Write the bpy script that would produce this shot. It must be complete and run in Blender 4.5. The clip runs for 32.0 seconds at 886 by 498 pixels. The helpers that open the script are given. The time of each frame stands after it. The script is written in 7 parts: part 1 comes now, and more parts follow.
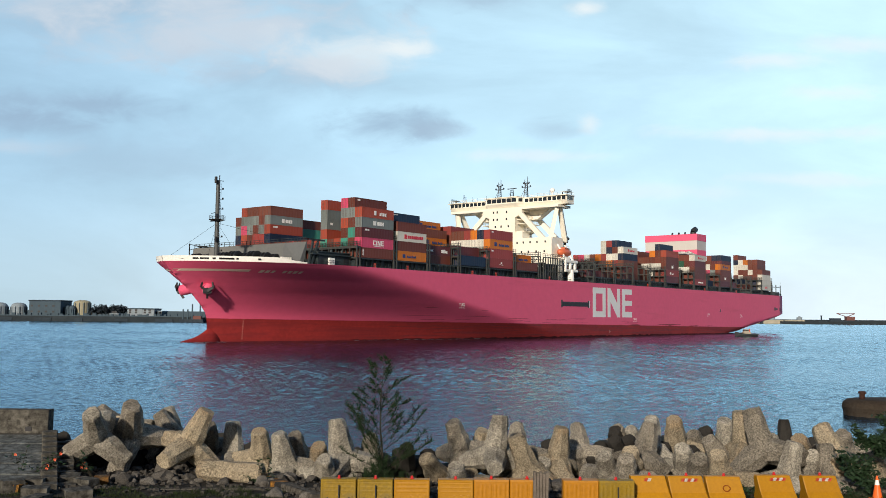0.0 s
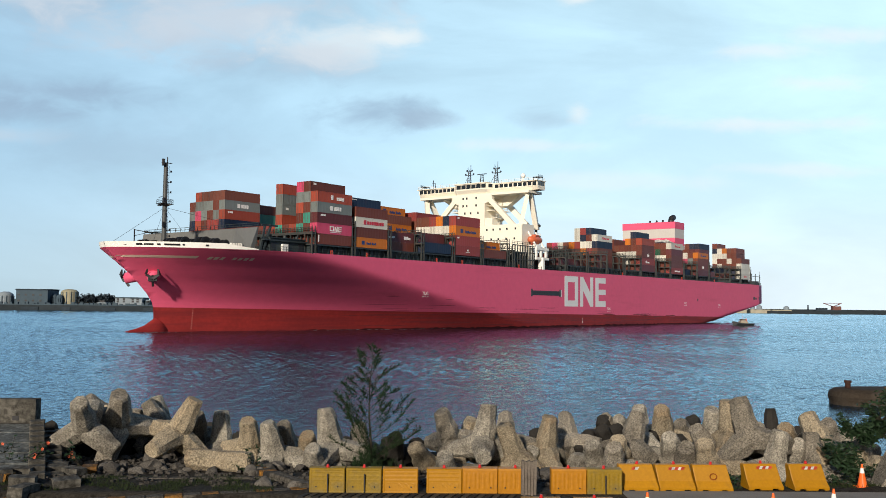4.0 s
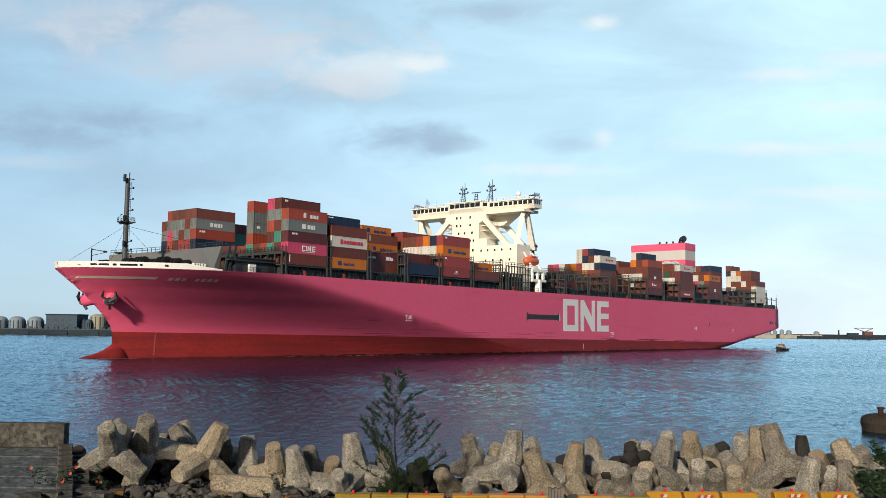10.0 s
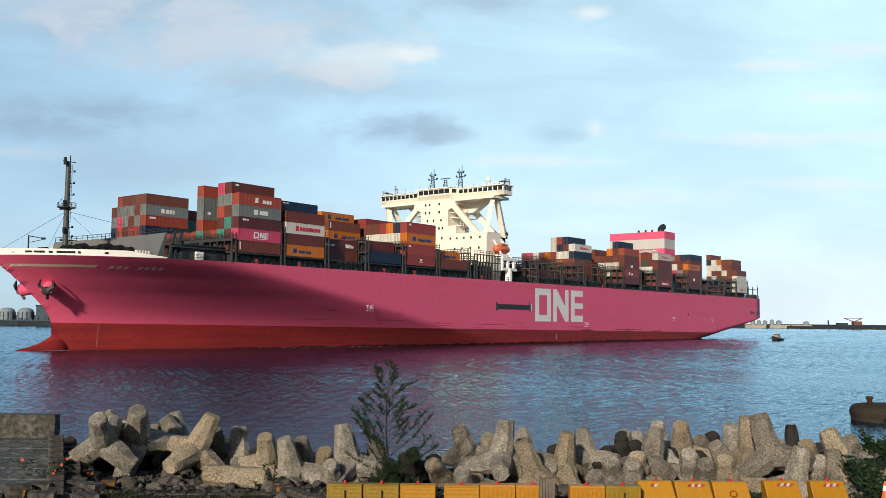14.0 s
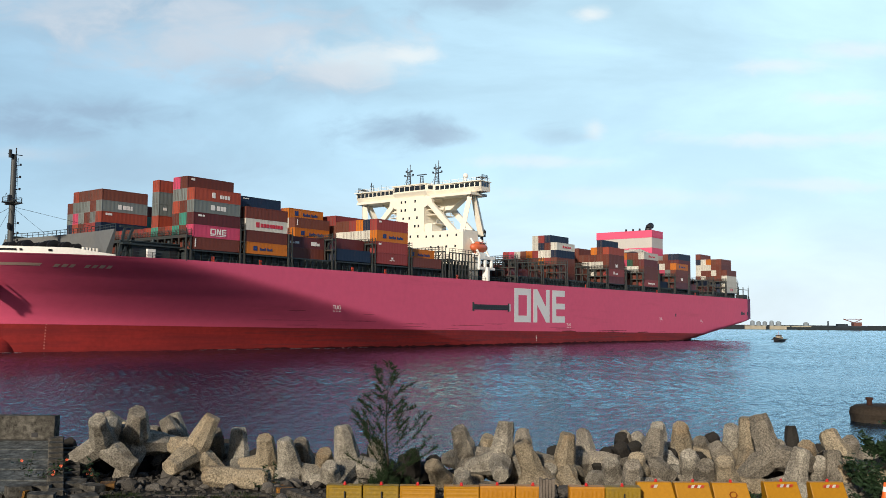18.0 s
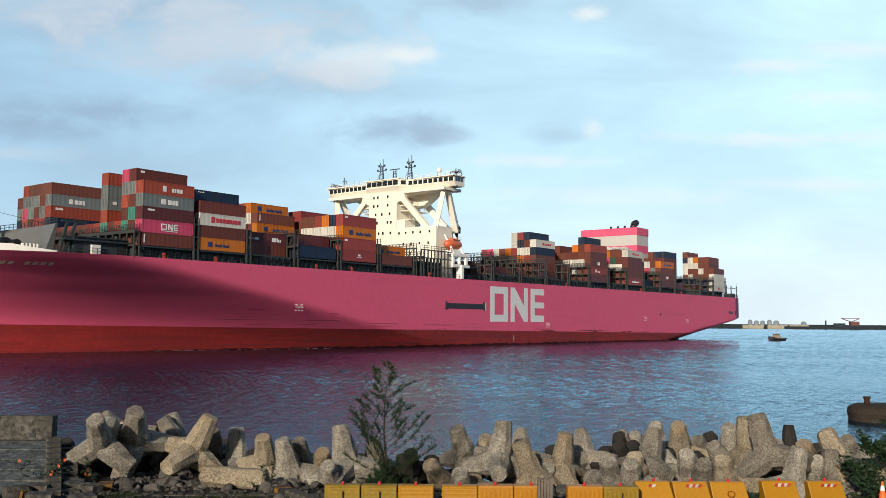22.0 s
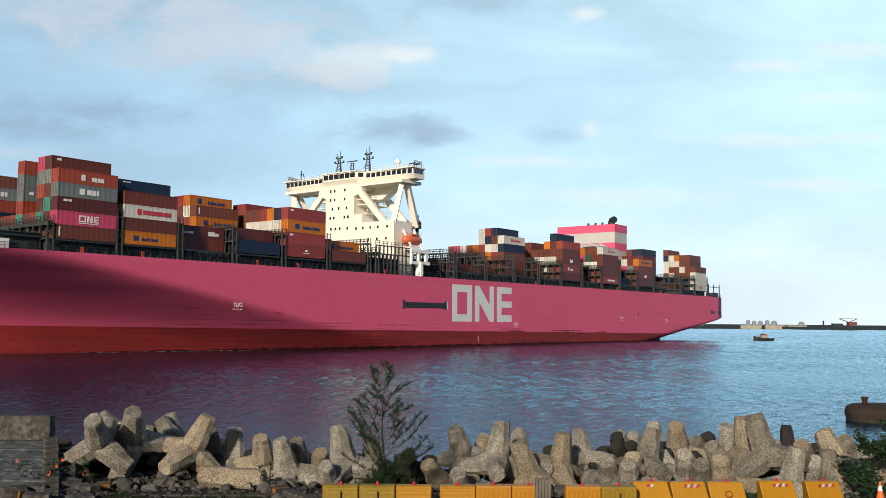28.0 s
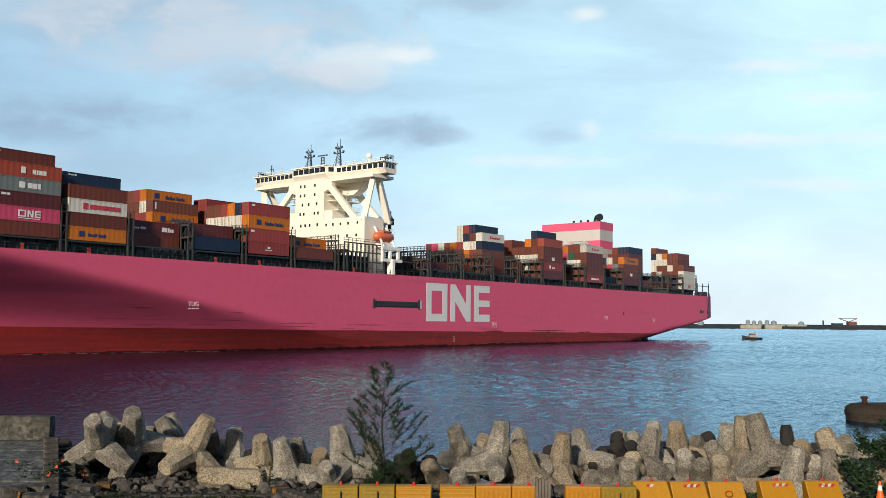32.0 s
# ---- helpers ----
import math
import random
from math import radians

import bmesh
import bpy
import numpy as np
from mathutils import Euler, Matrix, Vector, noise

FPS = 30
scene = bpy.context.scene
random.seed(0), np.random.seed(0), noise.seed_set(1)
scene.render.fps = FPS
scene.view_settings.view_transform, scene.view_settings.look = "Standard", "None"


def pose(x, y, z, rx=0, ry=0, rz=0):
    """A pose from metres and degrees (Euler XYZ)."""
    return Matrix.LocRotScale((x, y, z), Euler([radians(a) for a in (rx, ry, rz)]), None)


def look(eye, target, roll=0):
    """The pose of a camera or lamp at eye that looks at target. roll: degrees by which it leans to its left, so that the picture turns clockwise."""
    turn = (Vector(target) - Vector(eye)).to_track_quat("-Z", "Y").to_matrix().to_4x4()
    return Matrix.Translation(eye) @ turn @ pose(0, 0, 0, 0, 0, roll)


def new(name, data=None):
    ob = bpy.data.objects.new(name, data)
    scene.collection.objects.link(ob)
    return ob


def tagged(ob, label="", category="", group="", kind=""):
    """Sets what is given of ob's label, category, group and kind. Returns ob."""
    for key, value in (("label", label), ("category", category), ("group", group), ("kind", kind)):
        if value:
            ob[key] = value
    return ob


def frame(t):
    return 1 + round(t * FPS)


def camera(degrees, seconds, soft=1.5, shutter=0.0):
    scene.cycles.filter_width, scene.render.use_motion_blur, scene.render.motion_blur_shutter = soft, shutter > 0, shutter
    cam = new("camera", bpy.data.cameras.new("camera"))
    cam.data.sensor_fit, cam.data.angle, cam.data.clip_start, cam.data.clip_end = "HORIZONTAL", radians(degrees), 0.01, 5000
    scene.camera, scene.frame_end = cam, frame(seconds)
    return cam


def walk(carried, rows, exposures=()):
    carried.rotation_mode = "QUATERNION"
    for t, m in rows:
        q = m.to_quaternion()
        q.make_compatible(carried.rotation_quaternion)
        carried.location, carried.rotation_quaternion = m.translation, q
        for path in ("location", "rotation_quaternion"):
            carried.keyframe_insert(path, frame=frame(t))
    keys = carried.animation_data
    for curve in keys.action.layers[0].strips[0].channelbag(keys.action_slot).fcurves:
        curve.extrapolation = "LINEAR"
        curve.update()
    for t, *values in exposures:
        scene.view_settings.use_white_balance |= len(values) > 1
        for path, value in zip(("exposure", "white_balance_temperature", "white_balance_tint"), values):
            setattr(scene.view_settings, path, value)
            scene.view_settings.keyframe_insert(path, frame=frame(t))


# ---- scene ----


cam = camera(51.89, 32.0, 0.8)
EYE = (0.0, 0.0, 6.94)


def aim(yaw, pitch, roll):
    """The camera on its spot, turned right, up and leaning left, in degrees."""
    a, b = radians(yaw), radians(pitch)
    way = (math.sin(a) * math.cos(b), math.cos(a) * math.cos(b), math.sin(b))
    return look(EYE, [e + w for e, w in zip(EYE, way)], roll)


walk(cam, [
    (0, aim(0.361, 4.197, 0.556)),
    (0.5, aim(0.651, 4.075, 0.553)),
    (1, aim(0.944, 3.770, 0.654)),
    (1.5, aim(1.109, 3.518, 0.647)),
    (2, aim(1.153, 3.435, 0.626)),
    (2.5, aim(1.154, 3.432, 0.610)),
    (3, aim(1.154, 3.445, 0.629)),
    (3.5, aim(1.156, 3.459, 0.616)),
    (5.5, aim(0.536, 4.046, 0.578)),
    (6, aim(0.488, 4.260, 0.560)),
    (6.5, aim(0.390, 4.632, 0.580)),
    (7, aim(0.237, 4.979, 0.587)),
    (7.5, aim(-0.147, 5.072, 0.644)),
    (8, aim(-0.548, 5.081, 0.661)),
    (8.5, aim(-0.584, 5.090, 0.670)),
    (9, aim(-0.606, 5.091, 0.671)),
    (9.5, aim(-0.595, 5.073, 0.647)),
    (10, aim(-0.552, 5.084, 0.623)),
    (10.5, aim(-0.483, 5.086, 0.535)),
    (11, aim(-0.527, 4.835, 0.580)),
    (11.5, aim(-0.135, 4.486, 0.596)),
    (12, aim(0.111, 4.304, 0.594)),
    (12.5, aim(0.096, 4.340, 0.544)),
    (13, aim(0.035, 4.393, 0.575)),
    (13.5, aim(-0.015, 4.436, 0.566)),
    (14, aim(-0.005, 4.504, 0.531)),
    (14.5, aim(-0.007, 4.535, 0.535)),
    (16.5, aim(0.006, 4.572, 0.507)),
    (17, aim(-0.002, 4.563, 0.510)),
    (17.5, aim(0.005, 4.561, 0.529)),
    (18, aim(0.010, 4.569, 0.522)),
    (18.5, aim(-0.005, 4.564, 0.512)),
    (19, aim(-0.018, 4.555, 0.519)),
    (19.5, aim(0.043, 4.519, 0.512)),
    (20, aim(0.035, 4.515, 0.488)),
    (20.5, aim(0.084, 4.516, 0.490)),
    (21, aim(0.133, 4.520, 0.489)),
    (21.5, aim(0.133, 4.537, 0.466)),
    (22, aim(0.139, 4.549, 0.464)),
    (22.5, aim(0.155, 4.549, 0.469)),
    (23, aim(0.197, 4.536, 0.507)),
    (23.5, aim(0.220, 4.543, 0.473)),
    (24, aim(0.236, 4.538, 0.459)),
    (24.5, aim(0.236, 4.536, 0.473)),
    (25, aim(0.274, 4.532, 0.462)),
    (25.5, aim(0.274, 4.538, 0.461)),
    (27.5, aim(0.246, 4.568, 0.468)),
    (28, aim(0.261, 4.560, 0.477)),
    (28.5, aim(0.270, 4.569, 0.482)),
    (29, aim(0.261, 4.564, 0.477)),
    (29.5, aim(0.230, 4.560, 0.487)),
    (30, aim(0.249, 4.567, 0.475)),
    (30.5, aim(0.269, 4.545, 0.447)),
    (31, aim(0.296, 4.548, 0.449)),
    (31.5, aim(0.275, 4.548, 0.441)),
    (32, aim(0.276, 4.561, 0.434)),
])

# the ship's way: seconds, place of its stem on the water, heading
SHIP_WAY = [
    (0, pose(-63.865, 215.402, 0, 0, 0, 51.319)),
    (4, pose(-71.149, 205.773, 0, 0, 0, 51.398)),
    (8, pose(-78.412, 196.223, 0, 0, 0, 51.476)),
    (12, pose(-85.652, 186.756, 0, 0, 0, 51.555)),
    (16, pose(-92.868, 177.372, 0, 0, 0, 51.634)),
    (20, pose(-100.057, 168.074, 0, 0, 0, 51.713)),
    (24, pose(-107.217, 158.865, 0, 0, 0, 51.792)),
    (28, pose(-114.347, 149.745, 0, 0, 0, 51.871)),
    (32, pose(-121.446, 140.718, 0, 0, 0, 51.950)),
]

# the boat in the wake
TUG_WAY = [
    (0, pose(121.53, 357.93, 0, 0, 0, 180)),
    (3, pose(125.37, 361.57, 0, 0, 0, 185)),
    (6, pose(129.89, 364.95, 0, 0, 0, 195)),
    (8, pose(131.58, 367.66, 0, 0, 0, 210)),
    (10, pose(133.39, 370.33, 0, 0, 0, 225)),
    (12, pose(135.72, 372.81, 0, 0, 0, 228)),
    (14, pose(137.42, 375.52, 0, 0, 0, 228)),
    (17, pose(139.66, 379.69, 0, 0, 0, 228)),
    (19, pose(141.05, 382.51, 0, 0, 0, 222)),
    (21, pose(142.29, 385.38, 0, 0, 0, 210)),
    (23, pose(142.55, 388.62, 0, 0, 0, 200)),
    (25, pose(142.41, 392.00, 0, 0, 0, 190)),
    (28, pose(141.53, 397.29, 0, 0, 0, 182)),
    (30, pose(140.73, 400.89, 0, 0, 0, 178)),
    (32, pose(139.25, 404.72, 0, 0, 0, 178)),
]

# ---- light ----
SUN_EL, SUN_AZ = 21.0, 200.0  # degrees; azimuth clockwise from +y
world = bpy.data.worlds.new("sky")
scene.world = world
world.use_nodes = True
wt = world.node_tree
wt.nodes.clear()


def node(tree, kind, at=None, **values):
    n = tree.nodes.new(kind)
    for k, v in values.items():
        if k.startswith("i_"):
            n.inputs[k[2:].replace("_", " ")].default_value = v
        elif k.startswith("n"):
            n.inputs[int(k[1:])].default_value = v
    return n


def build_sky():
    """Clear sky under a thin veil of high cloud, with a few soft puffs, all by direction."""
    t = wt
    L = t.links.new

    def math_node(op, a, b=None, c=None, clamp=False):
        n = node(t, "ShaderNodeMath")
        n.operation = op
        n.use_clamp = clamp
        for i, v in enumerate((a, b, c)):
            if v is None:
                continue
            if isinstance(v, (int, float)):
                n.inputs[i].default_value = v
            else:
                L(v, n.inputs[i])
        return n.outputs[0]

    def ramp(v, a, b, lo=0.0, hi=1.0):
        n = node(t, "ShaderNodeMapRange", n1=a, n2=b, n3=lo, n4=hi)
        n.interpolation_type = "SMOOTHSTEP"
        L(v, n.inputs[0])
        return n.outputs[0]

    def mix(f, a, b):
        n = node(t, "ShaderNodeMix")
        n.data_type = "RGBA"
        L(f, n.inputs[0])
        for i, v in ((6, a), (7, b)):
            if isinstance(v, tuple):
                n.inputs[i].default_value = (*v, 1)
            else:
                L(v, n.inputs[i])
        return n.outputs[2]

    out = node(t, "ShaderNodeOutputWorld")
    bg = node(t, "ShaderNodeBackground")
    bg.inputs["Strength"].default_value = 0.12
    sky = node(t, "ShaderNodeTexSky")
    sky.sky_type = "NISHITA"
    sky.sun_disc = False
    sky.sun_elevation = radians(SUN_EL)
    sky.sun_rotation = radians(SUN_AZ)
    sky.air_density, sky.dust_density, sky.ozone_density = 1.0, 1.0, 1.0
    deep = node(t, "ShaderNodeMix", n0=1.0)
    deep.data_type = "RGBA"
    deep.blend_type = "MULTIPLY"
    deep.inputs[7].default_value = (0.33, 0.33, 0.36, 1)
    L(sky.outputs[0], deep.inputs[6])
    co = node(t, "ShaderNodeTexCoord")
    sep = node(t, "ShaderNodeSeparateXYZ")
    L(co.outputs["Generated"], sep.inputs[0])
    x, y, z = sep.outputs
    far = math_node("MAXIMUM", math_node("ABSOLUTE", y), 0.12)
    u = math_node("DIVIDE", x, far)
    v = math_node("DIVIDE", z, far)
    flat = node(t, "ShaderNodeCombineXYZ")
    L(math_node("MULTIPLY", u, 3.2), flat.inputs[0])
    L(math_node("MULTIPLY", v, 9.0), flat.inputs[1])
    streak = node(t, "ShaderNodeTexNoise", i_Scale=1.0, i_Detail=7.0, i_Roughness=0.55, i_Distortion=0.4)
    L(flat.outputs[0], streak.inputs["Vector"])
    billow = node(t, "ShaderNodeCombineXYZ")
    L(math_node("MULTIPLY", u, 13.0), billow.inputs[0])
    L(math_node("MULTIPLY", v, 26.0), billow.inputs[1])
    fluff = node(t, "ShaderNodeTexNoise", i_Scale=1.0, i_Detail=8.0, i_Roughness=0.58, i_Distortion=0.5)
    L(billow.outputs[0], fluff.inputs["Vector"])
    # the veil: thicker towards the horizon, bluer to the left, brighter to the right
    low = ramp(v, -0.05, 0.42, 1.0, 0.0)
    side = ramp(u, -0.55, 0.45)
    veil = mix(side, VEIL_LEFT, VEIL_RIGHT)
    haze = mix(ramp(v, 0.0, 0.20, 1.0, 0.0), veil, mix(ramp(u, -0.5, 0.15), VEIL_LOW_LEFT, VEIL_LOW))
    haze = mix(ramp(v, 0.37, 0.62), haze, mix(side, VEIL_HIGH_LEFT, VEIL_HIGH))
    thick = math_node("ADD", math_node("MULTIPLY", low, 0.25), math_node("MULTIPLY", ramp(streak.outputs["Fac"], 0.3, 0.75), 0.25))
    # the cloud bank lies over the sea; behind the shore and overhead the sky is clear
    bank = math_node("MULTIPLY", ramp(y, -0.25, 0.25), ramp(z, 0.48, 0.85, 1.0, 0.1))
    colour = mix(math_node("MULTIPLY", math_node("ADD", thick, 0.58, clamp=True), bank), deep.outputs[2], haze)

    def puff(colour, u0, v0, su, sv, tint, amount):
        du = math_node("DIVIDE", math_node("SUBTRACT", u, u0), su)
        dv = math_node("DIVIDE", math_node("SUBTRACT", v, v0), sv)
        d = math_node("SQRT", math_node("ADD", math_node("MULTIPLY", du, du), math_node("MULTIPLY", dv, dv)))
        rough = math_node("MULTIPLY", math_node("SUBTRACT", fluff.outputs["Fac"], 0.5), 2.6)
        f = ramp(math_node("ADD", d, rough), 0.0, 1.35, amount, 0.0)
        return mix(f, colour, tint)

    for args in CLOUDS:
        colour = puff(colour, *args)
    L(colour, bg.inputs["Color"])
    L(bg.outputs[0], out.inputs[0])


GREY_CLOUD, DARK_CLOUD, WHITE_CLOUD, WARM_CLOUD = (3.2, 4.3, 5.5), (2.7, 3.8, 5.1), (7.2, 7.8, 8.0), (5.4, 6.0, 6.7)
# puffs of cloud: across, up, half width, half height, tint, strength
CLOUDS = [
    (-0.36, 0.345, 0.26, 0.065, GREY_CLOUD, 0.55), (-0.43, 0.35, 0.10, 0.03, WARM_CLOUD, 0.6), (-0.25, 0.315, 0.17, 0.045, WARM_CLOUD, 0.75), (-0.15, 0.27, 0.13, 0.030, GREY_CLOUD, 0.45),
    (-0.10, 0.290, 0.095, 0.028, WHITE_CLOUD, 0.62), (-0.026, 0.297, 0.034, 0.010, WHITE_CLOUD, 0.7), (-0.13, 0.275, 0.06, 0.02, WARM_CLOUD, 0.6), (0.03, 0.36, 0.10, 0.016, GREY_CLOUD, 0.6),
    (-0.41, 0.232, 0.11, 0.020, DARK_CLOUD, 0.7), (-0.48, 0.208, 0.10, 0.016, DARK_CLOUD, 0.6), (-0.48, 0.181, 0.08, 0.010, WARM_CLOUD, 0.4), (-0.33, 0.17, 0.16, 0.03, GREY_CLOUD, 0.3),
    (-0.06, 0.212, 0.065, 0.024, DARK_CLOUD, 0.7), (0.0, 0.206, 0.04, 0.010, GREY_CLOUD, 0.6), (0.163, 0.345, 0.026, 0.010, WHITE_CLOUD, 0.9), (0.168, 0.214, 0.014, 0.012, WHITE_CLOUD, 0.7),
    (0.129, 0.208, 0.040, 0.012, GREY_CLOUD, 0.4), (0.376, 0.289, 0.06, 0.010, WHITE_CLOUD, 0.6), (0.472, 0.309, 0.07, 0.012, WHITE_CLOUD, 0.6), (0.438, 0.253, 0.05, 0.010, WHITE_CLOUD, 0.6),
    (0.387, 0.206, 0.13, 0.010, WHITE_CLOUD, 0.65), (0.11, 0.178, 0.10, 0.008, WHITE_CLOUD, 0.5), (0.411, 0.155, 0.10, 0.008, WHITE_CLOUD, 0.5), (0.2, 0.14, 0.16, 0.010, WHITE_CLOUD, 0.35),
]
VEIL_HIGH_LEFT, VEIL_HIGH = (1.9, 3.5, 6.0), (3.9, 8.0, 14.5)
VEIL_LEFT, VEIL_RIGHT, VEIL_LOW = (4.2, 6.5, 8.4), (6.7, 9.7, 11.2), (7.1, 8.3, 9.0)
VEIL_LOW_LEFT = (4.4, 5.9, 6.8)
build_sky()
sun = new("sun", bpy.data.lights.new("sun", "SUN"))
sun.data.energy = 5.0
sun.data.angle = radians(3.0)  # softened by the thin veil
sun.data.color = (1.0, 0.89, 0.76)
sun_way = Vector((math.sin(radians(SUN_AZ)) * math.cos(radians(SUN_EL)), math.cos(radians(SUN_AZ)) * math.cos(radians(SUN_EL)), math.sin(radians(SUN_EL))))
sun.matrix_world = look(sun_way * 100, (0, 0, 0))
scene.view_settings.exposure = 0.0

# ---- materials ----
MATS = {}


def mat(name, color, rough=0.6, metal=0.0, vary=0.12, grain=1.0, bump=0.0, fine=8.0, dirt=None, dirt_amount=0.0, spec=0.3, per_object=0.0, grit=0.0, stretch=(1, 1, 1)):
    """A painted or raw surface: its colour broken up at two scales, stains of a second colour, fine relief."""
    if name in MATS:
        return MATS[name]
    m = bpy.data.materials.new(name)
    m.use_nodes = True
    t = m.node_tree
    L = t.links.new
    b = t.nodes["Principled BSDF"]
    b.inputs["Roughness"].default_value = rough
    b.inputs["Metallic"].default_value = metal
    b.inputs["Specular IOR Level"].default_value = min(spec, 0.08) if rough >= 0.8 else spec
    co = node(t, "ShaderNodeTexCoord")
    n1 = node(t, "ShaderNodeTexNoise", i_Scale=grain, i_Detail=6.0, i_Roughness=0.6)
    n2 = node(t, "ShaderNodeTexNoise", i_Scale=grain * fine, i_Detail=4.0)
    L(co.outputs["Object"], n1.inputs["Vector"])
    L(co.outputs["Object"], n2.inputs["Vector"])
    add = node(t, "ShaderNodeMath")
    add.operation = "ADD"
    L(n1.outputs["Fac"], add.inputs[0])
    L(n2.outputs["Fac"], add.inputs[1])
    rng = node(t, "ShaderNodeMapRange", n1=0.6, n2=1.4, n3=1 - vary, n4=1 + vary)
    L(add.outputs[0], rng.inputs[0])
    hsv = node(t, "ShaderNodeHueSaturation")
    hsv.inputs["Color"].default_value = (*color, 1)
    if per_object:
        oi = node(t, "ShaderNodeObjectInfo")
        r2 = node(t, "ShaderNodeMapRange", n1=0.0, n2=1.0, n3=1 - per_object, n4=1 + per_object)
        L(oi.outputs["Random"], r2.inputs[0])
        mul = node(t, "ShaderNodeMath")
        mul.operation = "MULTIPLY"
        L(rng.outputs[0], mul.inputs[0])
        L(r2.outputs[0], mul.inputs[1])
        L(mul.outputs[0], hsv.inputs["Value"])
    else:
        L(rng.outputs[0], hsv.inputs["Value"])
    last = hsv.outputs[0]
    if dirt:
        n3 = node(t, "ShaderNodeTexNoise", i_Scale=grain * 0.7, i_Detail=8.0, i_Roughness=0.7)
        mp = node(t, "ShaderNodeMapping")
        mp.inputs["Location"].default_value = (7.3, 2.1, 4.4)
        mp.inputs["Scale"].default_value = stretch
        L(co.outputs["Object"], mp.inputs[0])
        L(mp.outputs[0], n3.inputs["Vector"])
        rmp = node(t, "ShaderNodeMapRange", n1=0.62 - dirt_amount * 0.3, n2=0.72, n3=0.0, n4=min(1.0, 0.3 + dirt_amount))
        L(n3.outputs["Fac"], rmp.inputs[0])
        mix = node(t, "ShaderNodeMix")
        mix.data_type = "RGBA"
        L(rmp.outputs[0], mix.inputs[0])
        L(last, mix.inputs[6])
        mix.inputs[7].default_value = (*dirt, 1)
        last = mix.outputs[2]
    if grit:
        # pits and exposed aggregate
        pits = node(t, "ShaderNodeTexNoise", i_Scale=grit, i_Detail=7.0, i_Roughness=0.78)
        L(co.outputs["Object"], pits.inputs["Vector"])
        pr = node(t, "ShaderNodeMapRange", n1=0.36, n2=0.63, n3=0.28, n4=1.5)
        L(pits.outputs["Fac"], pr.inputs[0])
        pm = node(t, "ShaderNodeMix")
        pm.data_type = "RGBA"
        pm.blend_type = "MULTIPLY"
        pm.inputs[0].default_value = 1.0
        L(last, pm.inputs[6])
        L(pr.outputs[0], pm.inputs[7])
        last = pm.outputs[2]
    L(last, b.inputs["Base Color"])
    if bump:
        bp = node(t, "ShaderNodeBump", i_Strength=min(1.0, bump * (16 if grit else 6)), i_Distance=bump)
        L(pits.outputs["Fac"] if grit else n2.outputs["Fac"], bp.inputs["Height"])
        L(bp.outputs[0], b.inputs["Normal"])
    MATS[name] = m
    return m


PINK = mat("pink_paint", (0.65, 0.095, 0.178), 0.6, spec=0.2, vary=0.06, grain=0.05, fine=12, dirt=(0.46, 0.07, 0.115), dirt_amount=0.25, stretch=(0.6, 1, 5))
RED = mat("red_antifouling", (0.24, 0.022, 0.020), 0.7, spec=0.2, vary=0.2, grain=0.12, fine=10, dirt=(0.10, 0.014, 0.018), dirt_amount=0.55, stretch=(0.25, 1, 6))
CREAM = mat("cream_paint", (0.78, 0.73, 0.61), 0.5, vary=0.05, grain=0.2)
STEEL = mat("dark_grey_green_steel", (0.030, 0.040, 0.042), 0.6, vary=0.3, grain=0.4)
GREY = mat("grey_paint", (0.125, 0.127, 0.12), 0.6, vary=0.1, grain=0.2)
WHITE = mat("white_paint", (0.78, 0.76, 0.70), 0.5, vary=0.08, grain=0.3)
BLACK = mat("black_paint", (0.02, 0.02, 0.022), 0.5, vary=0.2)
SILVER = mat("pale_grey_letter_paint", (0.68, 0.67, 0.65), 0.5, vary=0.05, grain=0.2)
DECK = mat("deck_paint", (0.12, 0.05, 0.045), 0.8, vary=0.2, grain=0.3)
GLASS = mat("dark_window_glass", (0.015, 0.02, 0.025), 0.08, vary=0.1, spec=0.5)
CONCRETE = mat("weathered_concrete", (0.26, 0.232, 0.185), 0.95, vary=0.4, grain=1.1, bump=0.06, fine=12, dirt=(0.055, 0.048, 0.038), dirt_amount=0.6, per_object=0.25, grit=19.0, stretch=(1, 1, 0.6))
# near-black serves both wet concrete and painted shade between the tetrapods
WET_SHADE_ROCK = mat("wet_and_shaded_concrete", (0.026, 0.024, 0.021), 0.85, vary=0.4, grain=1.5, bump=0.03, fine=10, spec=0.15)
YELLOW = mat("yellow_plastic", (0.33, 0.152, 0.002), 0.5, vary=0.15, grain=1.5, fine=10, dirt=(0.15, 0.085, 0.02), dirt_amount=0.35, per_object=0.08, spec=0.3)
ROCK = mat("grey_rock", (0.085, 0.078, 0.068), 0.9, vary=0.35, grain=2.0, bump=0.02, per_object=0.45, grit=12.0)
EARTH = mat("earth", (0.030, 0.027, 0.022), 0.95, vary=0.4, grain=0.6, bump=0.03, fine=14, grit=8.0)


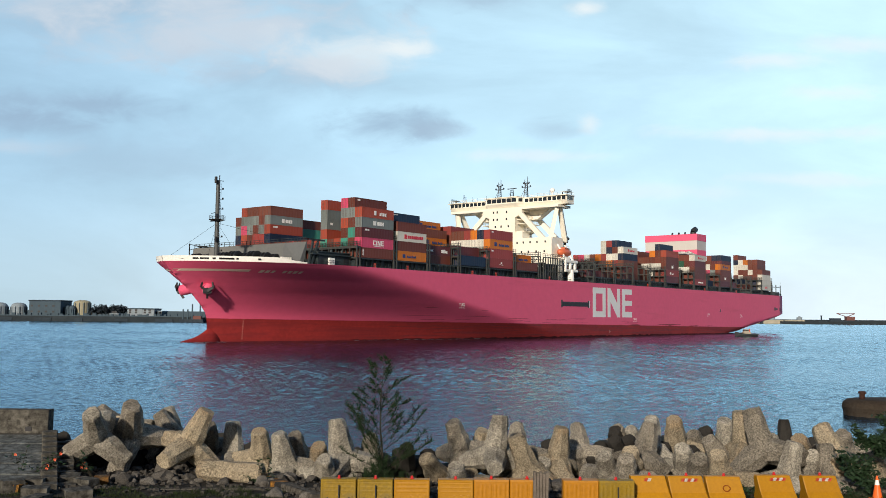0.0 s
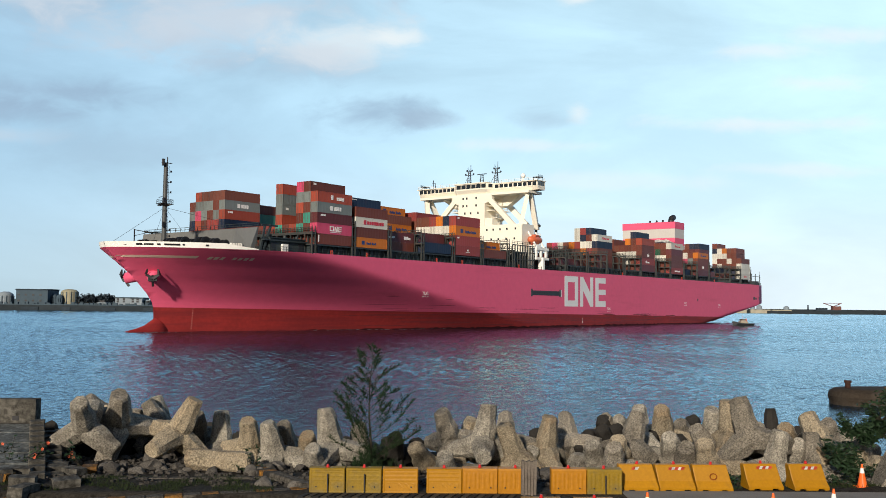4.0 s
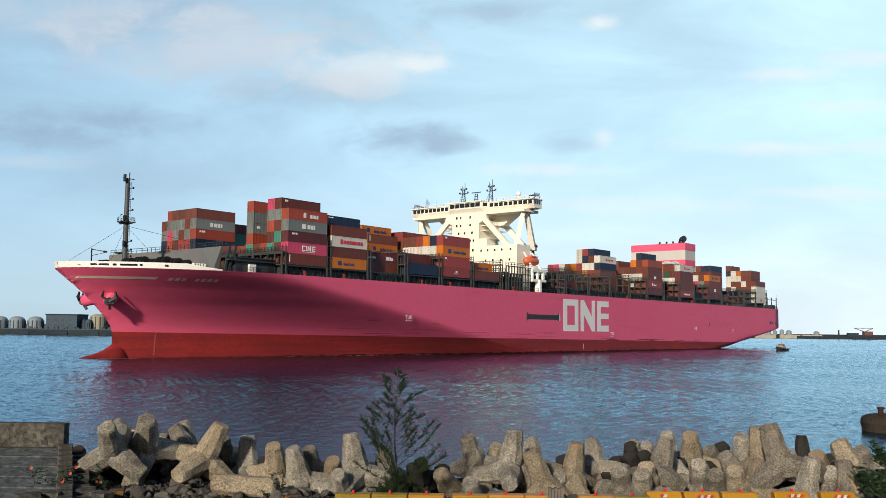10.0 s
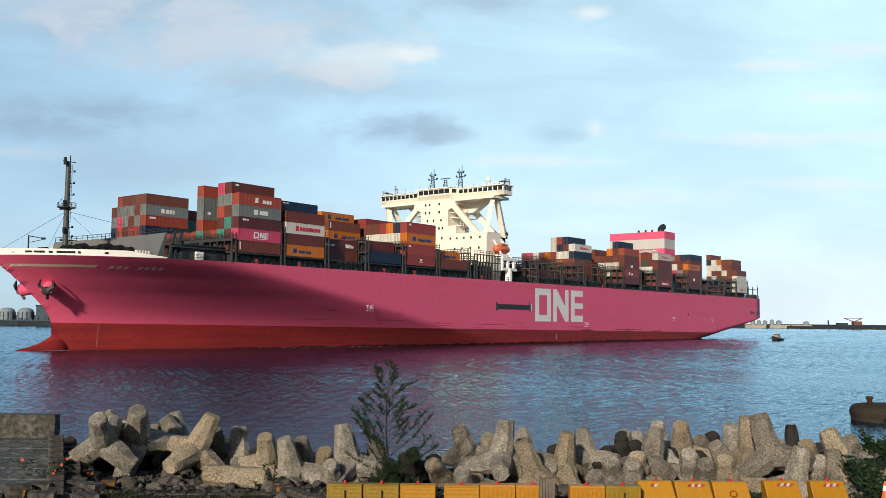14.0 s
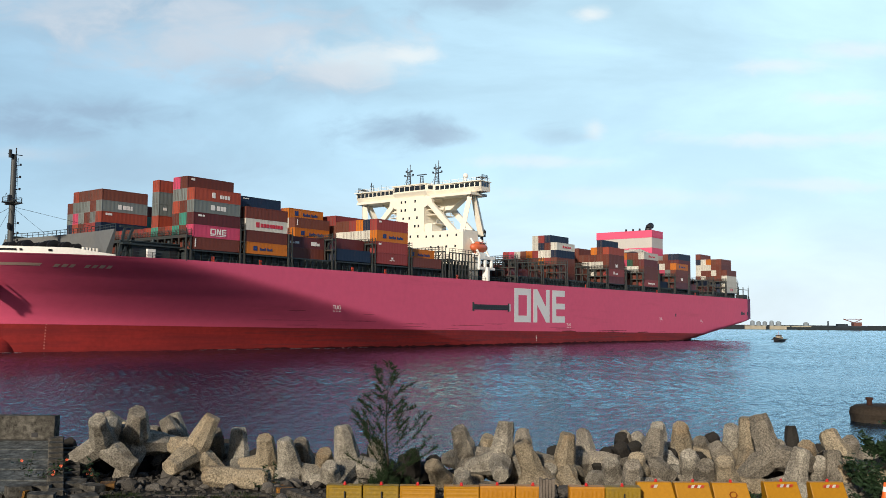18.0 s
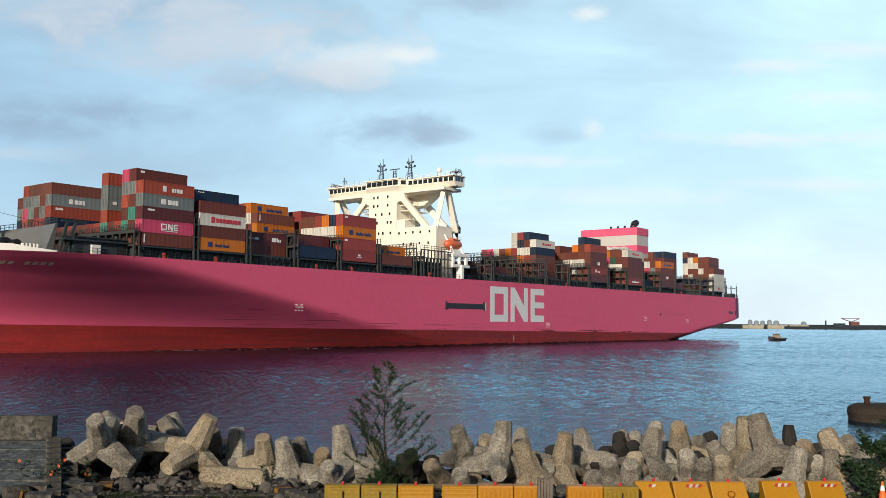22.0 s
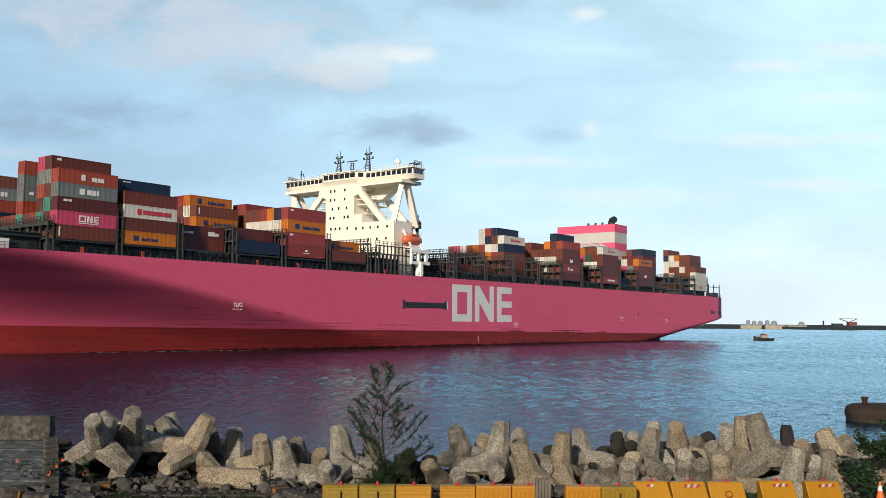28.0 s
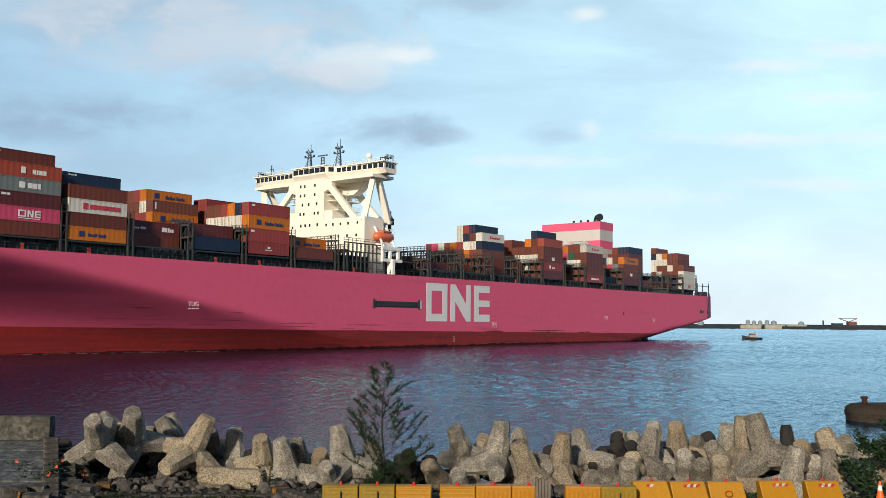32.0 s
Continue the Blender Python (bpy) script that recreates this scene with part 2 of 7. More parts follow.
def water_material():
    """Silty harbour water: a dark blue body under a slightly blue-tinted gloss, with ripples at two scales."""
    m = bpy.data.materials.new("harbour_water")
    m.use_nodes = True
    t = m.node_tree
    L = t.links.new
    t.nodes.remove(t.nodes["Principled BSDF"])
    co = node(t, "ShaderNodeTexCoord")
    mp = node(t, "ShaderNodeMapping")
    mp.inputs["Scale"].default_value = (0.55, 1.0, 1.0)
    L(co.outputs["Object"], mp.inputs[0])
    prev = None
    for sc, dist in ((2.4, 0.05), (7.0, 0.02)):
        n = node(t, "ShaderNodeTexNoise", i_Scale=sc, i_Detail=4.0, i_Roughness=0.55)
        L(mp.outputs[0], n.inputs["Vector"])
        bp = node(t, "ShaderNodeBump", i_Strength=1.0, i_Distance=dist)
        L(n.outputs["Fac"], bp.inputs["Height"])
        if prev:
            L(prev.outputs[0], bp.inputs["Normal"])
        prev = bp
    body = node(t, "ShaderNodeBsdfDiffuse")
    body.inputs["Color"].default_value = (0.003, 0.009, 0.020, 1)
    gloss = node(t, "ShaderNodeBsdfGlossy")
    gloss.inputs["Color"].default_value = (0.65, 0.86, 1.0, 1)
    gloss.inputs["Roughness"].default_value = 0.08
    rim = node(t, "ShaderNodeFresnel")
    rim.inputs["IOR"].default_value = 1.33
    mixed = node(t, "ShaderNodeMixShader")
    for shader in (gloss, rim):
        L(prev.outputs[0], shader.inputs["Normal"])
    L(rim.outputs[0], mixed.inputs[0])
    L(body.outputs[0], mixed.inputs[1])
    L(gloss.outputs[0], mixed.inputs[2])
    L(mixed.outputs[0], t.nodes["Material Output"].inputs["Surface"])
    return m


WATER = water_material()

# ---- mesh helpers ----


def box(bm, x0, x1, y0, y1, z0, z1):
    vs = [bm.verts.new((x, y, z)) for x in (x0, x1) for y in (y0, y1) for z in (z0, z1)]
    for f in ((0, 1, 3, 2), (4, 6, 7, 5), (0, 4, 5, 1), (2, 3, 7, 6), (0, 2, 6, 4), (1, 5, 7, 3)):
        bm.faces.new([vs[i] for i in f])
    return vs


def frame_of(a, b):
    a, b = Vector(a), Vector(b)
    w = (b - a).normalized()
    u = w.cross(Vector((0, 0, 1)))
    u = u.normalized() if u.length > 1e-3 else Vector((1, 0, 0))
    return a, b, u, w.cross(u)


def beam(bm, a, b, w, h, w2=None, h2=None):
    """A bar of rectangular section from a to b, w across and h high."""
    a, b, u, v = frame_of(a, b)
    rings = []
    for p, ww, hh in ((a, w, h), (b, w2 or w, h2 or h)):
        rings.append([bm.verts.new(p + u * ww / 2 * i + v * hh / 2 * j) for i, j in ((-1, -1), (1, -1), (1, 1), (-1, 1))])
    join_rings(bm, rings)


def tube(bm, a, b, r0, r1=None, seg=8):
    a, b, u, v = frame_of(a, b)
    rings = []
    for p, r in ((a, r0), (b, r0 if r1 is None else r1)):
        rings.append([bm.verts.new(p + u * r * math.cos(2 * math.pi * k / seg) + v * r * math.sin(2 * math.pi * k / seg)) for k in range(seg)])
    join_rings(bm, rings)


def join_rings(bm, rings, caps=True):
    n = len(rings[0])
    for r, q in zip(rings, rings[1:]):
        for k in range(n):
            bm.faces.new((r[k], r[(k + 1) % n], q[(k + 1) % n], q[k]))
    if caps:
        bm.faces.new(rings[0][::-1])
        bm.faces.new(rings[-1])


def mesh_of(name, bm, material, smooth=False):
    bmesh.ops.recalc_face_normals(bm, faces=bm.faces)
    me = bpy.data.meshes.new(name)
    bm.to_mesh(me)
    bm.free()
    if smooth:
        for p in me.polygons:
            p.use_smooth = True
    if material:
        me.materials.append(material)
    return me


def part(name, bm, material, parent=None, label="", smooth=False):
    ob = new(name, mesh_of(name, bm, material, smooth))
    if parent:
        ob.parent = parent
    return tagged(ob, label)


def build(fn, *args):
    """A bmesh filled by fn."""
    bm = bmesh.new()
    fn(bm, *args)
    return bm


def boxed(*dims):
    return build(box, *dims)

# ---- setting ----


def plane_grid(bm, xs, ys, height):
    vs = [[bm.verts.new((x, y, height(x, y))) for x in xs] for y in ys]
    for r, q in zip(vs, vs[1:]):
        for i in range(len(xs) - 1):
            bm.faces.new((r[i], r[i + 1], q[i + 1], q[i]))


def ground_z(x, y):
    if y < 25.2:
        z = 1.4 if y > -12 else 1.6
    elif y < 26.9:
        z = 1.72
    elif y < 33:
        z = 1.72 - (y - 26.9) * (0.045 if x < -3.5 else 0.10)
    else:
        z = max(-5.0, (1.1 if x < -3.5 else 0.9) - (y - 33) * 0.13)
    if 26.2 < y < 60 and abs(x) < 60:
        z += 0.10 * (noise.noise(Vector((x * 0.5, y * 0.5, 0))) + 0.6 * noise.noise(Vector((x * 1.7, y * 1.7, 3))))
    return z


far_x = [-4800, -1500, -300, -100, -60]
gx = far_x + [-45 + i * 0.6 for i in range(151)] + [-f for f in far_x[::-1]]
gy = [-4800, -1000, -200, -60, -20, 0, 10, 18, 22, 25.1] + [25.25 + i * 0.475 for i in range(53)] + [54, 60, 75, 100, 300, 1200, 4800]
ground = part("ground", build(plane_grid, gx, gy, ground_z), EARTH, smooth=True)
tagged(ground, "dark stony earth sloping into the sea", "ground", kind="structure")
ASPHALT = mat("worn_asphalt", (0.17, 0.165, 0.15), 0.95, vary=0.25, grain=0.8, bump=0.01, fine=30, dirt=(0.07, 0.065, 0.057), dirt_amount=0.35)
road = part("road", boxed(-60, 60, -12, 25.08, 1.3, 1.53), ASPHALT)
tagged(road, "worn grey asphalt road beside the breakwater", "road", kind="structure")
shoulder = part("road_shoulder", boxed(5.6, 60, 25.085, 26.12, 1.3, 1.745), ASPHALT)
tagged(shoulder, "worn grey concrete strip in front of the barriers", "pavement", kind="structure")


def row_step(y):
    """Distance between the rows of the sheet: fine near the shore."""
    return np.where(y < 60, 0.14, 0.14 + (y - 60) * 0.003)


def waves(xs, ys, seed=3):
    """Height of a wind-ruffled surface: many sine trains with spread directions, as fine as the sheet can carry."""
    r = np.random.RandomState(seed)
    h = np.zeros_like(xs)
    n = 96
    step = row_step(ys)
    for k in range(n):
        length = 0.3 * (90.0 / 0.3) ** (k / (n - 1))
        a = -math.pi / 2 + r.normal(0, 0.7)
        kk = 2 * math.pi / length
        ratio = length / step
        weight = np.clip((ratio - 2.0) / 1.5, 0.0, 1.0) * np.clip(1.0 - (ratio - 3.5) / 3.5, 0.0, 1.0)
        h += weight * WAVE_SLOPE * 0.24 / kk * np.sin(kk * (xs * math.cos(a) + ys * math.sin(a)) + r.uniform(0, 6.28))
    patch = 0.85 + 0.35 * np.sin(xs * 0.045 + ys * 0.02) * np.sin(ys * 0.06 + 1.0)
    return h * patch / (1.0 + ys / 500.0)


WAVE_SLOPE = 0.38


def water_sheet():
    """One sheet: dense where the camera is near, coarse to the horizon."""
    ys, y = [], 33.0
    while y < 2600:
        ys.append(y)
        y += float(row_step(y))
    edge = ys[-1]
    ys += [2700, 3300, 4900]
    ys = np.array(ys)
    n = 500
    u = np.linspace(-1.0, 1.0, n)
    far_u = np.array([-12.0, -5.0, -2.5, -1.5])
    u = np.concatenate([far_u, u, -far_u[::-1]])
    half = 0.64 * ys + 4.0
    X = u[None, :] * half[:, None]
    Y = np.repeat(ys[:, None], len(u), 1)
    Z = np.where((np.abs(u)[None, :] <= 1.0) & (Y < edge), waves(X, Y), 0.0)
    me = bpy.data.meshes.new("water")
    co = np.stack([X, Y, Z], 2).reshape(-1, 3)
    a, b = len(ys), len(u)
    i = (np.arange(a - 1)[:, None] * b + np.arange(b - 1)[None, :]).reshape(-1)
    quads = np.stack([i, i + 1, i + 1 + b, i + b], 1)
    me.vertices.add(len(co))
    me.vertices.foreach_set("co", co.ravel())
    me.loops.add(quads.size)
    me.loops.foreach_set("vertex_index", quads.ravel().astype(np.int32))
    me.polygons.add(len(quads))
    me.polygons.foreach_set("loop_start", (np.arange(len(quads)) * 4).astype(np.int32))
    me.polygons.foreach_set("use_smooth", np.ones(len(quads), dtype=bool))
    me.update(calc_edges=True)
    me.materials.append(WATER)
    return new("water", me)


water = tagged(water_sheet(), "rippled blue-grey harbour water reflecting the ship", "water", kind="structure")

# ---- the ship: x aft from the stem, y to starboard (port is minus), z up from the water ----
ship = tagged(new("container_ship"), "huge magenta-pink container ship with red underside and cream bridge", "ship")
HALF = 25.3
DECK_Z = 19.2
END = 365.0


def lerp_table(pts, z):
    for (z0, x0), (z1, x1) in zip(pts, pts[1:]):
        if z <= z1:
            return x0 + (x1 - x0) * (z - z0) / (z1 - z0)
    return pts[-1][1]


def stem_x(z):
    """Where the stem stands at height z."""
    return lerp_table(((-4, 12.0), (2.5, 12.0), (5.5, 11.85), (7.0, 11.4), (9.0, 9.9), (11.6, 7.3), (14.0, 4.8), (17.0, 1.3), (19.2, -1.1), (20.6, -1.6)), z)


def breadth(x, z):
    """Half breadth of the hull at a place along it and a height."""
    k = max(0.0, min(1.0, (z - 4.0) / 12.5))
    k *= k * (3 - 2 * k)
    # a knuckle runs straight down and aft from the deck edge to the waterline
    run = max(41.0, 40.0 + (19.0 - z) * 5.25 - stem_x(z))
    e = lerp_table(((-4, 1.35), (5.2, 1.25), (12.0, 1.25), (15.5, 1.4), (19.2, 1.85), (21, 1.85)), z)
    g = 1.0 - 0.36 * k
    u = max(0.0, min(1.0, (x - stem_x(z)) / run))
    b = HALF * (1 - (1 - u) ** e) ** g
    if x > 270:
        h = z - stern_bottom(x)
        v = (x - 270) / (END - 270)
        full = 1.2 + 7.0 * v * (1.1 - v)
        b = min(b, HALF * (min(1.0, max(0.0, h / full)) ** 0.42))
    return max(0.02, b)


def stern_bottom(x):
    return lerp_table(((0, -3), (270, -3), (300, -1.6), (312, -0.4), (328, 1.5), (346, 4.1), (359, 6.3), (365, 7.7)), x)


def paint_line(x):
    return 5.9 - 0.0098 * x


XS = [-1.1, -.6, 0, 1, 2, 3, 4.5, 6, 8, 10, 12, 14, 17, 20, 24, 28, 32] + [36 + 2 * k for k in range(44)] + [126, 134, 145, 160, 190, 220, 250, 270, 280, 290, 300, 308, 316, 324, 332, 340, 348, 355, 360, END]


def hull_side(bm, upper):
    for side in (-1, 1):
        rows = []
        for x in XS:
            zb = stern_bottom(x)
            zl = max(paint_line(x), zb)
            lo, hi = (zl, DECK_Z) if upper else (zb, zl)
            n = 22 if upper else 8
            row = []
            for k in range(n + 1):
                z = lo + (hi - lo) * k / n
                xx = max(x, stem_x(z))
                row.append(bm.verts.new((xx, side * breadth(xx, z), z)))
            rows.append(row)
        for r, q in zip(rows, rows[1:]):
            for k in range(len(r) - 1):
                bm.faces.new((r[k], q[k], q[k + 1], r[k + 1]))
        last = rows[-1]
        mid = [bm.verts.new((END, 0, v.co.z)) for v in last]
        for k in range(len(last) - 1):
            bm.faces.new((last[k], mid[k], mid[k + 1], last[k + 1]))
    bmesh.ops.remove_doubles(bm, verts=bm.verts, dist=0.002)
    bmesh.ops.dissolve_degenerate(bm, dist=0.002, edges=bm.edges)


part("upper_hull", build(hull_side, True), PINK, ship, "magenta-pink painted hull side", smooth=True)
part("lower_hull", build(hull_side, False), RED, ship, "red antifouling paint with scuffs below the paint line", smooth=True)


def bulb(bm):
    rings = []
    for x, r, zc in ((4.4, 0.05, 0.05), (5.5, 0.4, -0.05), (7.5, 0.8, -0.05), (9.5, 1.35, 0.0), (11.0, 2.1, 0.0), (12.3, 2.9, 0.0), (17.0, 3.0, -1.0)):
        rings.append([bm.verts.new((x, 0.32 * r * math.cos(a), zc + r * 1.15 * math.sin(a))) for a in (2 * math.pi * k / 16 for k in range(16))])
    join_rings(bm, rings)


part("bulbous_bow", build(bulb), RED, ship, smooth=True)


def deck_sheet(bm):
    rows = []
    for x in XS[2:]:
        b = breadth(x, DECK_Z - 0.1) - 0.12
        rows.append([bm.verts.new((min(x + 0.2, END - 0.1), y, DECK_Z - 0.25)) for y in (-b, b)])
    for r, q in zip(rows, rows[1:]):
        bm.faces.new((r[0], q[0], q[1], r[1]))


part("main_deck", build(deck_sheet), DECK, ship)


def bulwark(bm, z0, z1, x_end, t0=0.0):
    """The raised rim round the bow, thickness 0.3."""
    xs = [x for x in XS if x <= x_end]
    for side in (-1, 1):
        rows = []
        for x in xs:
            top = z1 if x < 18.5 else z1 - (z1 - z0 - 0.25) * min(1.0, (x - 18.5) / 3.0)
            b0 = breadth(x, DECK_Z)
            b1 = b0 + 0.12
            xo = x - 0.35 * max(0.0, 1 - x / 6)
            rows.append([bm.verts.new(c) for c in ((x, side * b0, z0), (xo, side * b1, top), (xo + 0.25, side * max(0.0, b1 - 0.3), top), (x + 0.25, side * max(0.0, b0 - 0.3), z0))])
        for r, q in zip(rows, rows[1:]):
            for k in range(4):
                bm.faces.new((r[k], q[k], q[(k + 1) % 4], r[(k + 1) % 4]))
        bm.faces.new(rows[-1])


bw = part("bow_bulwark", build(bulwark, DECK_Z, 20.45, 24), WHITE, ship, "white painted bow bulwark with fairlead slots", smooth=False)
for cx, half in ((0.3, 0.5), (3.2, 1.2), (5.2, 0.25), (7.3, 1.3), (9.2, 0.2), (13.4, 0.3)):
    for side in (-1, 1):
        bm = bmesh.new()
        pts = []
        for x in (cx - half, cx + half):
            x = max(x, -0.9)
            b = breadth(x, DECK_Z) + 0.11
            pts.append((x, side * b))
        (xa, ya), (xb, yb) = pts
        vs = [bm.verts.new(c) for c in ((xa - 0.05, ya + side * 0.03, 19.62), (xb - 0.05, yb + side * 0.03, 19.62), (xb - 0.1, yb + side * 0.06, 20.02), (xa - 0.1, ya + side * 0.06, 20.02))]
        bm.faces.new(vs)
        bmesh.ops.solidify(bm, geom=bm.faces, thickness=0.05)
        # slot's dark inside is only a black plate on the rim
        part("fairlead", bm, BLACK, bw)


def hull_strip(bm, x0, x1, z0, z1, side, n=14, lift=0.04):
    """A painted band that follows the hull."""
    rows = []
    for i in range(n + 1):
        x = x0 + (x1 - x0) * i / n
        rows.append([bm.verts.new((max(x, stem_x(z)) - 0.03, side * (breadth(max(x, stem_x(z)), z) + lift), z)) for z in (z0, z1)])
    for r, q in zip(rows, rows[1:]):
        bm.faces.new((r[0], q[0], q[1], r[1]))


STRIPE = mat("pale_stripe_paint", (0.62, 0.45, 0.36), 0.5, vary=0.06)
for side in (-1, 1):
    part("bow_stripe", build(hull_strip, 1.0, 13.6, 17.0, 17.5, side), STRIPE, ship, "pale stripe along the bow")
# the ship's name, as plain bars
for i, (x0, x1) in enumerate(((15.6, 16.55), (16.85, 17.8), (18.1, 18.95), (20.6, 21.5), (21.8, 22.7), (23.0, 24.0), (24.3, 25.2))):
    part("name_bar", build(hull_strip, x0 + 0.06, x1 - 0.06, 16.85, 17.4, -1, 3), STRIPE, ship)

# hawse pockets and anchors
for side in (-1, 1):
    x, z = 7.9, 12.9
    y = side * (breadth(9.4, 13.0) - 0.5)
    out = Vector((-0.62, side * 0.72, -0.28)).normalized()
    a = Vector((x + 1.6, y, z + 0.35))
    bm = bmesh.new()
    tube(bm, a - out * 2.6, a + out * 2.9, 1.75, 1.25, 20)
    pocket = part("hawse_pipe", bm, PINK, ship, smooth=True)
    bm = bmesh.new()
    c = a + out * 3.05
    u = out.cross(Vector((0, 0, 1))).normalized()
    v = out.cross(u).normalized()
    tube(bm, c - out * 0.4, c + out * 0.35, 0.75, 0.75, 12)
    anchor = part("anchor_crown", bm, BLACK, ship, "black stockless anchor")
    part("anchor_shank", build(beam, c + v * 0.2, c + v * 2.0 - out * 0.6, 0.5, 0.5), BLACK, anchor)
    part("anchor_bar", build(beam, c + u * -1.0 + v * 0.3, c + u * 1.0 + v * 0.3, 0.6, 0.7), BLACK, anchor)
    for s2 in (-1, 1):
        elbow = c + u * 1.45 * s2 - v * 0.9 + out * 0.15
        part("anchor_arm", build(beam, c + out * 0.2, elbow, 0.55, 0.8, 0.35, 0.5), BLACK, anchor)
        part("anchor_fluke", build(beam, elbow, c + u * 1.15 * s2 - v * 2.1 - out * 0.35, 0.7, 0.5, 0.08, 0.3), BLACK, anchor)

# hull openings and marks on the port side
PORT = -HALF - 0.03


def side_plate(bm, x0, x1, z0, z1, depth=0.03):
    box(bm, x0, x1, PORT - depth, PORT + 0.04, z0, z1)


# recess has no depth: a flat black plate stands for its shaded inside
slot = part("gangway_recess", build(side_plate, 138.0, 156.6, 10.6, 12.15, 0.01), BLACK, ship, "dark gangway recess in the hull side")
bm = bmesh.new()
beam(bm, (138.6, PORT - 0.12, 10.95), (155.2, PORT - 0.12, 11.15), 0.16, 0.3)
for i in range(16):
    box(bm, 138.6 + i * 1.04, 138.75 + i * 1.04, PORT - 0.1, PORT - 0.02, 11.0, 11.85)
box(bm, 138.3, 155.6, PORT - 0.1, PORT - 0.03, 11.75, 11.9)
part("accommodation_ladder", bm, STEEL, slot)
for x in (138.0, 156.2):
    part("recess_post", build(side_plate, x - 0.35, x + 0.35, 10.2, 12.7, 0.12), STEEL, slot)
part("recess_edge", build(side_plate, 156.6, 157.3, 10.3, 12.6, 0.03), SILVER, slot)

# the large pale mark amidships: a frame, two uprights with a slanting band, three bars
emblem = [
    ("emblem_frame", [(159.4, 168.9, 7.0, 9.1), (159.4, 168.9, 15.5, 17.6), (159.4, 161.7, 9.1, 15.5), (166.6, 168.9, 9.1, 15.5)]),
    ("emblem_upright", [(170.4, 172.6, 7.0, 17.6), (177.9, 180.1, 7.0, 17.6)]),
    ("emblem_comb", [(181.8, 184.2, 7.0, 17.6), (184.2, 189.8, 7.0, 9.1), (184.2, 189.8, 11.4, 13.3), (184.2, 189.8, 15.6, 17.6)]),
]
for name, rects in emblem:
    if name != "emblem_upright":
        bm = bmesh.new()
        for x0, x1, z0, z1 in rects:
            side_plate(bm, x0, x1, z0, z1, 0.012)
        part(name, bm, SILVER, ship, "pale grey painted mark")
    else:
        for x0, x1, z0, z1 in rects:
            part(name, build(side_plate, x0, x1, z0, z1, 0.012), SILVER, ship, "pale grey painted mark")
bm = bmesh.new()
bm.faces.new([bm.verts.new(c) for c in ((172.6, PORT - 0.012, 17.6), (172.6, PORT - 0.012, 12.6), (177.9, PORT - 0.012, 7.0), (177.9, PORT - 0.012, 12.0))])
part("emblem_slant", bm, SILVER, ship, "pale grey painted mark")


def words(text, x, z, height, parent, material, y=None, name="lettering", slant=0.0):
    """Painted letters on the port side, read from outboard."""
    cu = bpy.data.curves.new(name, "FONT")
    cu.body = text
    cu.size = height * 1.4
    cu.shear = slant
    cu.extrude = 0.008
    cu.align_x = "CENTER"
    ob = new(name, cu)
    dg = bpy.context.evaluated_depsgraph_get()
    me = bpy.data.meshes.new_from_object(ob.evaluated_get(dg))
    bpy.data.objects.remove(ob)
    me.materials.clear()
    me.materials.append(material)
    ob = new(name, me)
    ob.parent = parent
    ob.matrix_basis = Matrix.Translation((x, PORT - 0.02 if y is None else y, z)) @ Matrix.Rotation(radians(90), 4, "X")
    return ob


for x, z in ((82.2, 9.75), (192.3, 5.9), (264.3, 8.5), (304.6, 7.9)):
    words("TUG", x, z, 0.95, ship, WHITE, name="tug_mark", slant=0.0)
    bm = bmesh.new()
    for i in (-1, 0, 1):
        side_plate(bm, x + i * 1.0 - 0.3, x + i * 1.0 + 0.3, z - 0.55, z - 0.42, 0.015)
    part("tug_push_mark", bm, WHITE, ship)
bm = bmesh.new()
for i in range(4):
    side_plate(bm, 172.0, 172.25, 1.2 + i * 0.45, 1.45 + i * 0.45, 0.02)
part("draught_marks", bm, WHITE, ship)
bm = bmesh.new()
for i in range(9):
    x, z = 21.0, 0.6 + i * 0.62
    b = breadth(x, z)
    box(bm, x - 0.14, x + 0.14, -b - 0.06, -b + 0.1, z, z + 0.3)
part("draught_marks", bm, mat("worn_draught_paint", (0.42, 0.16, 0.13), 0.6), ship)
# openings are black plates, the dark of each hollow put in the colour
part("side_port", build(side_plate, 277.9, 278.9, 9.9, 11.1, 0.02), BLACK, ship)
for x0, x1, z0, z1 in ((352.3, 354.6, 11.4, 13.0), (355.2, 357.2, 11.6, 12.6), (360.4, 361.6, 11.3, 12.9)):
    part("mooring_opening", build(side_plate, x0, x1, z0, z1, 0.02), BLACK, ship)
part("rudder_post", boxed(347, 352, -0.6, 0.6, -3, 5.0), STEEL, ship)
part("skeg", boxed(318, 348, -1.4, 1.4, -3, 1.2), RED, ship)

# ---- foredeck ----


def rail(bm, pts, h=1.1, step=1.6, r=0.035):
    """A guard rail along a line of points."""
    for a, b in zip(pts, pts[1:]):
        a, b = Vector(a), Vector(b)
        n = max(1, int((b - a).length / step))
        for k in range(n + 1):
            p = a.lerp(b, k / n)
            beam(bm, p, p + Vector((0, 0, h)), r * 2, r * 2)
        for f in (0.5, 1.0):
            up = Vector((0, 0, h * f))
            beam(bm, a + up, b + up, r * 2, r * 2)


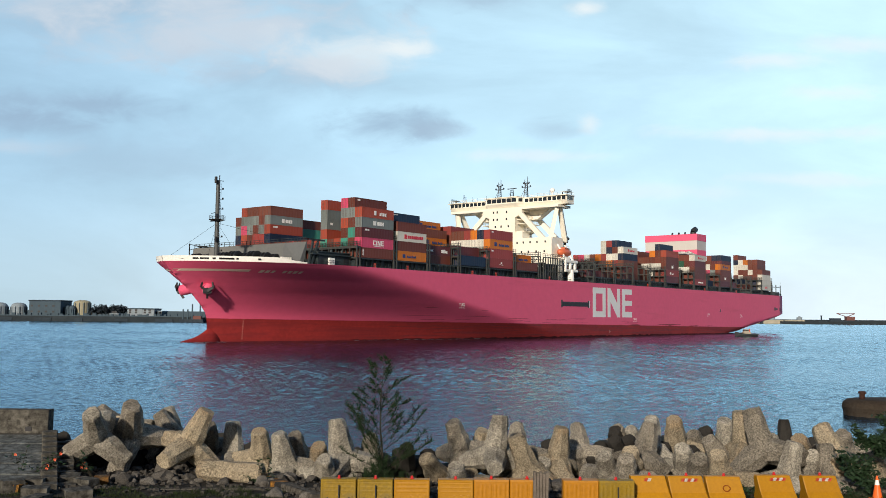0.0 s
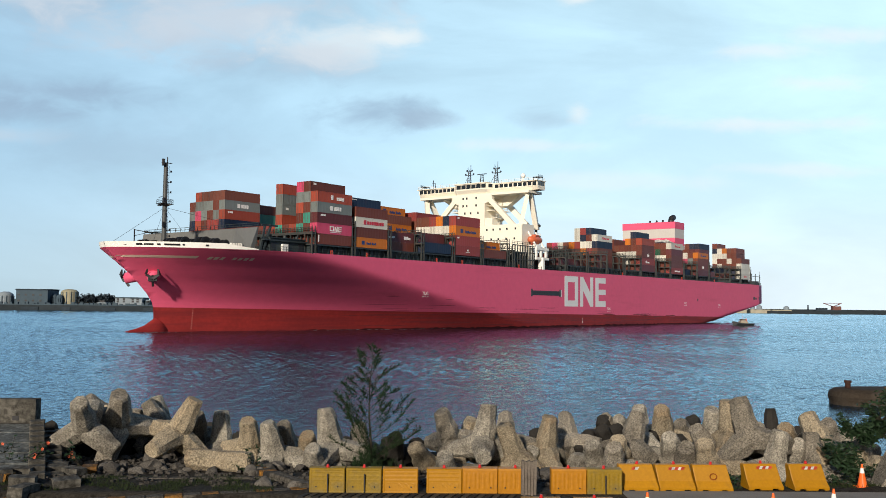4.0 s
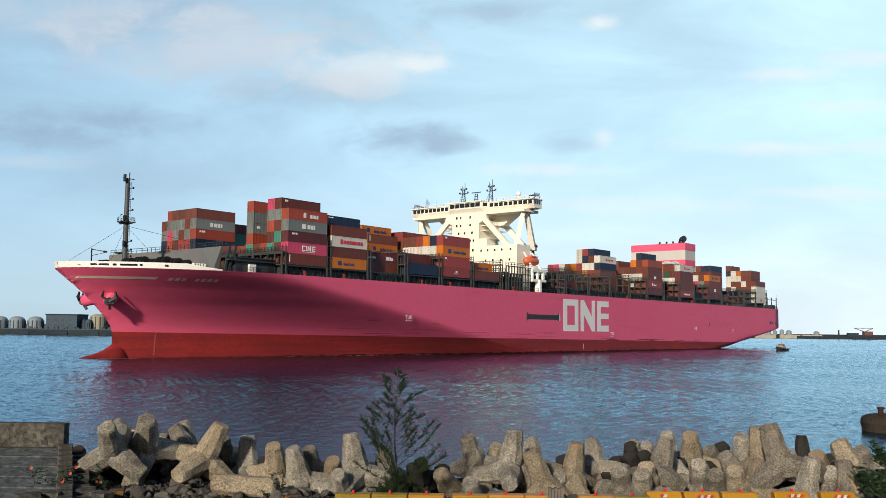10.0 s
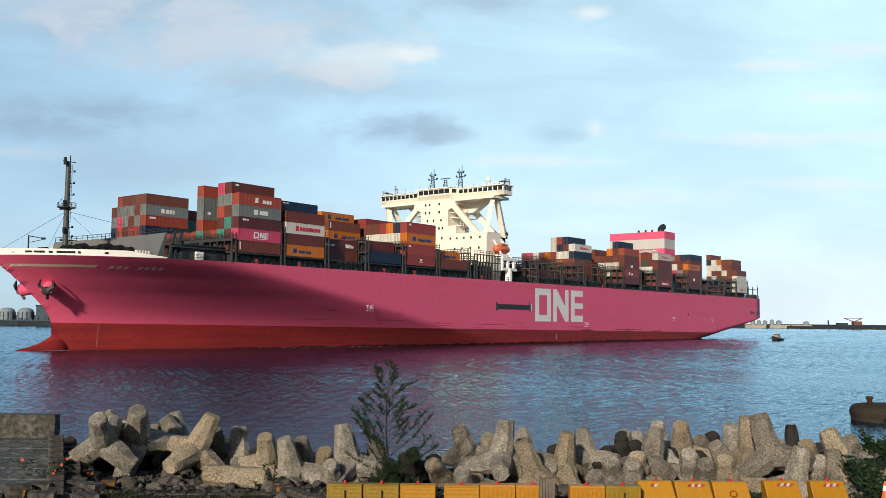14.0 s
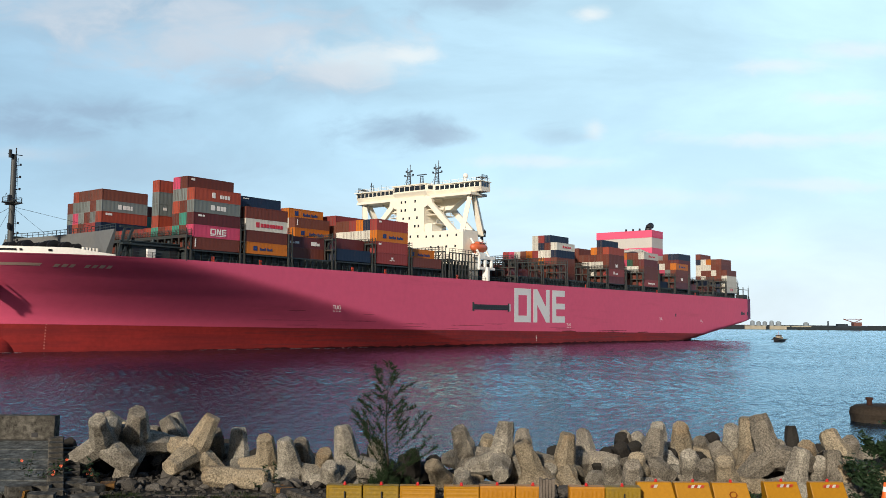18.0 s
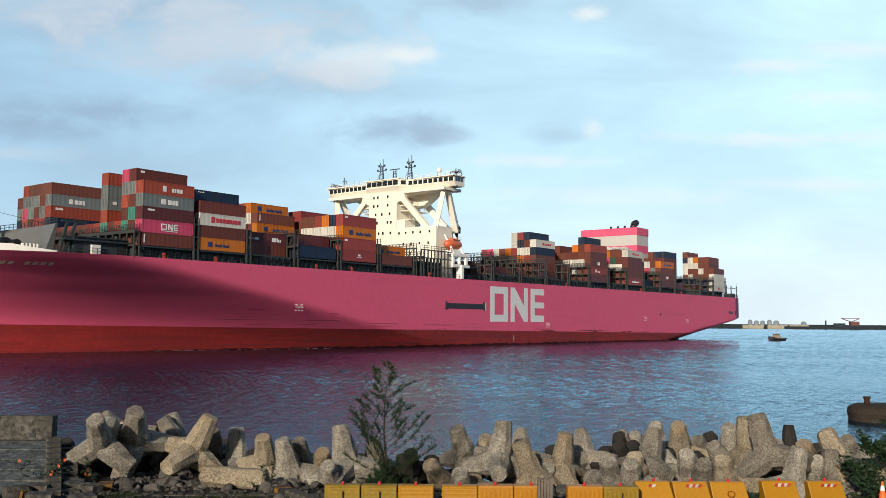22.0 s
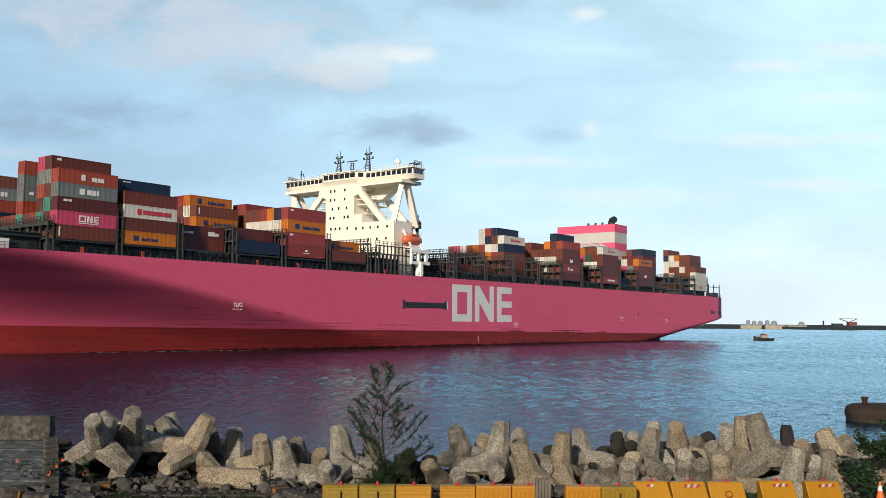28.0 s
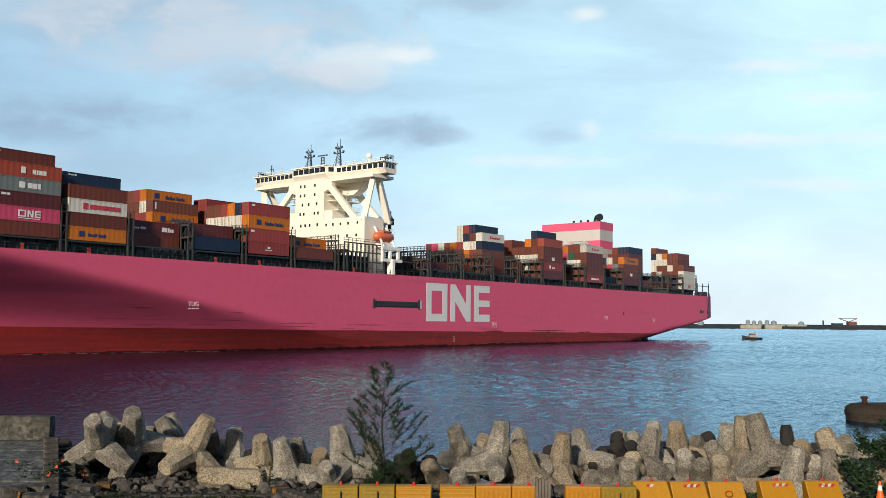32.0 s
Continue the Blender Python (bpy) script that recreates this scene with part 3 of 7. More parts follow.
MAST = mat("mast_grey_paint", (0.06, 0.065, 0.065), 0.5, vary=0.1)
fm = part("foremast", build(tube, (14.2, 0, DECK_Z - 0.3), (14.2, 0, 40.2), 0.62, 0.5, 14), MAST, ship, "tall grey steel foremast")
bm = bmesh.new()
tube(bm, (14.2, 0, 29.9), (14.2, 0, 30.3), 0.9, 2.1, 14)
beam(bm, (14.2, -2.6, 30.1), (14.2, 2.6, 30.1), 0.5, 0.25)
rail(bm, [(14.2 + 1.9 * math.cos(a), 1.9 * math.sin(a), 30.3) for a in (k * math.pi / 4 for k in range(9))], 1.0, 3)
part("crosstree", bm, MAST, fm)
part("mast_lantern", build(tube, (13.2, -0.4, 39.4), (13.2, -0.4, 41.0), 0.35, 0.35), BLACK, fm)
part("mast_lantern", build(tube, (14.6, 0, 40.2), (14.6, 0, 41.6), 0.12, 0.12), BLACK, fm)
part("mast_arm", build(beam, (12.9, 0, 40.2), (15.9, 0, 40.2), 0.15, 0.15), BLACK, fm)
part("mast_arm", build(beam, (12.0, -2.0, 31.8), (13.6, 1.6, 31.9), 0.12, 0.12), BLACK, fm)
for z in (22.5, 24, 26, 33, 35.5, 38):
    bm = build(beam, (14.2, 0, z), (15.4, -0.5, z), 0.1, 0.1)
    box(bm, 15.2, 15.5, -0.65, -0.35, z - 0.04, z + 0.4)
    part("mast_lamp", bm, BLACK, fm)
part("mast_box", boxed(13.2, 13.6, -0.9, -0.4, 24.8, 26.0), BLACK, fm)
part("mast_box", boxed(12.6, 13.2, -1.8, -1.2, 30.4, 31.6), BLACK, fm)
bm = bmesh.new()
for k in range(24):
    beam(bm, (14.95, -0.25, 20 + k * 0.82), (14.95, 0.25, 20 + k * 0.82), 0.06, 0.06)
for y in (-0.25, 0.25):
    beam(bm, (14.95, y, 19.5), (14.95, y, 39.5), 0.06, 0.06)
part("mast_ladder", bm, MAST, fm)
bm = bmesh.new()
for tx, ty, tz in ((0.5, 0, 20.4), (7.0, -6, 20.4), (28.5, -12, 25.2), (28.5, 12, 25.2)):
    tube(bm, (14.2, 0, 29.5), (tx, ty, tz), 0.035, 0.035, 4)
part("stay_wire", bm, BLACK, fm)
bm = bmesh.new()
for x in (6.2, 8.9):
    beam(bm, (6.2, 0, DECK_Z - 0.2), (6.2, 0, 23.8), 0.2, 0.2)
beam(bm, (6.2, 0, 23.6), (9.5, 0, 23.3), 0.12, 0.16)
beam(bm, (6.2, 0, 22.2), (9.4, 0, 23.1), 0.1, 0.12)
box(bm, 9.0, 9.8, -0.2, 0.2, 23.1, 23.5)
part("bow_light_frame", bm, MAST, ship)


def breakwater(bm):
    """The grey wave-breaker wall: straight across, its top leaning forward, closed by slanting ends."""
    y0 = 21.3
    pts = [(22.3, -y0), (25.6, -11), (26.4, 0), (25.6, 11), (22.3, y0)]
    tops = [(24.3, -22.2, 24.55), (27.2, -11, 24.9), (28.0, 0, 25.0), (27.2, 11, 24.9), (24.3, 22.2, 24.55)]
    f, b = [], []
    for (x, y), (tx, ty, tz) in zip(pts, tops):
        f.append((bm.verts.new((x, y, DECK_Z)), bm.verts.new((tx - 0.6, ty, tz))))
        b.append((bm.verts.new((x + 1.5, y, DECK_Z)), bm.verts.new((tx - 0.2, ty, tz))))
    for i in range(len(pts) - 1):
        bm.faces.new((f[i][0], f[i + 1][0], f[i + 1][1], f[i][1]))
        bm.faces.new((b[i][0], b[i][1], b[i + 1][1], b[i + 1][0]))
        bm.faces.new((f[i][1], f[i + 1][1], b[i + 1][1], b[i][1]))
    for i in (0, -1):
        bm.faces.new((f[i][0], f[i][1], b[i][1], b[i][0]))


brk = part("breakwater_wall", build(breakwater), GREY, ship, "grey wave-breaker wall on the foredeck")
bm = bmesh.new()
rail(bm, [(24.0, -22.1, 24.55), (27.0, -11, 24.9), (27.8, 0, 25.0), (27.0, 11, 24.9), (24.0, 22.1, 24.55)], 1.1, 1.5, 0.05)
part("breakwater_rail", bm, STEEL, brk)
for y in (-22.0, 22.0):
    for dx in (1.6, 3.4):
        part("buttress", build(beam, (24.0 + dx * 0.5, y, DECK_Z), (24.6 + dx, y, 25.4), 0.4, 0.5), STEEL, brk)
    for x1, z in ((30, 25.2), (39, 22.2)):
        part("cross_beam", build(beam, (25, y, z), (x1, y, z), 0.4, 0.4), STEEL, brk)
    part("walkway", boxed(25, 39, y - 1.2 if y < 0 else y, y if y < 0 else y + 1.2, 21.6, 21.9), STEEL, brk)
side_house = part("side_house", boxed(27.2, 38.2, -22.6, -19.4, DECK_Z - 0.2, 22.3), STEEL, ship, "dark green-grey deck house abaft the wave-breaker")
for x0, x1, z0, z1 in ((27.6, 29.0, 19.3, 21.3), (33.4, 35.6, 21.0, 21.9), (36.2, 37.8, 19.4, 21.4)):
    part("house_door", boxed(x0, x1, -22.72, -22.6, z0, z1), BLACK, side_house)
part("house_roof", boxed(26.9, 38.5, -22.9, -19.2, 22.3, 22.5), STEEL, side_house)
for x in (28.4, 33.0, 36.8):
    part("roof_vent", build(tube, (x, -21.4, 22.5), (x, -21.4, 23.2), 0.35, 0.28, 8), STEEL, side_house)
# winches and drums on the foredeck
for i, (x, y, r) in enumerate(((10.5, -7.5, 1.0), (12.4, -9.5, 1.35), (14.6, -11.0, 1.0), (16.6, -11.5, 1.55), (18.4, -13.2, 1.25), (19.6, -15.0, 0.9), (12.0, 5.0, 1.2), (16, 7, 1.3))):
    bm = bmesh.new()
    tube(bm, (x, y - 1.3, 20.6), (x, y + 1.3, 20.6), r * 0.6, r * 0.6, 16)
    for yy in (-1.3, 0.0, 1.1):
        tube(bm, (x, y + yy, 20.7), (x, y + yy + 0.2, 20.7), r, r, 20)
    box(bm, x - 0.8, x + 0.8, y - 1.6, y + 1.6, DECK_Z - 0.3, 20.1)
    part("mooring_winch", bm, BLACK, ship)
part("deck_locker", boxed(30.6, 32.4, -23.3, -22.7, 19.0, 21.0), WHITE, ship, "white deck locker")
bm = bmesh.new()
for i in range(5):
    tube(bm, (20.0 + 0.7 * i, -17.6, 20.0), (20.0 + 0.7 * i, -17.6, 20.8), 0.35, 0.35, 8)
part("ventilator", bm, WHITE, ship)

# ---- hatch coamings, rails and lashing bridges ----
BAY_X = [40.1, 53.9, 68.0, 82.1, 96.6, 111.1, 163.9, 178.3, 192.9, 207.1, 221.5, 236.0, 250.4, 264.8, 279.8, 294.2, 321.4, 335.8]
for x in BAY_X:
    bm = bmesh.new()
    box(bm, x - 0.9, x + 13.1, -23.6, 23.6, DECK_Z - 0.2, 21.25)
    for k in range(8):
        for side in (-1, 1):
            box(bm, x - 0.5 + k * 1.85, x - 0.35 + k * 1.85, side * 23.75 - 0.2, side * 23.75 + 0.2, DECK_Z - 0.2, 21.3)
    for side in (-1, 1):
        box(bm, x - 0.9, x + 13.1, side * 24.6 - 0.35, side * 24.6 + 0.35, 21.2, 21.5)
    coam = part("hatch_coaming", bm, STEEL, ship)
bm = bmesh.new()
for side in (-1, 1):
    rail(bm, [(24, side * 21.9, DECK_Z), (34, side * 24.2, DECK_Z), (48, side * 25.1, DECK_Z), (364, side * 25.1, DECK_Z)], 1.15, 2.4, 0.04)
part("deck_rail", bm, STEEL, ship)


def lashing_frame(bm, height, full):
    """A cross-ship frame: posts, cross beams, braces, catwalks and end towers."""
    ys = [-25.0 + 2.5 * k for k in range(21)]
    for dx in (-0.55, 0.55):
        for y in ys:
            beam(bm, (dx, y, DECK_Z - 0.2), (dx, y, height), 0.26, 0.26)
        for z in (21.4, 24.0, height):
            beam(bm, (dx, -25.2, z), (dx, 25.2, z), 0.22, 0.28)
    for k in range(0, 20, 2):
        beam(bm, (0.55, ys[k], 21.5), (0.55, ys[k + 1], 24.0), 0.12, 0.14)
        if full:
            beam(bm, (-0.55, ys[k + 1], 24.0), (-0.55, ys[k], height), 0.12, 0.14)
    for y in (-25.0, 25.0):
        for z in (21.4, 24.0, height):
            beam(bm, (-0.6, y, z), (0.6, y, z), 0.2, 0.2)
        beam(bm, (-0.55, y, 21.5), (0.55, y, 24.0), 0.1, 0.1)
        box(bm, -0.7, -0.4, y - 0.25, y + 0.25, DECK_Z - 0.2, 21.3)
        box(bm, 0.4, 0.7, y - 0.25, y + 0.25, DECK_Z - 0.2, 21.3)
        beam(bm, (-0.55, y, height), (-0.55, y, height + 1.6), 0.12, 0.12)
        beam(bm, (0.55, y, height), (0.55, y, height + 1.6), 0.12, 0.12)
    for z in (24.15, height + 0.15):
        box(bm, -0.5, 0.5, -24.8, 24.8, z, z + 0.08)


def lashing_rail(bm, height):
    for dx in (-0.6, 0.6):
        rail(bm, [(dx, -25.0, height + 0.2), (dx, 25.0, height + 0.2)], 1.1, 1.25, 0.045)


FRAME_STEEL = mat("lashing_frame_paint", (0.040, 0.043, 0.040), 0.6, vary=0.3, grain=0.5, dirt=(0.10, 0.045, 0.025), dirt_amount=0.25)
LASH = {}
for h in (26.6, 29.2):
    LASH[h] = (mesh_of("lashing_bridge", build(lashing_frame, h, True), FRAME_STEEL), mesh_of("lashing_rail", build(lashing_rail, h), FRAME_STEEL))
for x, h in ((39.0, 24.3), (53.1, 26.6), (67.1, 26.6), (81.2, 26.6), (95.5, 26.6), (110.0, 26.6), (124.5, 26.6), (127.6, 24.6), (161.0, 26.6), (176.3, 26.6), (191.6, 26.6), (206.2, 26.6), (220.4, 26.6),
             (234.9, 26.6), (249.3, 26.6), (263.7, 26.6), (278.6, 26.6), (293.1, 26.6), (319.5, 26.6), (334.6, 26.6), (349.2, 26.6)):
    if h not in LASH:
        LASH[h] = (mesh_of("lashing_bridge", build(lashing_frame, h, False), FRAME_STEEL), mesh_of("lashing_rail", build(lashing_rail, h), FRAME_STEEL))
    ob = new("lashing_bridge", LASH[h][0])
    ob.parent = ship
    ob.location = (x, 0, 0)
    r = new("lashing_rail", LASH[h][1])
    r.parent = ob
# life buoys and boxes along the walkway
BUOY = mat("orange_red_plastic", (0.55, 0.06, 0.03), 0.5)
for x in (45.5, 58.5, 88, 100.2, 131, 205, 262, 300):
    bm = bmesh.new()
    box(bm, x - 0.25, x + 0.25, -24.95, -24.6, DECK_Z, DECK_Z + 1.1)
    part("fire_box", bm, BUOY, ship)


# ---- fender scuffs along the paint line, shade-dark streaks below it ----
SCUFF_SHADE = mat("dark_scuff_and_shade", (0.15, 0.017, 0.019), 0.7, vary=0.4, grain=0.6)
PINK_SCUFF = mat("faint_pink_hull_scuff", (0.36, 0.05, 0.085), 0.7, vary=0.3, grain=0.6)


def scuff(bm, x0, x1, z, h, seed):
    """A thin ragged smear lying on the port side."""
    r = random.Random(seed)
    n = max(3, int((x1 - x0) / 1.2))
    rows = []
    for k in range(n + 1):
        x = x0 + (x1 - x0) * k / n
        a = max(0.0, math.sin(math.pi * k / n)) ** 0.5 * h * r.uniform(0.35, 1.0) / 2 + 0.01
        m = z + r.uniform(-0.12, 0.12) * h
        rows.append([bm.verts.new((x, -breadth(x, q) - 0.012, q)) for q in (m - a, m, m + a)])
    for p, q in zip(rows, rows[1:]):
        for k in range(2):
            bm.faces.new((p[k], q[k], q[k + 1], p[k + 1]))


part("waterline_band", build(scuff, 52, 300, 0.1, 1.1, 5), mat("wet_dark_hull_band", (0.035, 0.008, 0.009), 0.8, vary=0.3, grain=0.3), ship, "dark wet band along the waterline")
r_scuff = random.Random(23)
for k in range(46):
    x0 = r_scuff.uniform(52, 150) if k < 34 else r_scuff.uniform(150, 262)
    long = r_scuff.uniform(2.5, 13)
    z0 = paint_line(x0) + (r_scuff.uniform(-2.4, 0.5) if k % 3 else r_scuff.uniform(0.3, 2.2))
    part("scuff_mark", build(scuff, x0, x0 + long, z0, r_scuff.uniform(0.08, 0.32), k), PINK_SCUFF if z0 > paint_line(x0) - 0.2 else SCUFF_SHADE, ship)
# broad streaks beyond the real scuffs, darkening the sunlit lower side
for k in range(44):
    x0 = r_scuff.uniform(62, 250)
    part("scuff_mark", build(scuff, x0, x0 + r_scuff.uniform(8, 26), r_scuff.uniform(0.6, 4.4), r_scuff.uniform(0.12, 0.6), k + 90), SCUFF_SHADE, ship)
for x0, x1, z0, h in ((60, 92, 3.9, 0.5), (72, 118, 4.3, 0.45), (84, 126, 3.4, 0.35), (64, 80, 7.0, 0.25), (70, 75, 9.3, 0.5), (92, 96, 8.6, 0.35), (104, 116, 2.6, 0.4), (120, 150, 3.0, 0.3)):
    part("scuff_mark", build(scuff, x0, x1, z0, h * 0.7, int(x0)), PINK_SCUFF if z0 > 5.5 else SCUFF_SHADE, ship)

# dark box and racks added behind the lattice beside the bridge, darkening its gaps
backing = part("deck_store", boxed(124.5, 137.5, -23.6, 23.6, DECK_Z - 0.3, 23.4), STEEL, ship, "dark grey box added behind the lattice abreast of the bridge")
for k in range(9):
    part("store_frame", boxed(124.6 + k * 1.56, 124.9 + k * 1.56, -24.0, -23.6, DECK_Z - 0.2, 24.4), STEEL, backing)
part("store_rail", boxed(124.5, 137.5, -24.0, -23.8, 24.3, 24.45), STEEL, backing)

# ---- the bridge ----
bridge = part("bridge_house", boxed(138.96, 150, -5.6, 5.6, 34.4, 45.6), CREAM, ship, "cream painted bridge tower")
base = part("bridge_base", boxed(139.0, 146.5, -20.7, 20.7, DECK_Z, 34.4), CREAM, ship, "cream painted accommodation block")
part("base_inner_block", boxed(146.5, 151.0, -17.5, 17.5, DECK_Z, 34.4), CREAM, base)
for side in (-1, 1):
    for z in (26.4, 30.4):
        bm = boxed(146.5, 151.0, min(side * 17.5, side * 20.7), max(side * 17.5, side * 20.7), z, z + 0.25)
        rail(bm, [(146.6, side * 20.6, z + 0.25), (151.0, side * 20.6, z + 0.25)], 1.1, 1.1, 0.05)
        part("side_gallery", bm, CREAM, base)


def wheelhouse(bm):
    """The wide bridge deck: a low house that reaches out to both sides, standing forward amidships."""
    ys = [-25.3, -19, -8.4, -6.6, 6.6, 8.4, 19, 25.3]
    zb = [45.95, 45.8, 45.7, 45.7, 45.7, 45.7, 45.8, 45.95]
    xf = [141.3, 141.0, 140.6, 138.5, 138.5, 140.6, 141.0, 141.3]
    top = [48.75, 48.75, 48.75, 49.1, 49.1, 48.75, 48.75, 48.75]
    rings = []
    for y, z, x, t in zip(ys, zb, xf, top):
        rings.append([bm.verts.new(c) for c in ((x + 0.9, y, z), (x + 0.15, y, z + 1.1), (x, y, z + 1.3), (x, y, t), (146.2, y, t), (146.2, y, z))])
    join_rings(bm, rings)


wh = part("wheelhouse", build(wheelhouse), CREAM, ship, "cream wheelhouse spanning the full beam")
part("wheelhouse_roof", boxed(138.2, 147.2, -6.9, 6.9, 49.1, 49.4), CREAM, wh)
bm = bmesh.new()
for y0, y1 in ((-25.6, -6.9), (6.9, 25.6)):
    box(bm, 140.5, 146.5, y0, y1, 48.74, 49.0)
part("wing_roof", bm, CREAM, wh)
# the deep girder that carries the wheelhouse
bm = bmesh.new()
box(bm, 139.2, 147.5, -23.2, 23.2, 44.75, 45.55)
box(bm, 139.0, 148.0, -8.4, 8.4, 43.9, 45.0)
part("bridge_girder", bm, CREAM, ship, "cream girder under the wheelhouse")
for i in range(6):
    y0 = -6.3 + i * 2.12
    part("bridge_window", boxed(138.43, 138.6, y0, y0 + 1.85, 47.45, 48.85), GLASS, wh)
for side in (-1, 1):
    part("bridge_window", build(beam, (139.0, side * 7.05, 48.1), (140.1, side * 7.98, 48.1), 0.2, 1.2), GLASS, wh)
    for i in range(9):
        y0 = 8.7 + i * 1.84
        y = side * (y0 + 0.72)
        xf = 140.6 + 0.7 * (y0 - 8.4) / 17
        part("bridge_window", boxed(xf - 0.04, xf + 0.15, y - 0.72, y + 0.72, 47.3, 48.5), GLASS, wh)
    for i in range(3):
        part("bridge_window", boxed(141.8 + i * 1.25, 142.8 + i * 1.25, side * 25.3 - 0.05, side * 25.3 + 0.05, 47.3, 48.5), GLASS, wh)
    bm = bmesh.new()
    rail(bm, [(140.8, side * 7, 49.0), (141.0, side * 25.4, 49.0), (145.6, side * 25.4, 49.0)], 0.95, 1.9, 0.035)
    part("roof_rail", bm, WHITE, wh)
    bm = bmesh.new()
    box(bm, 142.0, 145.0, side * 24.2 - 1.0, side * 24.2 + 1.0, 50.0, 50.25)
    for dx in (142, 145):
        for dy in (-0.9, 0.9):
            beam(bm, (dx, side * 24.2 + dy, 48.9), (dx, side * 24.2 + dy, 50.1), 0.15, 0.15)
    rail(bm, [(142.0, side * 25.2, 50.2), (145.0, side * 25.2, 50.2)], 0.6, 0.6, 0.04)
    part("wing_shelter", bm, STEEL, wh)
    # legs and braces that carry the wings
    for xa, xb, ya, yb in ((141.2, 139.8, 21.6, 19.6), (143.0, 149.6, 21.6, 19.8)):
        bm = bmesh.new()
        beam(bm, (xa, side * ya, 45.0), (xb, side * yb, 33.5), 1.5, 1.3, 1.8, 1.5)
        part("bridge_leg", bm, CREAM, ship)
    for x in (139.6, 149.3):
        bm = bmesh.new()
        beam(bm, (x, side * 5.6, 45.2), (x, side * 17.4, 33.6), 1.1, 1.7)
        part("bridge_brace", bm, CREAM, ship)
    bm = bmesh.new()
    vs = [[bm.verts.new((x, side * y, z)) for y, z in ((5.6, 44.2), (5.6, 42.0), (8.6, 43.2), (8.6, 44.2))] for x in (139.02, 140.2)]
    join_rings(bm, vs)
    part("tower_haunch", bm, CREAM, ship)
    bm = bmesh.new()
    vs = [[bm.verts.new((x, side * y, z)) for y, z in ((5.6, 44.8), (5.6, 41.4), (11.5, 41.4), (16.5, 44.8))] for x in (144.5, 147.2)]
    join_rings(bm, vs)
    part("wing_bulkhead", bm, CREAM, ship)
    for z in (36.9, 39.6, 41.2):
        bm = bmesh.new()
        box(bm, 140.4, 149, min(side * 5.6, side * 9.6), max(side * 5.6, side * 9.6), z, z + 0.2)
        rail(bm, [(140.4, side * 9.5, z + 0.2), (148.9, side * 9.5, z + 0.2)], 1.1, 1.5, 0.05)
        part("stair_platform", bm, CREAM, ship)
    bm = bmesh.new()
    for k in range(2):
        beam(bm, (142 + (k % 2) * 5.5, side * 8, 34.6 + k * 2.6), (147.5 - (k % 2) * 5.5, side * 8, 37.0 + k * 2.6), 0.8, 0.15)
    part("outside_stair", bm, CREAM, ship)
    part("stair_house", boxed(139.3, 144, min(side * 5.6, side * 8.6), max(side * 5.6, side * 8.6), 34.4, 36.9), CREAM, ship)
for z, ys in ((44.2, (3.6, 2.0, -2.0)), (41.6, (3.6, 2.0, -2.0)), (39.0, (2.8, 0.3, -2.8)), (36.4, (3.6, 2.2, -2.0, -3.4)), (33.2, (3.3, 1.5, -0.2, -3.2))):
    for y in ys:
        part("cabin_window", boxed(138.92, 139.1, y - 0.3, y + 0.3, z - 0.45, z + 0.35), GLASS, bridge)
for z, ys in ((32.9, (6.6, 9.2, 12.0, 14.8, 18.2)), (29.6, (8.4, 11.3, 14.5, 17.8))):
    for y in ys:
        for side in (-1, 1):
            part("cabin_window", boxed(138.92, 139.1, side * y - 0.28, side * y + 0.28, z - 0.4, z + 0.3), GLASS, bridge)
# radar masts and aerials on the roof
RADAR = mat("radar_mast_paint", (0.045, 0.06, 0.075), 0.5, vary=0.1)
for y, top in ((2.2, 56.2), (-9.2, 56.4)):
    bm = bmesh.new()
    for dx, dy in ((0, -0.9), (0, 0.9), (1.3, 0)):
        beam(bm, (140.5 + dx, y + dy, 49.0), (140.8 + dx * 0.3, y + dy * 0.35, top - 2.2), 0.24, 0.24)
    for k in range(6):
        z = 49.9 + k * 0.8
        w = 0.9 - 0.09 * k
        beam(bm, (140.5, y - w, z), (140.6, y + w, z), 0.14, 0.14)
        beam(bm, (140.5, y - w, z), (140.6, y + w - 0.1, z + 0.8), 0.09, 0.09)
    for z, w in ((52.6, 1.7), (53.9, 1.1)):
        beam(bm, (140.8, y - w, z), (140.8, y + w, z), 0.2, 0.22)
        for s2 in (-1, 1):
            box(bm, 140.6, 141.0, y + s2 * w - 0.2, y + s2 * w + 0.2, z, z + 0.55)
    tube(bm, (140.8, y - 0.5, top - 3), (140.8, y - 0.5, top), 0.13, 0.09, 6)
    tube(bm, (140.8, y + 0.7, top - 3), (140.8, y + 0.7, top - 0.9), 0.12, 0.08, 6)
    tube(bm, (141, y + 2.6, 49.0), (141, y + 0.4, 52.8), 0.07, 0.07, 4)
    part("radar_mast", bm, RADAR, ship)
bm = bmesh.new()
for dy in (-0.7, 0.7):
    beam(bm, (140.5, -3.3 + dy, 49.4), (140.5, -3.3 + dy * 0.6, 52.0), 0.22, 0.22)
for z in (50.2, 51.2, 52.0):
    beam(bm, (140.5, -4.0, z), (140.5, -2.6, z), 0.18, 0.18)
beam(bm, (140.5, -5.2, 52.5), (140.5, -1.4, 52.5), 0.25, 0.28)
part("radar_scanner", bm, RADAR, ship)
bm = bmesh.new()
tube(bm, (142, -19.2, 48.9), (142, -19.2, 50.2), 0.35, 0.35, 10)
bmesh.ops.create_uvsphere(bm, u_segments=12, v_segments=8, radius=0.85, matrix=Matrix.Translation((142, -19.2, 50.9)))
part("satellite_dome", bm, WHITE, ship, smooth=True)
rng = random.Random(4)
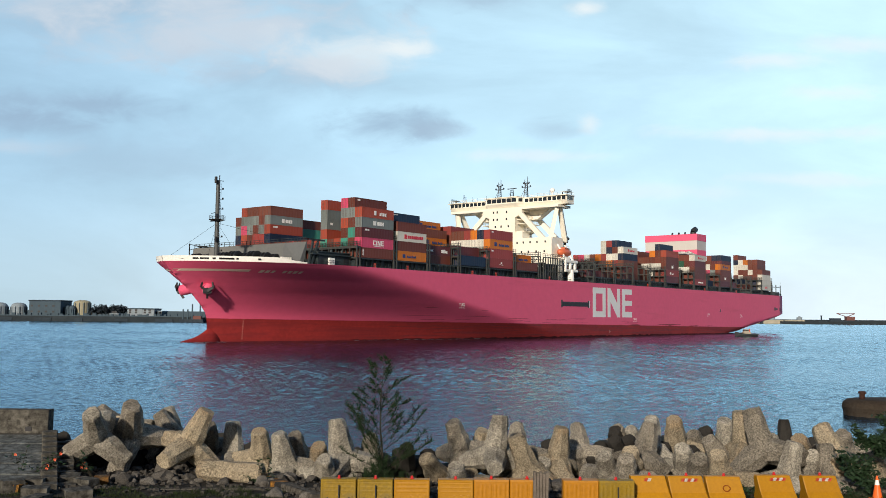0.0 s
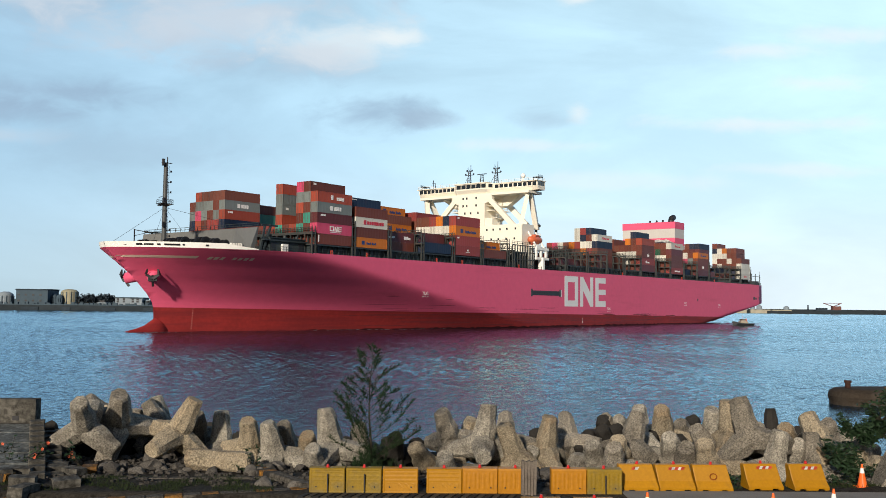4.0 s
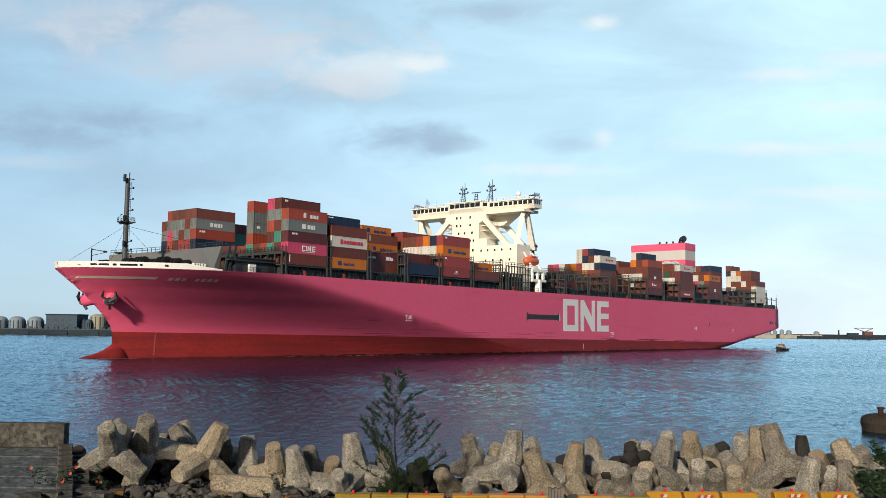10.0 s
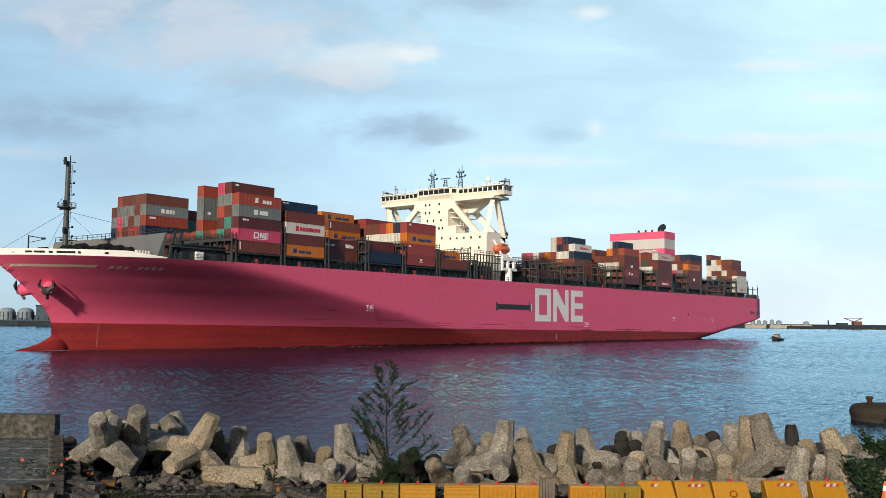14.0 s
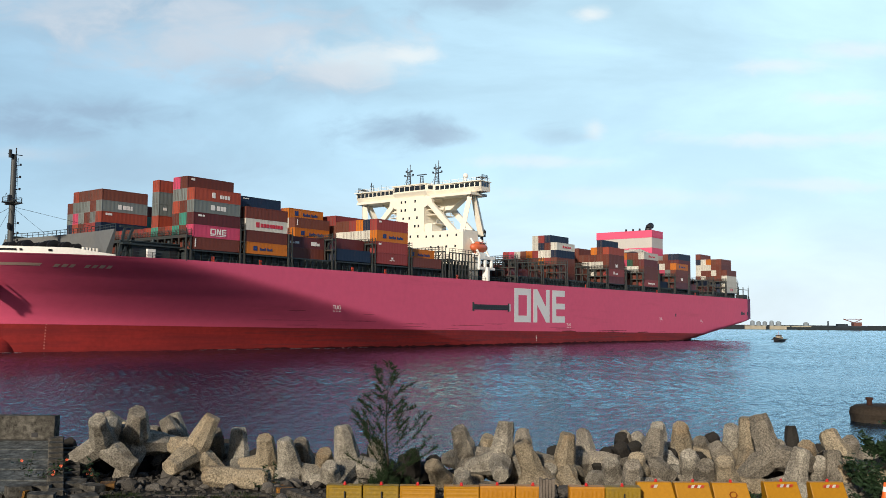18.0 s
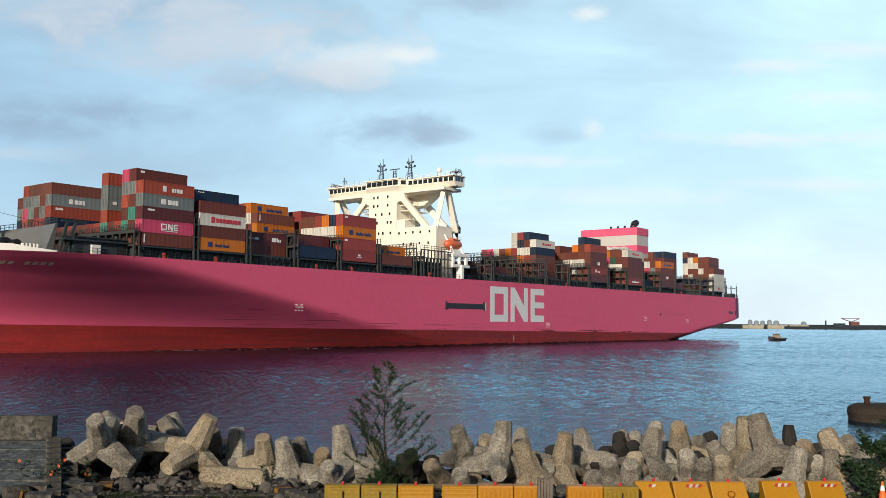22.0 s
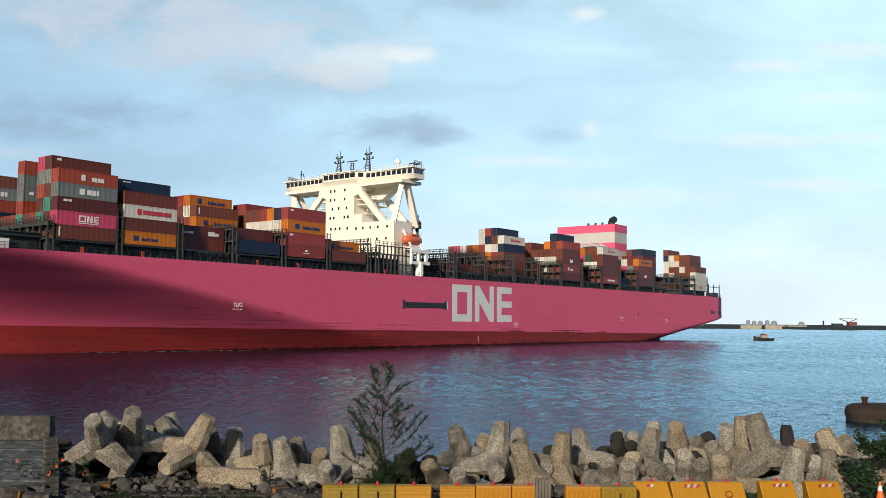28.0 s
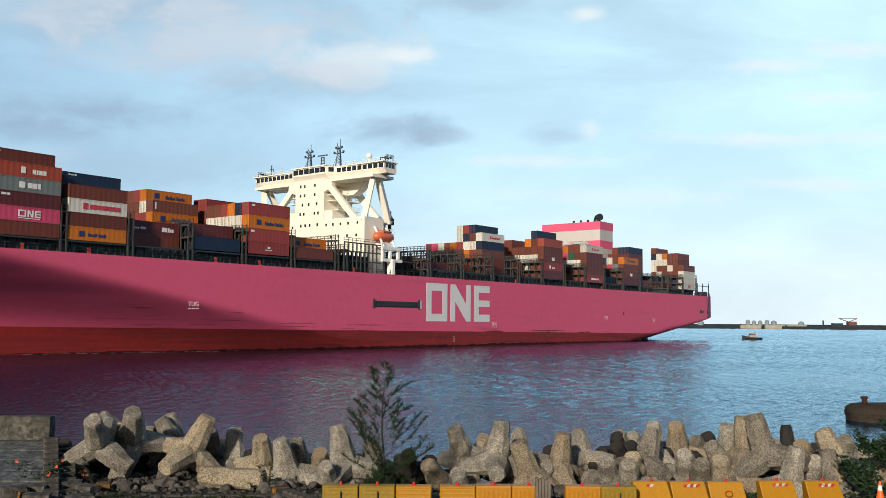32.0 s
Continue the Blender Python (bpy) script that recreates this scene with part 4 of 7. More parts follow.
for k in range(22):
    y = -23 + k * 2.1
    x = 141.5 + rng.random() * 3
    part("aerial", build(tube, (x, y, 48.95), (x, y, 50.0 + rng.random() * 1.7), 0.07, 0.04, 4), RADAR, wh)
bm = bmesh.new()
beam(bm, (142, 19.3, 48.9), (142, 19.3, 52.2), 0.2, 0.2)
beam(bm, (142, 18.7, 51.0), (142, 19.9, 51.0), 0.16, 0.16)
beam(bm, (142, 18.4, 48.9), (142, 18.4, 51.2), 0.14, 0.14)
part("signal_mast", bm, RADAR, wh)

# ---- lifeboat, davit, crane ----
ORANGE = mat("orange_lifeboat_shell", (0.56, 0.125, 0.05), 0.4, vary=0.08)


def boat(bm, cx, cy, cz, l, w, h):
    rings = []
    for k in range(11):
        u = k / 10 * 2 - 1
        f = (1 - abs(u) ** 2.6) ** 0.5 if abs(u) < 1 else 0.02
        f = max(f, 0.06)
        rings.append([bm.verts.new((cx + u * l / 2, cy + w / 2 * f * math.cos(a), cz + h / 2 * (0.35 + 0.65 * f) * math.sin(a))) for a in (2 * math.pi * j / 14 for j in range(14))])
    join_rings(bm, rings)


lb = part("lifeboat", build(boat, 144.9, -22.2, 29.2, 7.6, 3.3, 2.7), ORANGE, ship, "orange enclosed lifeboat", smooth=True)
part("lifeboat_canopy", build(boat, 145.2, -22.2, 30.3, 4.4, 2.5, 1.6), ORANGE, lb, smooth=True)
part("lifeboat_keel", boxed(142.6, 147.2, -22.4, -22.0, 27.6, 28.1), ORANGE, lb)
for k in range(4):
    part("lifeboat_window", boxed(143.7 + k * 0.85, 144.1 + k * 0.85, -23.5, -23.3, 30.35, 30.65), GLASS, lb)
davit = part("lifeboat_davit", build(beam, (145.3, -24.6, DECK_Z), (145.3, -24.6, 23.2), 1.0, 1.9), WHITE, ship, "white lifeboat davit frame")
for x0, x1, z0, z1 in ((141.4, 149.6, 25.5, 26.5), (141.4, 149.6, 22.4, 23.3), (141.4, 142.3, 23.3, 25.5), (144.4, 145.3, 23.3, 25.5), (147.6, 148.6, 23.3, 25.5)):
    bm = boxed(x0, x1, -24.95, -24.25, z0, z1)
    bmesh.ops.bevel(bm, geom=bm.edges[:], offset=0.12, segments=2, affect="EDGES")
    part("davit_frame", bm, WHITE, davit)
for x in (142.6, 147.2):
    part("davit_arm", build(beam, (x, -24.4, 26.4), (x, -21.0, 32.0), 0.4, 0.5), WHITE, davit)
part("davit_cradle", boxed(143.4, 146.4, -23.6, -20.8, 26.5, 27.7), WHITE, davit)
bm = bmesh.new()
tube(bm, (151.5, -18.5, 30), (151.5, -18.5, 37.0), 0.55, 0.45, 10)
beam(bm, (151.5, -18.5, 36.0), (149.2, -21.5, 34.2), 0.5, 0.6)
box(bm, 150.7, 152.3, -19.4, -17.7, 33.2, 35.0)
part("provision_crane", bm, BLACK, ship)
part("boat_deck", boxed(146.5, 156, -24.0, -17.6, 22.8, 23.1), STEEL, ship)
bm = bmesh.new()
rail(bm, [(127.6, -24.4, 26.7), (141.4, -24.4, 26.7)], 1.1, 1.5, 0.05)
platform = part("side_platform", bm, FRAME_STEEL, ship)
for k in range(9):
    x = 127.8 + k * 1.5
    part("platform_post", build(beam, (x, -24.4, DECK_Z), (x, -24.4, 26.6), 0.28, 0.28), FRAME_STEEL, platform)
for z in (22.0, 24.4, 26.6):
    part("platform_beam", build(beam, (127.6, -24.4, z), (141.4, -24.4, z), 0.2, 0.3), FRAME_STEEL, platform)
# ---- funnel ----
BAND = mat("funnel_grey_paint", (0.50, 0.47, 0.43), 0.55, vary=0.06, grain=0.2)
fun = part("funnel_casing", boxed(288, 298.8, -10.5, 16.3, DECK_Z, 36.6), BAND, ship, "pink and grey banded engine casing and funnel")
part("funnel_band", boxed(288, 298.8, -10.5, 16.3, 36.6, 39.8), PINK, fun, "pink band")
part("funnel_band", boxed(288, 298.8, -10.5, 16.3, 39.8, 44.2), BAND, fun, "grey band")
part("funnel_band", boxed(287.9, 298.9, -10.6, 16.4, 44.2, 47.4), PINK, fun, "pink band")
bm = bmesh.new()
for p, q in (((292.6, 46.5), (292.8, 48.6)), ((292.8, 48.4), (293.6, 49.6)), ((293.5, 49.4), (295.4, 50.1))):
    tube(bm, (p[0], -6.6, p[1]), (q[0], -6.6, q[1]), 1.4, 1.4, 18)
part("exhaust_pipe", bm, BLACK, fun, "large black exhaust pipe")
for y in (-2.6, 0.6, 4.0):
    bm = bmesh.new()
    tube(bm, (292, y, 47.0), (292.6, y, 48.7), 0.45, 0.45, 10)
    part("exhaust_pipe", bm, BLACK, fun)

# ---- stern rails ----
bm = bmesh.new()
for x in (351.5, 357.5, 364.4):
    beam(bm, (x, -24.6, DECK_Z - 0.3), (x, -24.6, 24.8 if x > 351 else 26), 0.35, 0.35)
beam(bm, (351.5, -24.6, 23.6), (364.4, -24.6, 23.6), 0.25, 0.25)
box(bm, 358.5, 363.5, -24.4, -20.5, DECK_Z - 0.2, 21.2)
rail(bm, [(351, -25, DECK_Z), (364.6, -25, DECK_Z), (364.6, 25, DECK_Z)], 1.2, 1.6, 0.05)
tube(bm, (364.4, -24.6, 24.8), (364.4, -24.6, 26.2), 0.06, 0.06, 5)
part("stern_platform", bm, STEEL, ship)

# ---- containers ----
CODES = {
    "n": ("brown", (0.14, 0.036, 0.022)), "m": ("dark maroon", (0.115, 0.026, 0.026)), "r": ("red", (0.28, 0.045, 0.038)), "o": ("orange-red", (0.33, 0.06, 0.032)),
    "h": ("orange", (0.54, 0.155, 0.013)), "g": ("grey", (0.165, 0.19, 0.18)), "w": ("cream-white", (0.62, 0.60, 0.52)), "b": ("navy blue", (0.010, 0.022, 0.050)),
    "t": ("teal green", (0.05, 0.27, 0.20)), "p": ("magenta-pink", (0.52, 0.06, 0.125)), "G": ("dark green", (0.015, 0.10, 0.055)), "k": ("rust brown", (0.155, 0.05, 0.031)),
}


def container_mesh(code, h):
    """A forty-foot box: posts and rails, corrugated sides and roof, doors with locking bars at the forward end."""
    L, W = 12.19, 1.22
    bm = bmesh.new()
    for side in (-1, 1):
        y = side * W
        yi = side * (W - 0.05)
        cols = []
        n = 44
        for k in range(n + 1):
            x = 0.22 + (L - 0.44) * k / n
            d = yi + side * (0.022 if (k // 2) % 2 else 0.0)
            cols.append([bm.verts.new((x, d, z)) for z in (0.2, h - 0.14)])
        for a, b in zip(cols, cols[1:]):
            bm.faces.new((a[0], b[0], b[1], a[1]))
        box(bm, 0.12, L - 0.12, y - side * 0.1, y, 0.0, 0.2)
        box(bm, 0.12, L - 0.12, y - side * 0.1, y, h - 0.14, h)
        for x0, x1 in ((0.0, 0.22), (L - 0.22, L)):
            box(bm, x0, x1, y - side * 0.2, y, 0, h)
    for x, s2 in ((0.0, 1), (L, -1)):
        box(bm, x, x + s2 * 0.12, -W + 0.2, W - 0.2, 0.0, 0.16)
        box(bm, x, x + s2 * 0.12, -W + 0.2, W - 0.2, h - 0.14, h)
        box(bm, x + s2 * 0.04, x + s2 * 0.1, -W + 0.2, -0.01, 0.16, h - 0.14)
        box(bm, x + s2 * 0.04, x + s2 * 0.1, 0.01, W - 0.2, 0.16, h - 0.14)
    box(bm, 0.1, L - 0.1, -W + 0.1, W - 0.1, h - 0.08, h - 0.02)
    box(bm, 0.1, L - 0.1, -W + 0.1, W - 0.1, 0.05, 0.12)
    m = mat("container_" + CODES[code][0].replace(" ", "_"), tuple(c * 0.88 for c in CODES[code][1]), 0.55, vary=0.10, grain=0.35, fine=9, dirt=(0.10, 0.045, 0.03), dirt_amount=0.12, per_object=0.16)
    return mesh_of("shipping_container", bm, m)


LOCK = mat("locking_bar_steel", (0.12, 0.09, 0.08), 0.5, vary=0.1)


def locking_bar(h):
    return mesh_of("locking_bar", build(tube, (-0.005, 0, 0.1), (-0.005, 0, h - 0.08), 0.03, 0.03, 5), LOCK)


CMESH, BARS = {}, {}
CARGO = []
ROWS = {}
REST = bmesh.new()


def container(x, row, z, code, h):
    key = (code, h)
    if key not in CMESH:
        CMESH[key] = container_mesh(code, h)
    if h not in BARS:
        BARS[h] = locking_bar(h)
    ob = new("shipping_container", CMESH[key])
    for y in (-0.8, -0.35, 0.35, 0.8):
        bar = new("locking_bar", BARS[h])
        bar.parent = ob
        bar.location = (0, y, 0)
    tagged(ob, CODES[code][0] + " corrugated steel shipping container stacked on the ship", "container", group="containers on the ship")
    CARGO.append((ob, pose(x, -23.78 + 2.5 * row, z)))
    return ob


def bay(x, rows, z0=21.6, h=2.6):
    """Stacks of one bay: row number from the port side, colours from the bottom up."""
    for row, codes in rows.items():
        z = z0
        for k, code in enumerate(codes):
            hh = h - 0.012
            if code == ".":
                y = -23.78 + 2.5 * row
                box(REST, x, x + 12.19, y - 1.21, y + 1.21, z, z + hh)
                z += h
                continue
            ROWS[(x, row, k)] = container(x, row, z, code, hh)
            z += h


bay(40.1, {0: "npmgo", 1: "nntngn", 2: ".tnogp", 3: ".o", 4: ".n", 5: ".toggo", 6: ".o", 7: ".r", 8: ".n", 9: ".n", 10: ".r", 11: ".k", 12: ".n", 13: "..",
           14: "..bogk", 15: "..rgnk", 16: "..rngk", 17: "..nggk", 18: "..opgo", 19: "..bgn"})
bay(53.9, {0: "hnwn", 1: "nnnnb", 2: "..", 3: "..", 4: "..", 5: "..", 6: "..", 7: "..", 8: "..", 9: "..", 10: "..", 11: "..", 12: "..", 13: "..", 14: "..", 15: "..ntn", 16: ".....", 17: ".....", 18: ".....", 19: "....."})
bay(68.0, {1: "nm", 2: "..", 3: "..", 4: "..", 5: "..", 6: "..", 7: "..", 8: "..", 9: "..", 10: "..", 11: "..", 12: ".."})
bay(82.1, {0: "b", 1: "bm", 2: ".n", 3: "..", 4: "..", 5: ".."}, 21.7, 2.88)
bay(82.1, {6: "..hk", 7: "..rwh", 8: "..rkr", 9: "..nnk", 10: "....", 11: "....", 12: "...."}, 22.85, 2.6)
bay(96.6, {0: "rrhr", 1: "nnwb", 2: ".nwh", 3: "..wr", 4: "..wk", 5: "..wk"}, 21.75, 2.88)
bay(96.6, {6: "..nkr", 7: "...tr", 8: "....", 9: "....", 10: "....", 11: "...."}, 21.75, 2.66)
bay(111.1, {0: "n", 1: "nh", 2: "n", 3: "k", 4: "n", 5: "n", 6: "r"})
bay(163.9, {2: "m", 3: "n", 4: "m", 5: "n", 7: "r", 8: "n", 9: "m"})
bay(178.3, {3: "n", 4: "m", 5: "k", 6: "n", 8: "n", 9: ".r", 10: ".n", 11: "n", 12: ".k"})
bay(193.4, {2: ".nkbw", 3: ".nrwnb", 4: ".nhwbr", 5: ".nnrww", 6: ".nnh", 7: ".nrk", 8: ".nnw", 9: ".nmp", 10: "..nr", 11: "..", 12: "..", 13: ".."})
bay(207.1, {3: ".n", 4: "..n", 5: "...n", 6: "....", 7: "....", 8: "....", 9: "....", 10: "..."})
bay(221.5, {0: "mrnno", 1: "nnwnnb", 2: ".wwnh", 3: ".nwn", 4: "..wk", 5: "...nn", 6: "....n", 7: "....", 8: "...", 9: "..."}, 21.5, 2.65)
bay(236.0, {2: "n", 3: ".b", 4: "...", 5: "...", 6: "...", 7: "...", 8: "..."})
bay(250.4, {0: "rnnmw", 1: "nnwnn", 2: ".nwGn", 3: ".nwph", 4: ".....", 5: "....", 6: "..."}, 21.4, 2.65)
bay(264.8, {1: "b", 2: ".b", 3: "...", 4: "...", 5: "...", 6: "..."})
bay(279.8, {0: "mnnh", 1: "nngn", 2: ".npw", 3: "..nb", 4: "..."})
bay(294.2, {1: "m", 2: "....mb", 3: "....mb", 4: "....nn", 5: "....n"}, 21.5)
bay(321.4, {2: "n", 3: ".b", 4: ".n", 5: ".n", 6: ".."})
bay(335.8, {0: "wwwn", 1: "bbnnnn", 2: ".bnwnk", 3: ".bnnwh", 4: "..wnww", 5: "..nwwbn"})

rest = tagged(part("stacked_containers", REST, mat("container_brown", CODES["n"][1])), "brown shipping containers deep inside the stacks", "containers", kind="stuff")
CARGO.append((rest, pose(0, 0, 0)))

WMARK = mat("white_mark_paint", (0.72, 0.70, 0.66), 0.5, vary=0.08)
RMARK = mat("red_mark_paint", (0.50, 0.04, 0.06), 0.5, vary=0.08)
BMARK = mat("blue_mark_paint", (0.015, 0.04, 0.14), 0.5, vary=0.08)


def side_bars(x, row, tier, material, rects, name="marking"):
    """Plain painted bars on a container's port side: x and z within it."""
    ob = ROWS[(x, row, tier)]
    for x0, x1, z0, z1 in rects:
        part(name, boxed(x0, x1, -1.255, -1.2, z0, z1), material, ob)


def word_bars(x0, z0, height, widths, gap=0.18):
    out = []
    for w in widths:
        n = max(1, round(w / 0.45)) if w > 1.4 else 1
        for k in range(n):
            low = 0.72 if n > 1 and k % 3 else 1.0
            out.append((x0 + w * k / n, x0 + w * (k + (0.72 if n > 1 else 1.0)) / n, z0, z0 + height * low))
        x0 += w + gap
    return out


side_bars(40.1, 0, 4, WMARK, word_bars(4.6, 0.75, 1.15, (0.8,)) + word_bars(6.7, 0.75, 0.8, (0.55, 0.3, 0.6, 0.55)))
side_bars(40.1, 0, 3, WMARK, word_bars(4.3, 0.7, 1.1, (1.1,)) + word_bars(5.9, 0.75, 0.95, (0.85, 0.7, 0.5)))
side_bars(40.1, 0, 2, WMARK, word_bars(1.2, 1.75, 0.4, (0.9, 0.5)))
side_bars(40.1, 0, 1, WMARK, [(4.4, 5.8, 0.75, 0.98), (4.4, 5.8, 1.75, 1.98), (4.4, 4.65, 0.98, 1.75), (5.55, 5.8, 0.98, 1.75), (6.1, 6.35, 0.75, 1.98), (6.35, 6.55, 1.4, 1.9), (6.55, 6.72, 1.1, 1.6), (6.72, 6.9, 0.8, 1.3), (6.9, 7.15, 0.75, 1.98), (7.45, 7.7, 0.98, 1.75), (7.45, 8.5, 0.75, 0.98), (7.45, 8.5, 1.25, 1.45), (7.45, 8.5, 1.75, 1.98), (4.4, 8.4, 0.45, 0.58)])
side_bars(40.1, 0, 0, WMARK, [(0.5, 0.75, 0.5, 2.2)])
side_bars(40.1, 14, 4, WMARK, word_bars(4.3, 0.7, 1.1, (0.9,)) + word_bars(5.6, 0.75, 0.95, (0.9, 0.75, 0.5)))
side_bars(40.1, 14, 3, WMARK, word_bars(1.1, 1.7, 0.5, (0.5, 1.0)))
side_bars(40.1, 5, 3, WMARK, word_bars(1.2, 1.2, 0.6, (0.9,)))
side_bars(40.1, 2, 5, WMARK, word_bars(1.0, 1.75, 0.4, (0.6,)))
side_bars(40.1, 1, 5, WMARK, word_bars(1.0, 1.75, 0.45, (0.9,)))
side_bars(53.9, 0, 2, RMARK, word_bars(2.9, 0.75, 1.15, (0.95,)) + word_bars(4.2, 0.85, 0.85, (0.75, 0.7, 0.7, 0.75)) + word_bars(7.7, 0.85, 0.85, (0.8, 0.25, 0.7, 0.7)))
side_bars(53.9, 0, 0, BMARK, word_bars(2.3, 0.75, 1.0, (0.45, 0.5), 0.08) + word_bars(4.1, 0.85, 0.6, (1.9, 1.6), 0.25))
side_bars(53.9, 1, 4, WMARK, word_bars(1.2, 2.0, 0.25, (1.7,)))
side_bars(82.1, 6, 2, BMARK, word_bars(2.1, 0.75, 1.1, (0.5, 0.6), 0.08) + word_bars(5.0, 0.8, 0.8, (2.6, 2.3), 0.3))
side_bars(82.1, 7, 4, BMARK, word_bars(2.1, 0.75, 1.2, (0.5, 0.6), 0.08) + word_bars(5.0, 0.8, 0.8, (2.6, 2.3), 0.3))
side_bars(82.1, 6, 3, WMARK, word_bars(0.7, 0.6, 1.5, (0.25,)))
side_bars(68.0, 1, 1, WMARK, word_bars(1.2, 0.9, 0.5, (1.5, 1.2)) + word_bars(8.0, 0.7, 0.9, (1.2, 1.5)))
side_bars(96.6, 0, 2, BMARK, word_bars(2.3, 0.85, 1.15, (0.55, 0.65), 0.08) + word_bars(4.7, 0.9, 0.8, (2.8, 2.5), 0.3))
side_bars(96.6, 0, 0, WMARK, word_bars(5.7, 1.3, 0.5, (0.7,)) + word_bars(5.1, 0.9, 0.2, (1.9,)))
side_bars(96.6, 0, 3, WMARK, word_bars(0.8, 2.0, 0.45, (0.9,)))
side_bars(96.6, 0, 1, WMARK, word_bars(0.8, 2.0, 0.45, (0.9,)))
side_bars(111.1, 1, 1, BMARK, word_bars(2.2, 0.6, 1.1, (0.5, 0.6), 0.08) + word_bars(4.9, 0.7, 0.75, (2.6, 2.4), 0.3))
side_bars(193.4, 2, 4, RMARK, word_bars(4.0, 0.85, 0.9, (0.9,)) + word_bars(5.4, 0.9, 0.7, (2.0, 1.9), 0.3))
side_bars(221.5, 0, 1, WMARK, word_bars(3.6, 0.7, 1.0, (0.8,)) + word_bars(5.2, 0.7, 0.6, (1.8,)))
side_bars(221.5, 0, 2, WMARK, word_bars(5.2, 0.7, 1.2, (1.7,)))
side_bars(250.4, 0, 0, WMARK, word_bars(3.6, 0.9, 0.6, (1.2, 1.2, 1.5, 1.0)))
side_bars(250.4, 0, 4, RMARK, word_bars(4.0, 0.85, 0.9, (0.9,)) + word_bars(5.4, 0.9, 0.6, (2.0, 1.9), 0.3))
side_bars(279.8, 0, 1, WMARK, word_bars(5.2, 0.7, 1.2, (1.7,)))
side_bars(279.8, 0, 3, BMARK, word_bars(3.2, 0.7, 1.2, (1.0,)) + word_bars(5.4, 0.9, 0.7, (2.0, 1.9), 0.3))
side_bars(335.8, 0, 0, RMARK, word_bars(4.4, 0.8, 1.0, (1.0, 1.2), 0.6))

# a white sheeted load on the after stacks
bm = bmesh.new()
nx, ny = 14, 6
vs = [[bm.verts.new((257 + i * 0.75, -19.6 + j * 2.0, 34.75 + 2.3 * math.sin(math.pi * (i + 0.5) / (nx + 1)) ** 0.4 * (0.75 + 0.3 * math.sin(i * 1.9 + j)) * (0.6 if j in (0, ny) else 1.0))) for j in range(ny + 1)] for i in range(nx + 1)]
for a, b in zip(vs, vs[1:]):
    for j in range(ny):
        bm.faces.new((a[j], a[j + 1], b[j + 1], b[j]))
bmesh.ops.solidify(bm, geom=bm.faces, thickness=1.1)
sheet = tagged(part("sheeted_load", bm, WMARK), "white sheeted load lying on top of containers", "cargo")
CARGO.append((sheet, pose(0, 0, 0)))

# ---- shore ----
from mathutils import Quaternion
def rough_up(bm, amount, scale, seed, cuts=2):
    bmesh.ops.subdivide_edges(bm, edges=bm.edges, cuts=cuts, use_grid_fill=True)
    for v in bm.verts:
        q = v.co * scale + Vector((seed * 7.1, seed * 3.3, seed))
        v.co += Vector((noise.noise(q), noise.noise(q + Vector((9, 2, 5))), noise.noise(q + Vector((3, 8, 1))))) * amount
    return bm


def tetrapod_mesh(seed, material):
    """Four blunt tapered legs from one heart, with chipped and weathered faces; leg 0 points along z."""
    bm = bmesh.new()
    ways = [Vector((0, 0, 1))] + [Vector((0.943 * math.cos(a), 0.943 * math.sin(a), -0.333)) for a in (0.0, 2.094, 4.189)]
    for w in ways:
        a, _, u, v = frame_of((0, 0, 0), w)
        rings = []
        for d, r in ((0.0, 0.44), (0.42, 0.45), (0.95, 0.375), (1.38, 0.31), (1.44, 0.265)):
            rings.append([bm.verts.new(w * d + (u * math.cos(k * math.pi / 4) + v * math.sin(k * math.pi / 4)) * r) for k in range(8)])
        join_rings(bm, rings)
    rough_up(bm, 0.052, 2.6, seed, 2)
    for v in bm.verts:
        v.co += v.co.normalized() * 0.025 * noise.noise(v.co * 9.0)
    return mesh_of("tetrapod", bm, material)


PALE = mat("pale_lichen_concrete", (0.35, 0.322, 0.262), 0.95, vary=0.4, grain=1.2, bump=0.06, fine=9, dirt=(0.075, 0.062, 0.048), dirt_amount=0.65, per_object=0.22, grit=19.0, stretch=(1, 1, 0.5))
TAN = mat("tan_stained_concrete", (0.29, 0.243, 0.17), 0.95, vary=0.4, grain=1.3, bump=0.06, fine=9, dirt=(0.22, 0.12, 0.045), dirt_amount=0.4, per_object=0.22, grit=18.0, stretch=(1, 1, 0.5))
TETRA = [tetrapod_mesh(i, m) for i, m in enumerate((CONCRETE, PALE, TAN))] + [tetrapod_mesh(5, WET_SHADE_ROCK)]


def tetrapod(x, y, z, turn, size, kind):
    ob = new("tetrapod", TETRA[kind])
    tagged(ob, "dark concrete tetrapod low in the breakwater, coloured for wet and for shade" if kind == 3 else "weathered tan-grey concrete tetrapod piled on the breakwater", "tetrapod", group="breakwater tetrapods")
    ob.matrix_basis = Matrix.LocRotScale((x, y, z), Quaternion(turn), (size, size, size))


tetrapod(-11.42, 31.20, 2.72, (0.274, 0.067, 0.396, -0.874), 0.94, 1)
tetrapod(-10.78, 32.60, 2.62, (0.902, 0.343, 0.028, 0.262), 1.04, 0)
tetrapod(-11.41, 34.66, 2.04, (-0.462, 0.187, 0.661, 0.561), 0.88, 2)
tetrapod(-11.81, 34.65, 2.55, (0.509, -0.024, -0.404, 0.760), 0.88, 0)
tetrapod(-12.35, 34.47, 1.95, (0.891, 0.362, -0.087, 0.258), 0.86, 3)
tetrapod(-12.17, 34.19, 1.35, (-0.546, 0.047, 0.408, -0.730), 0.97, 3)
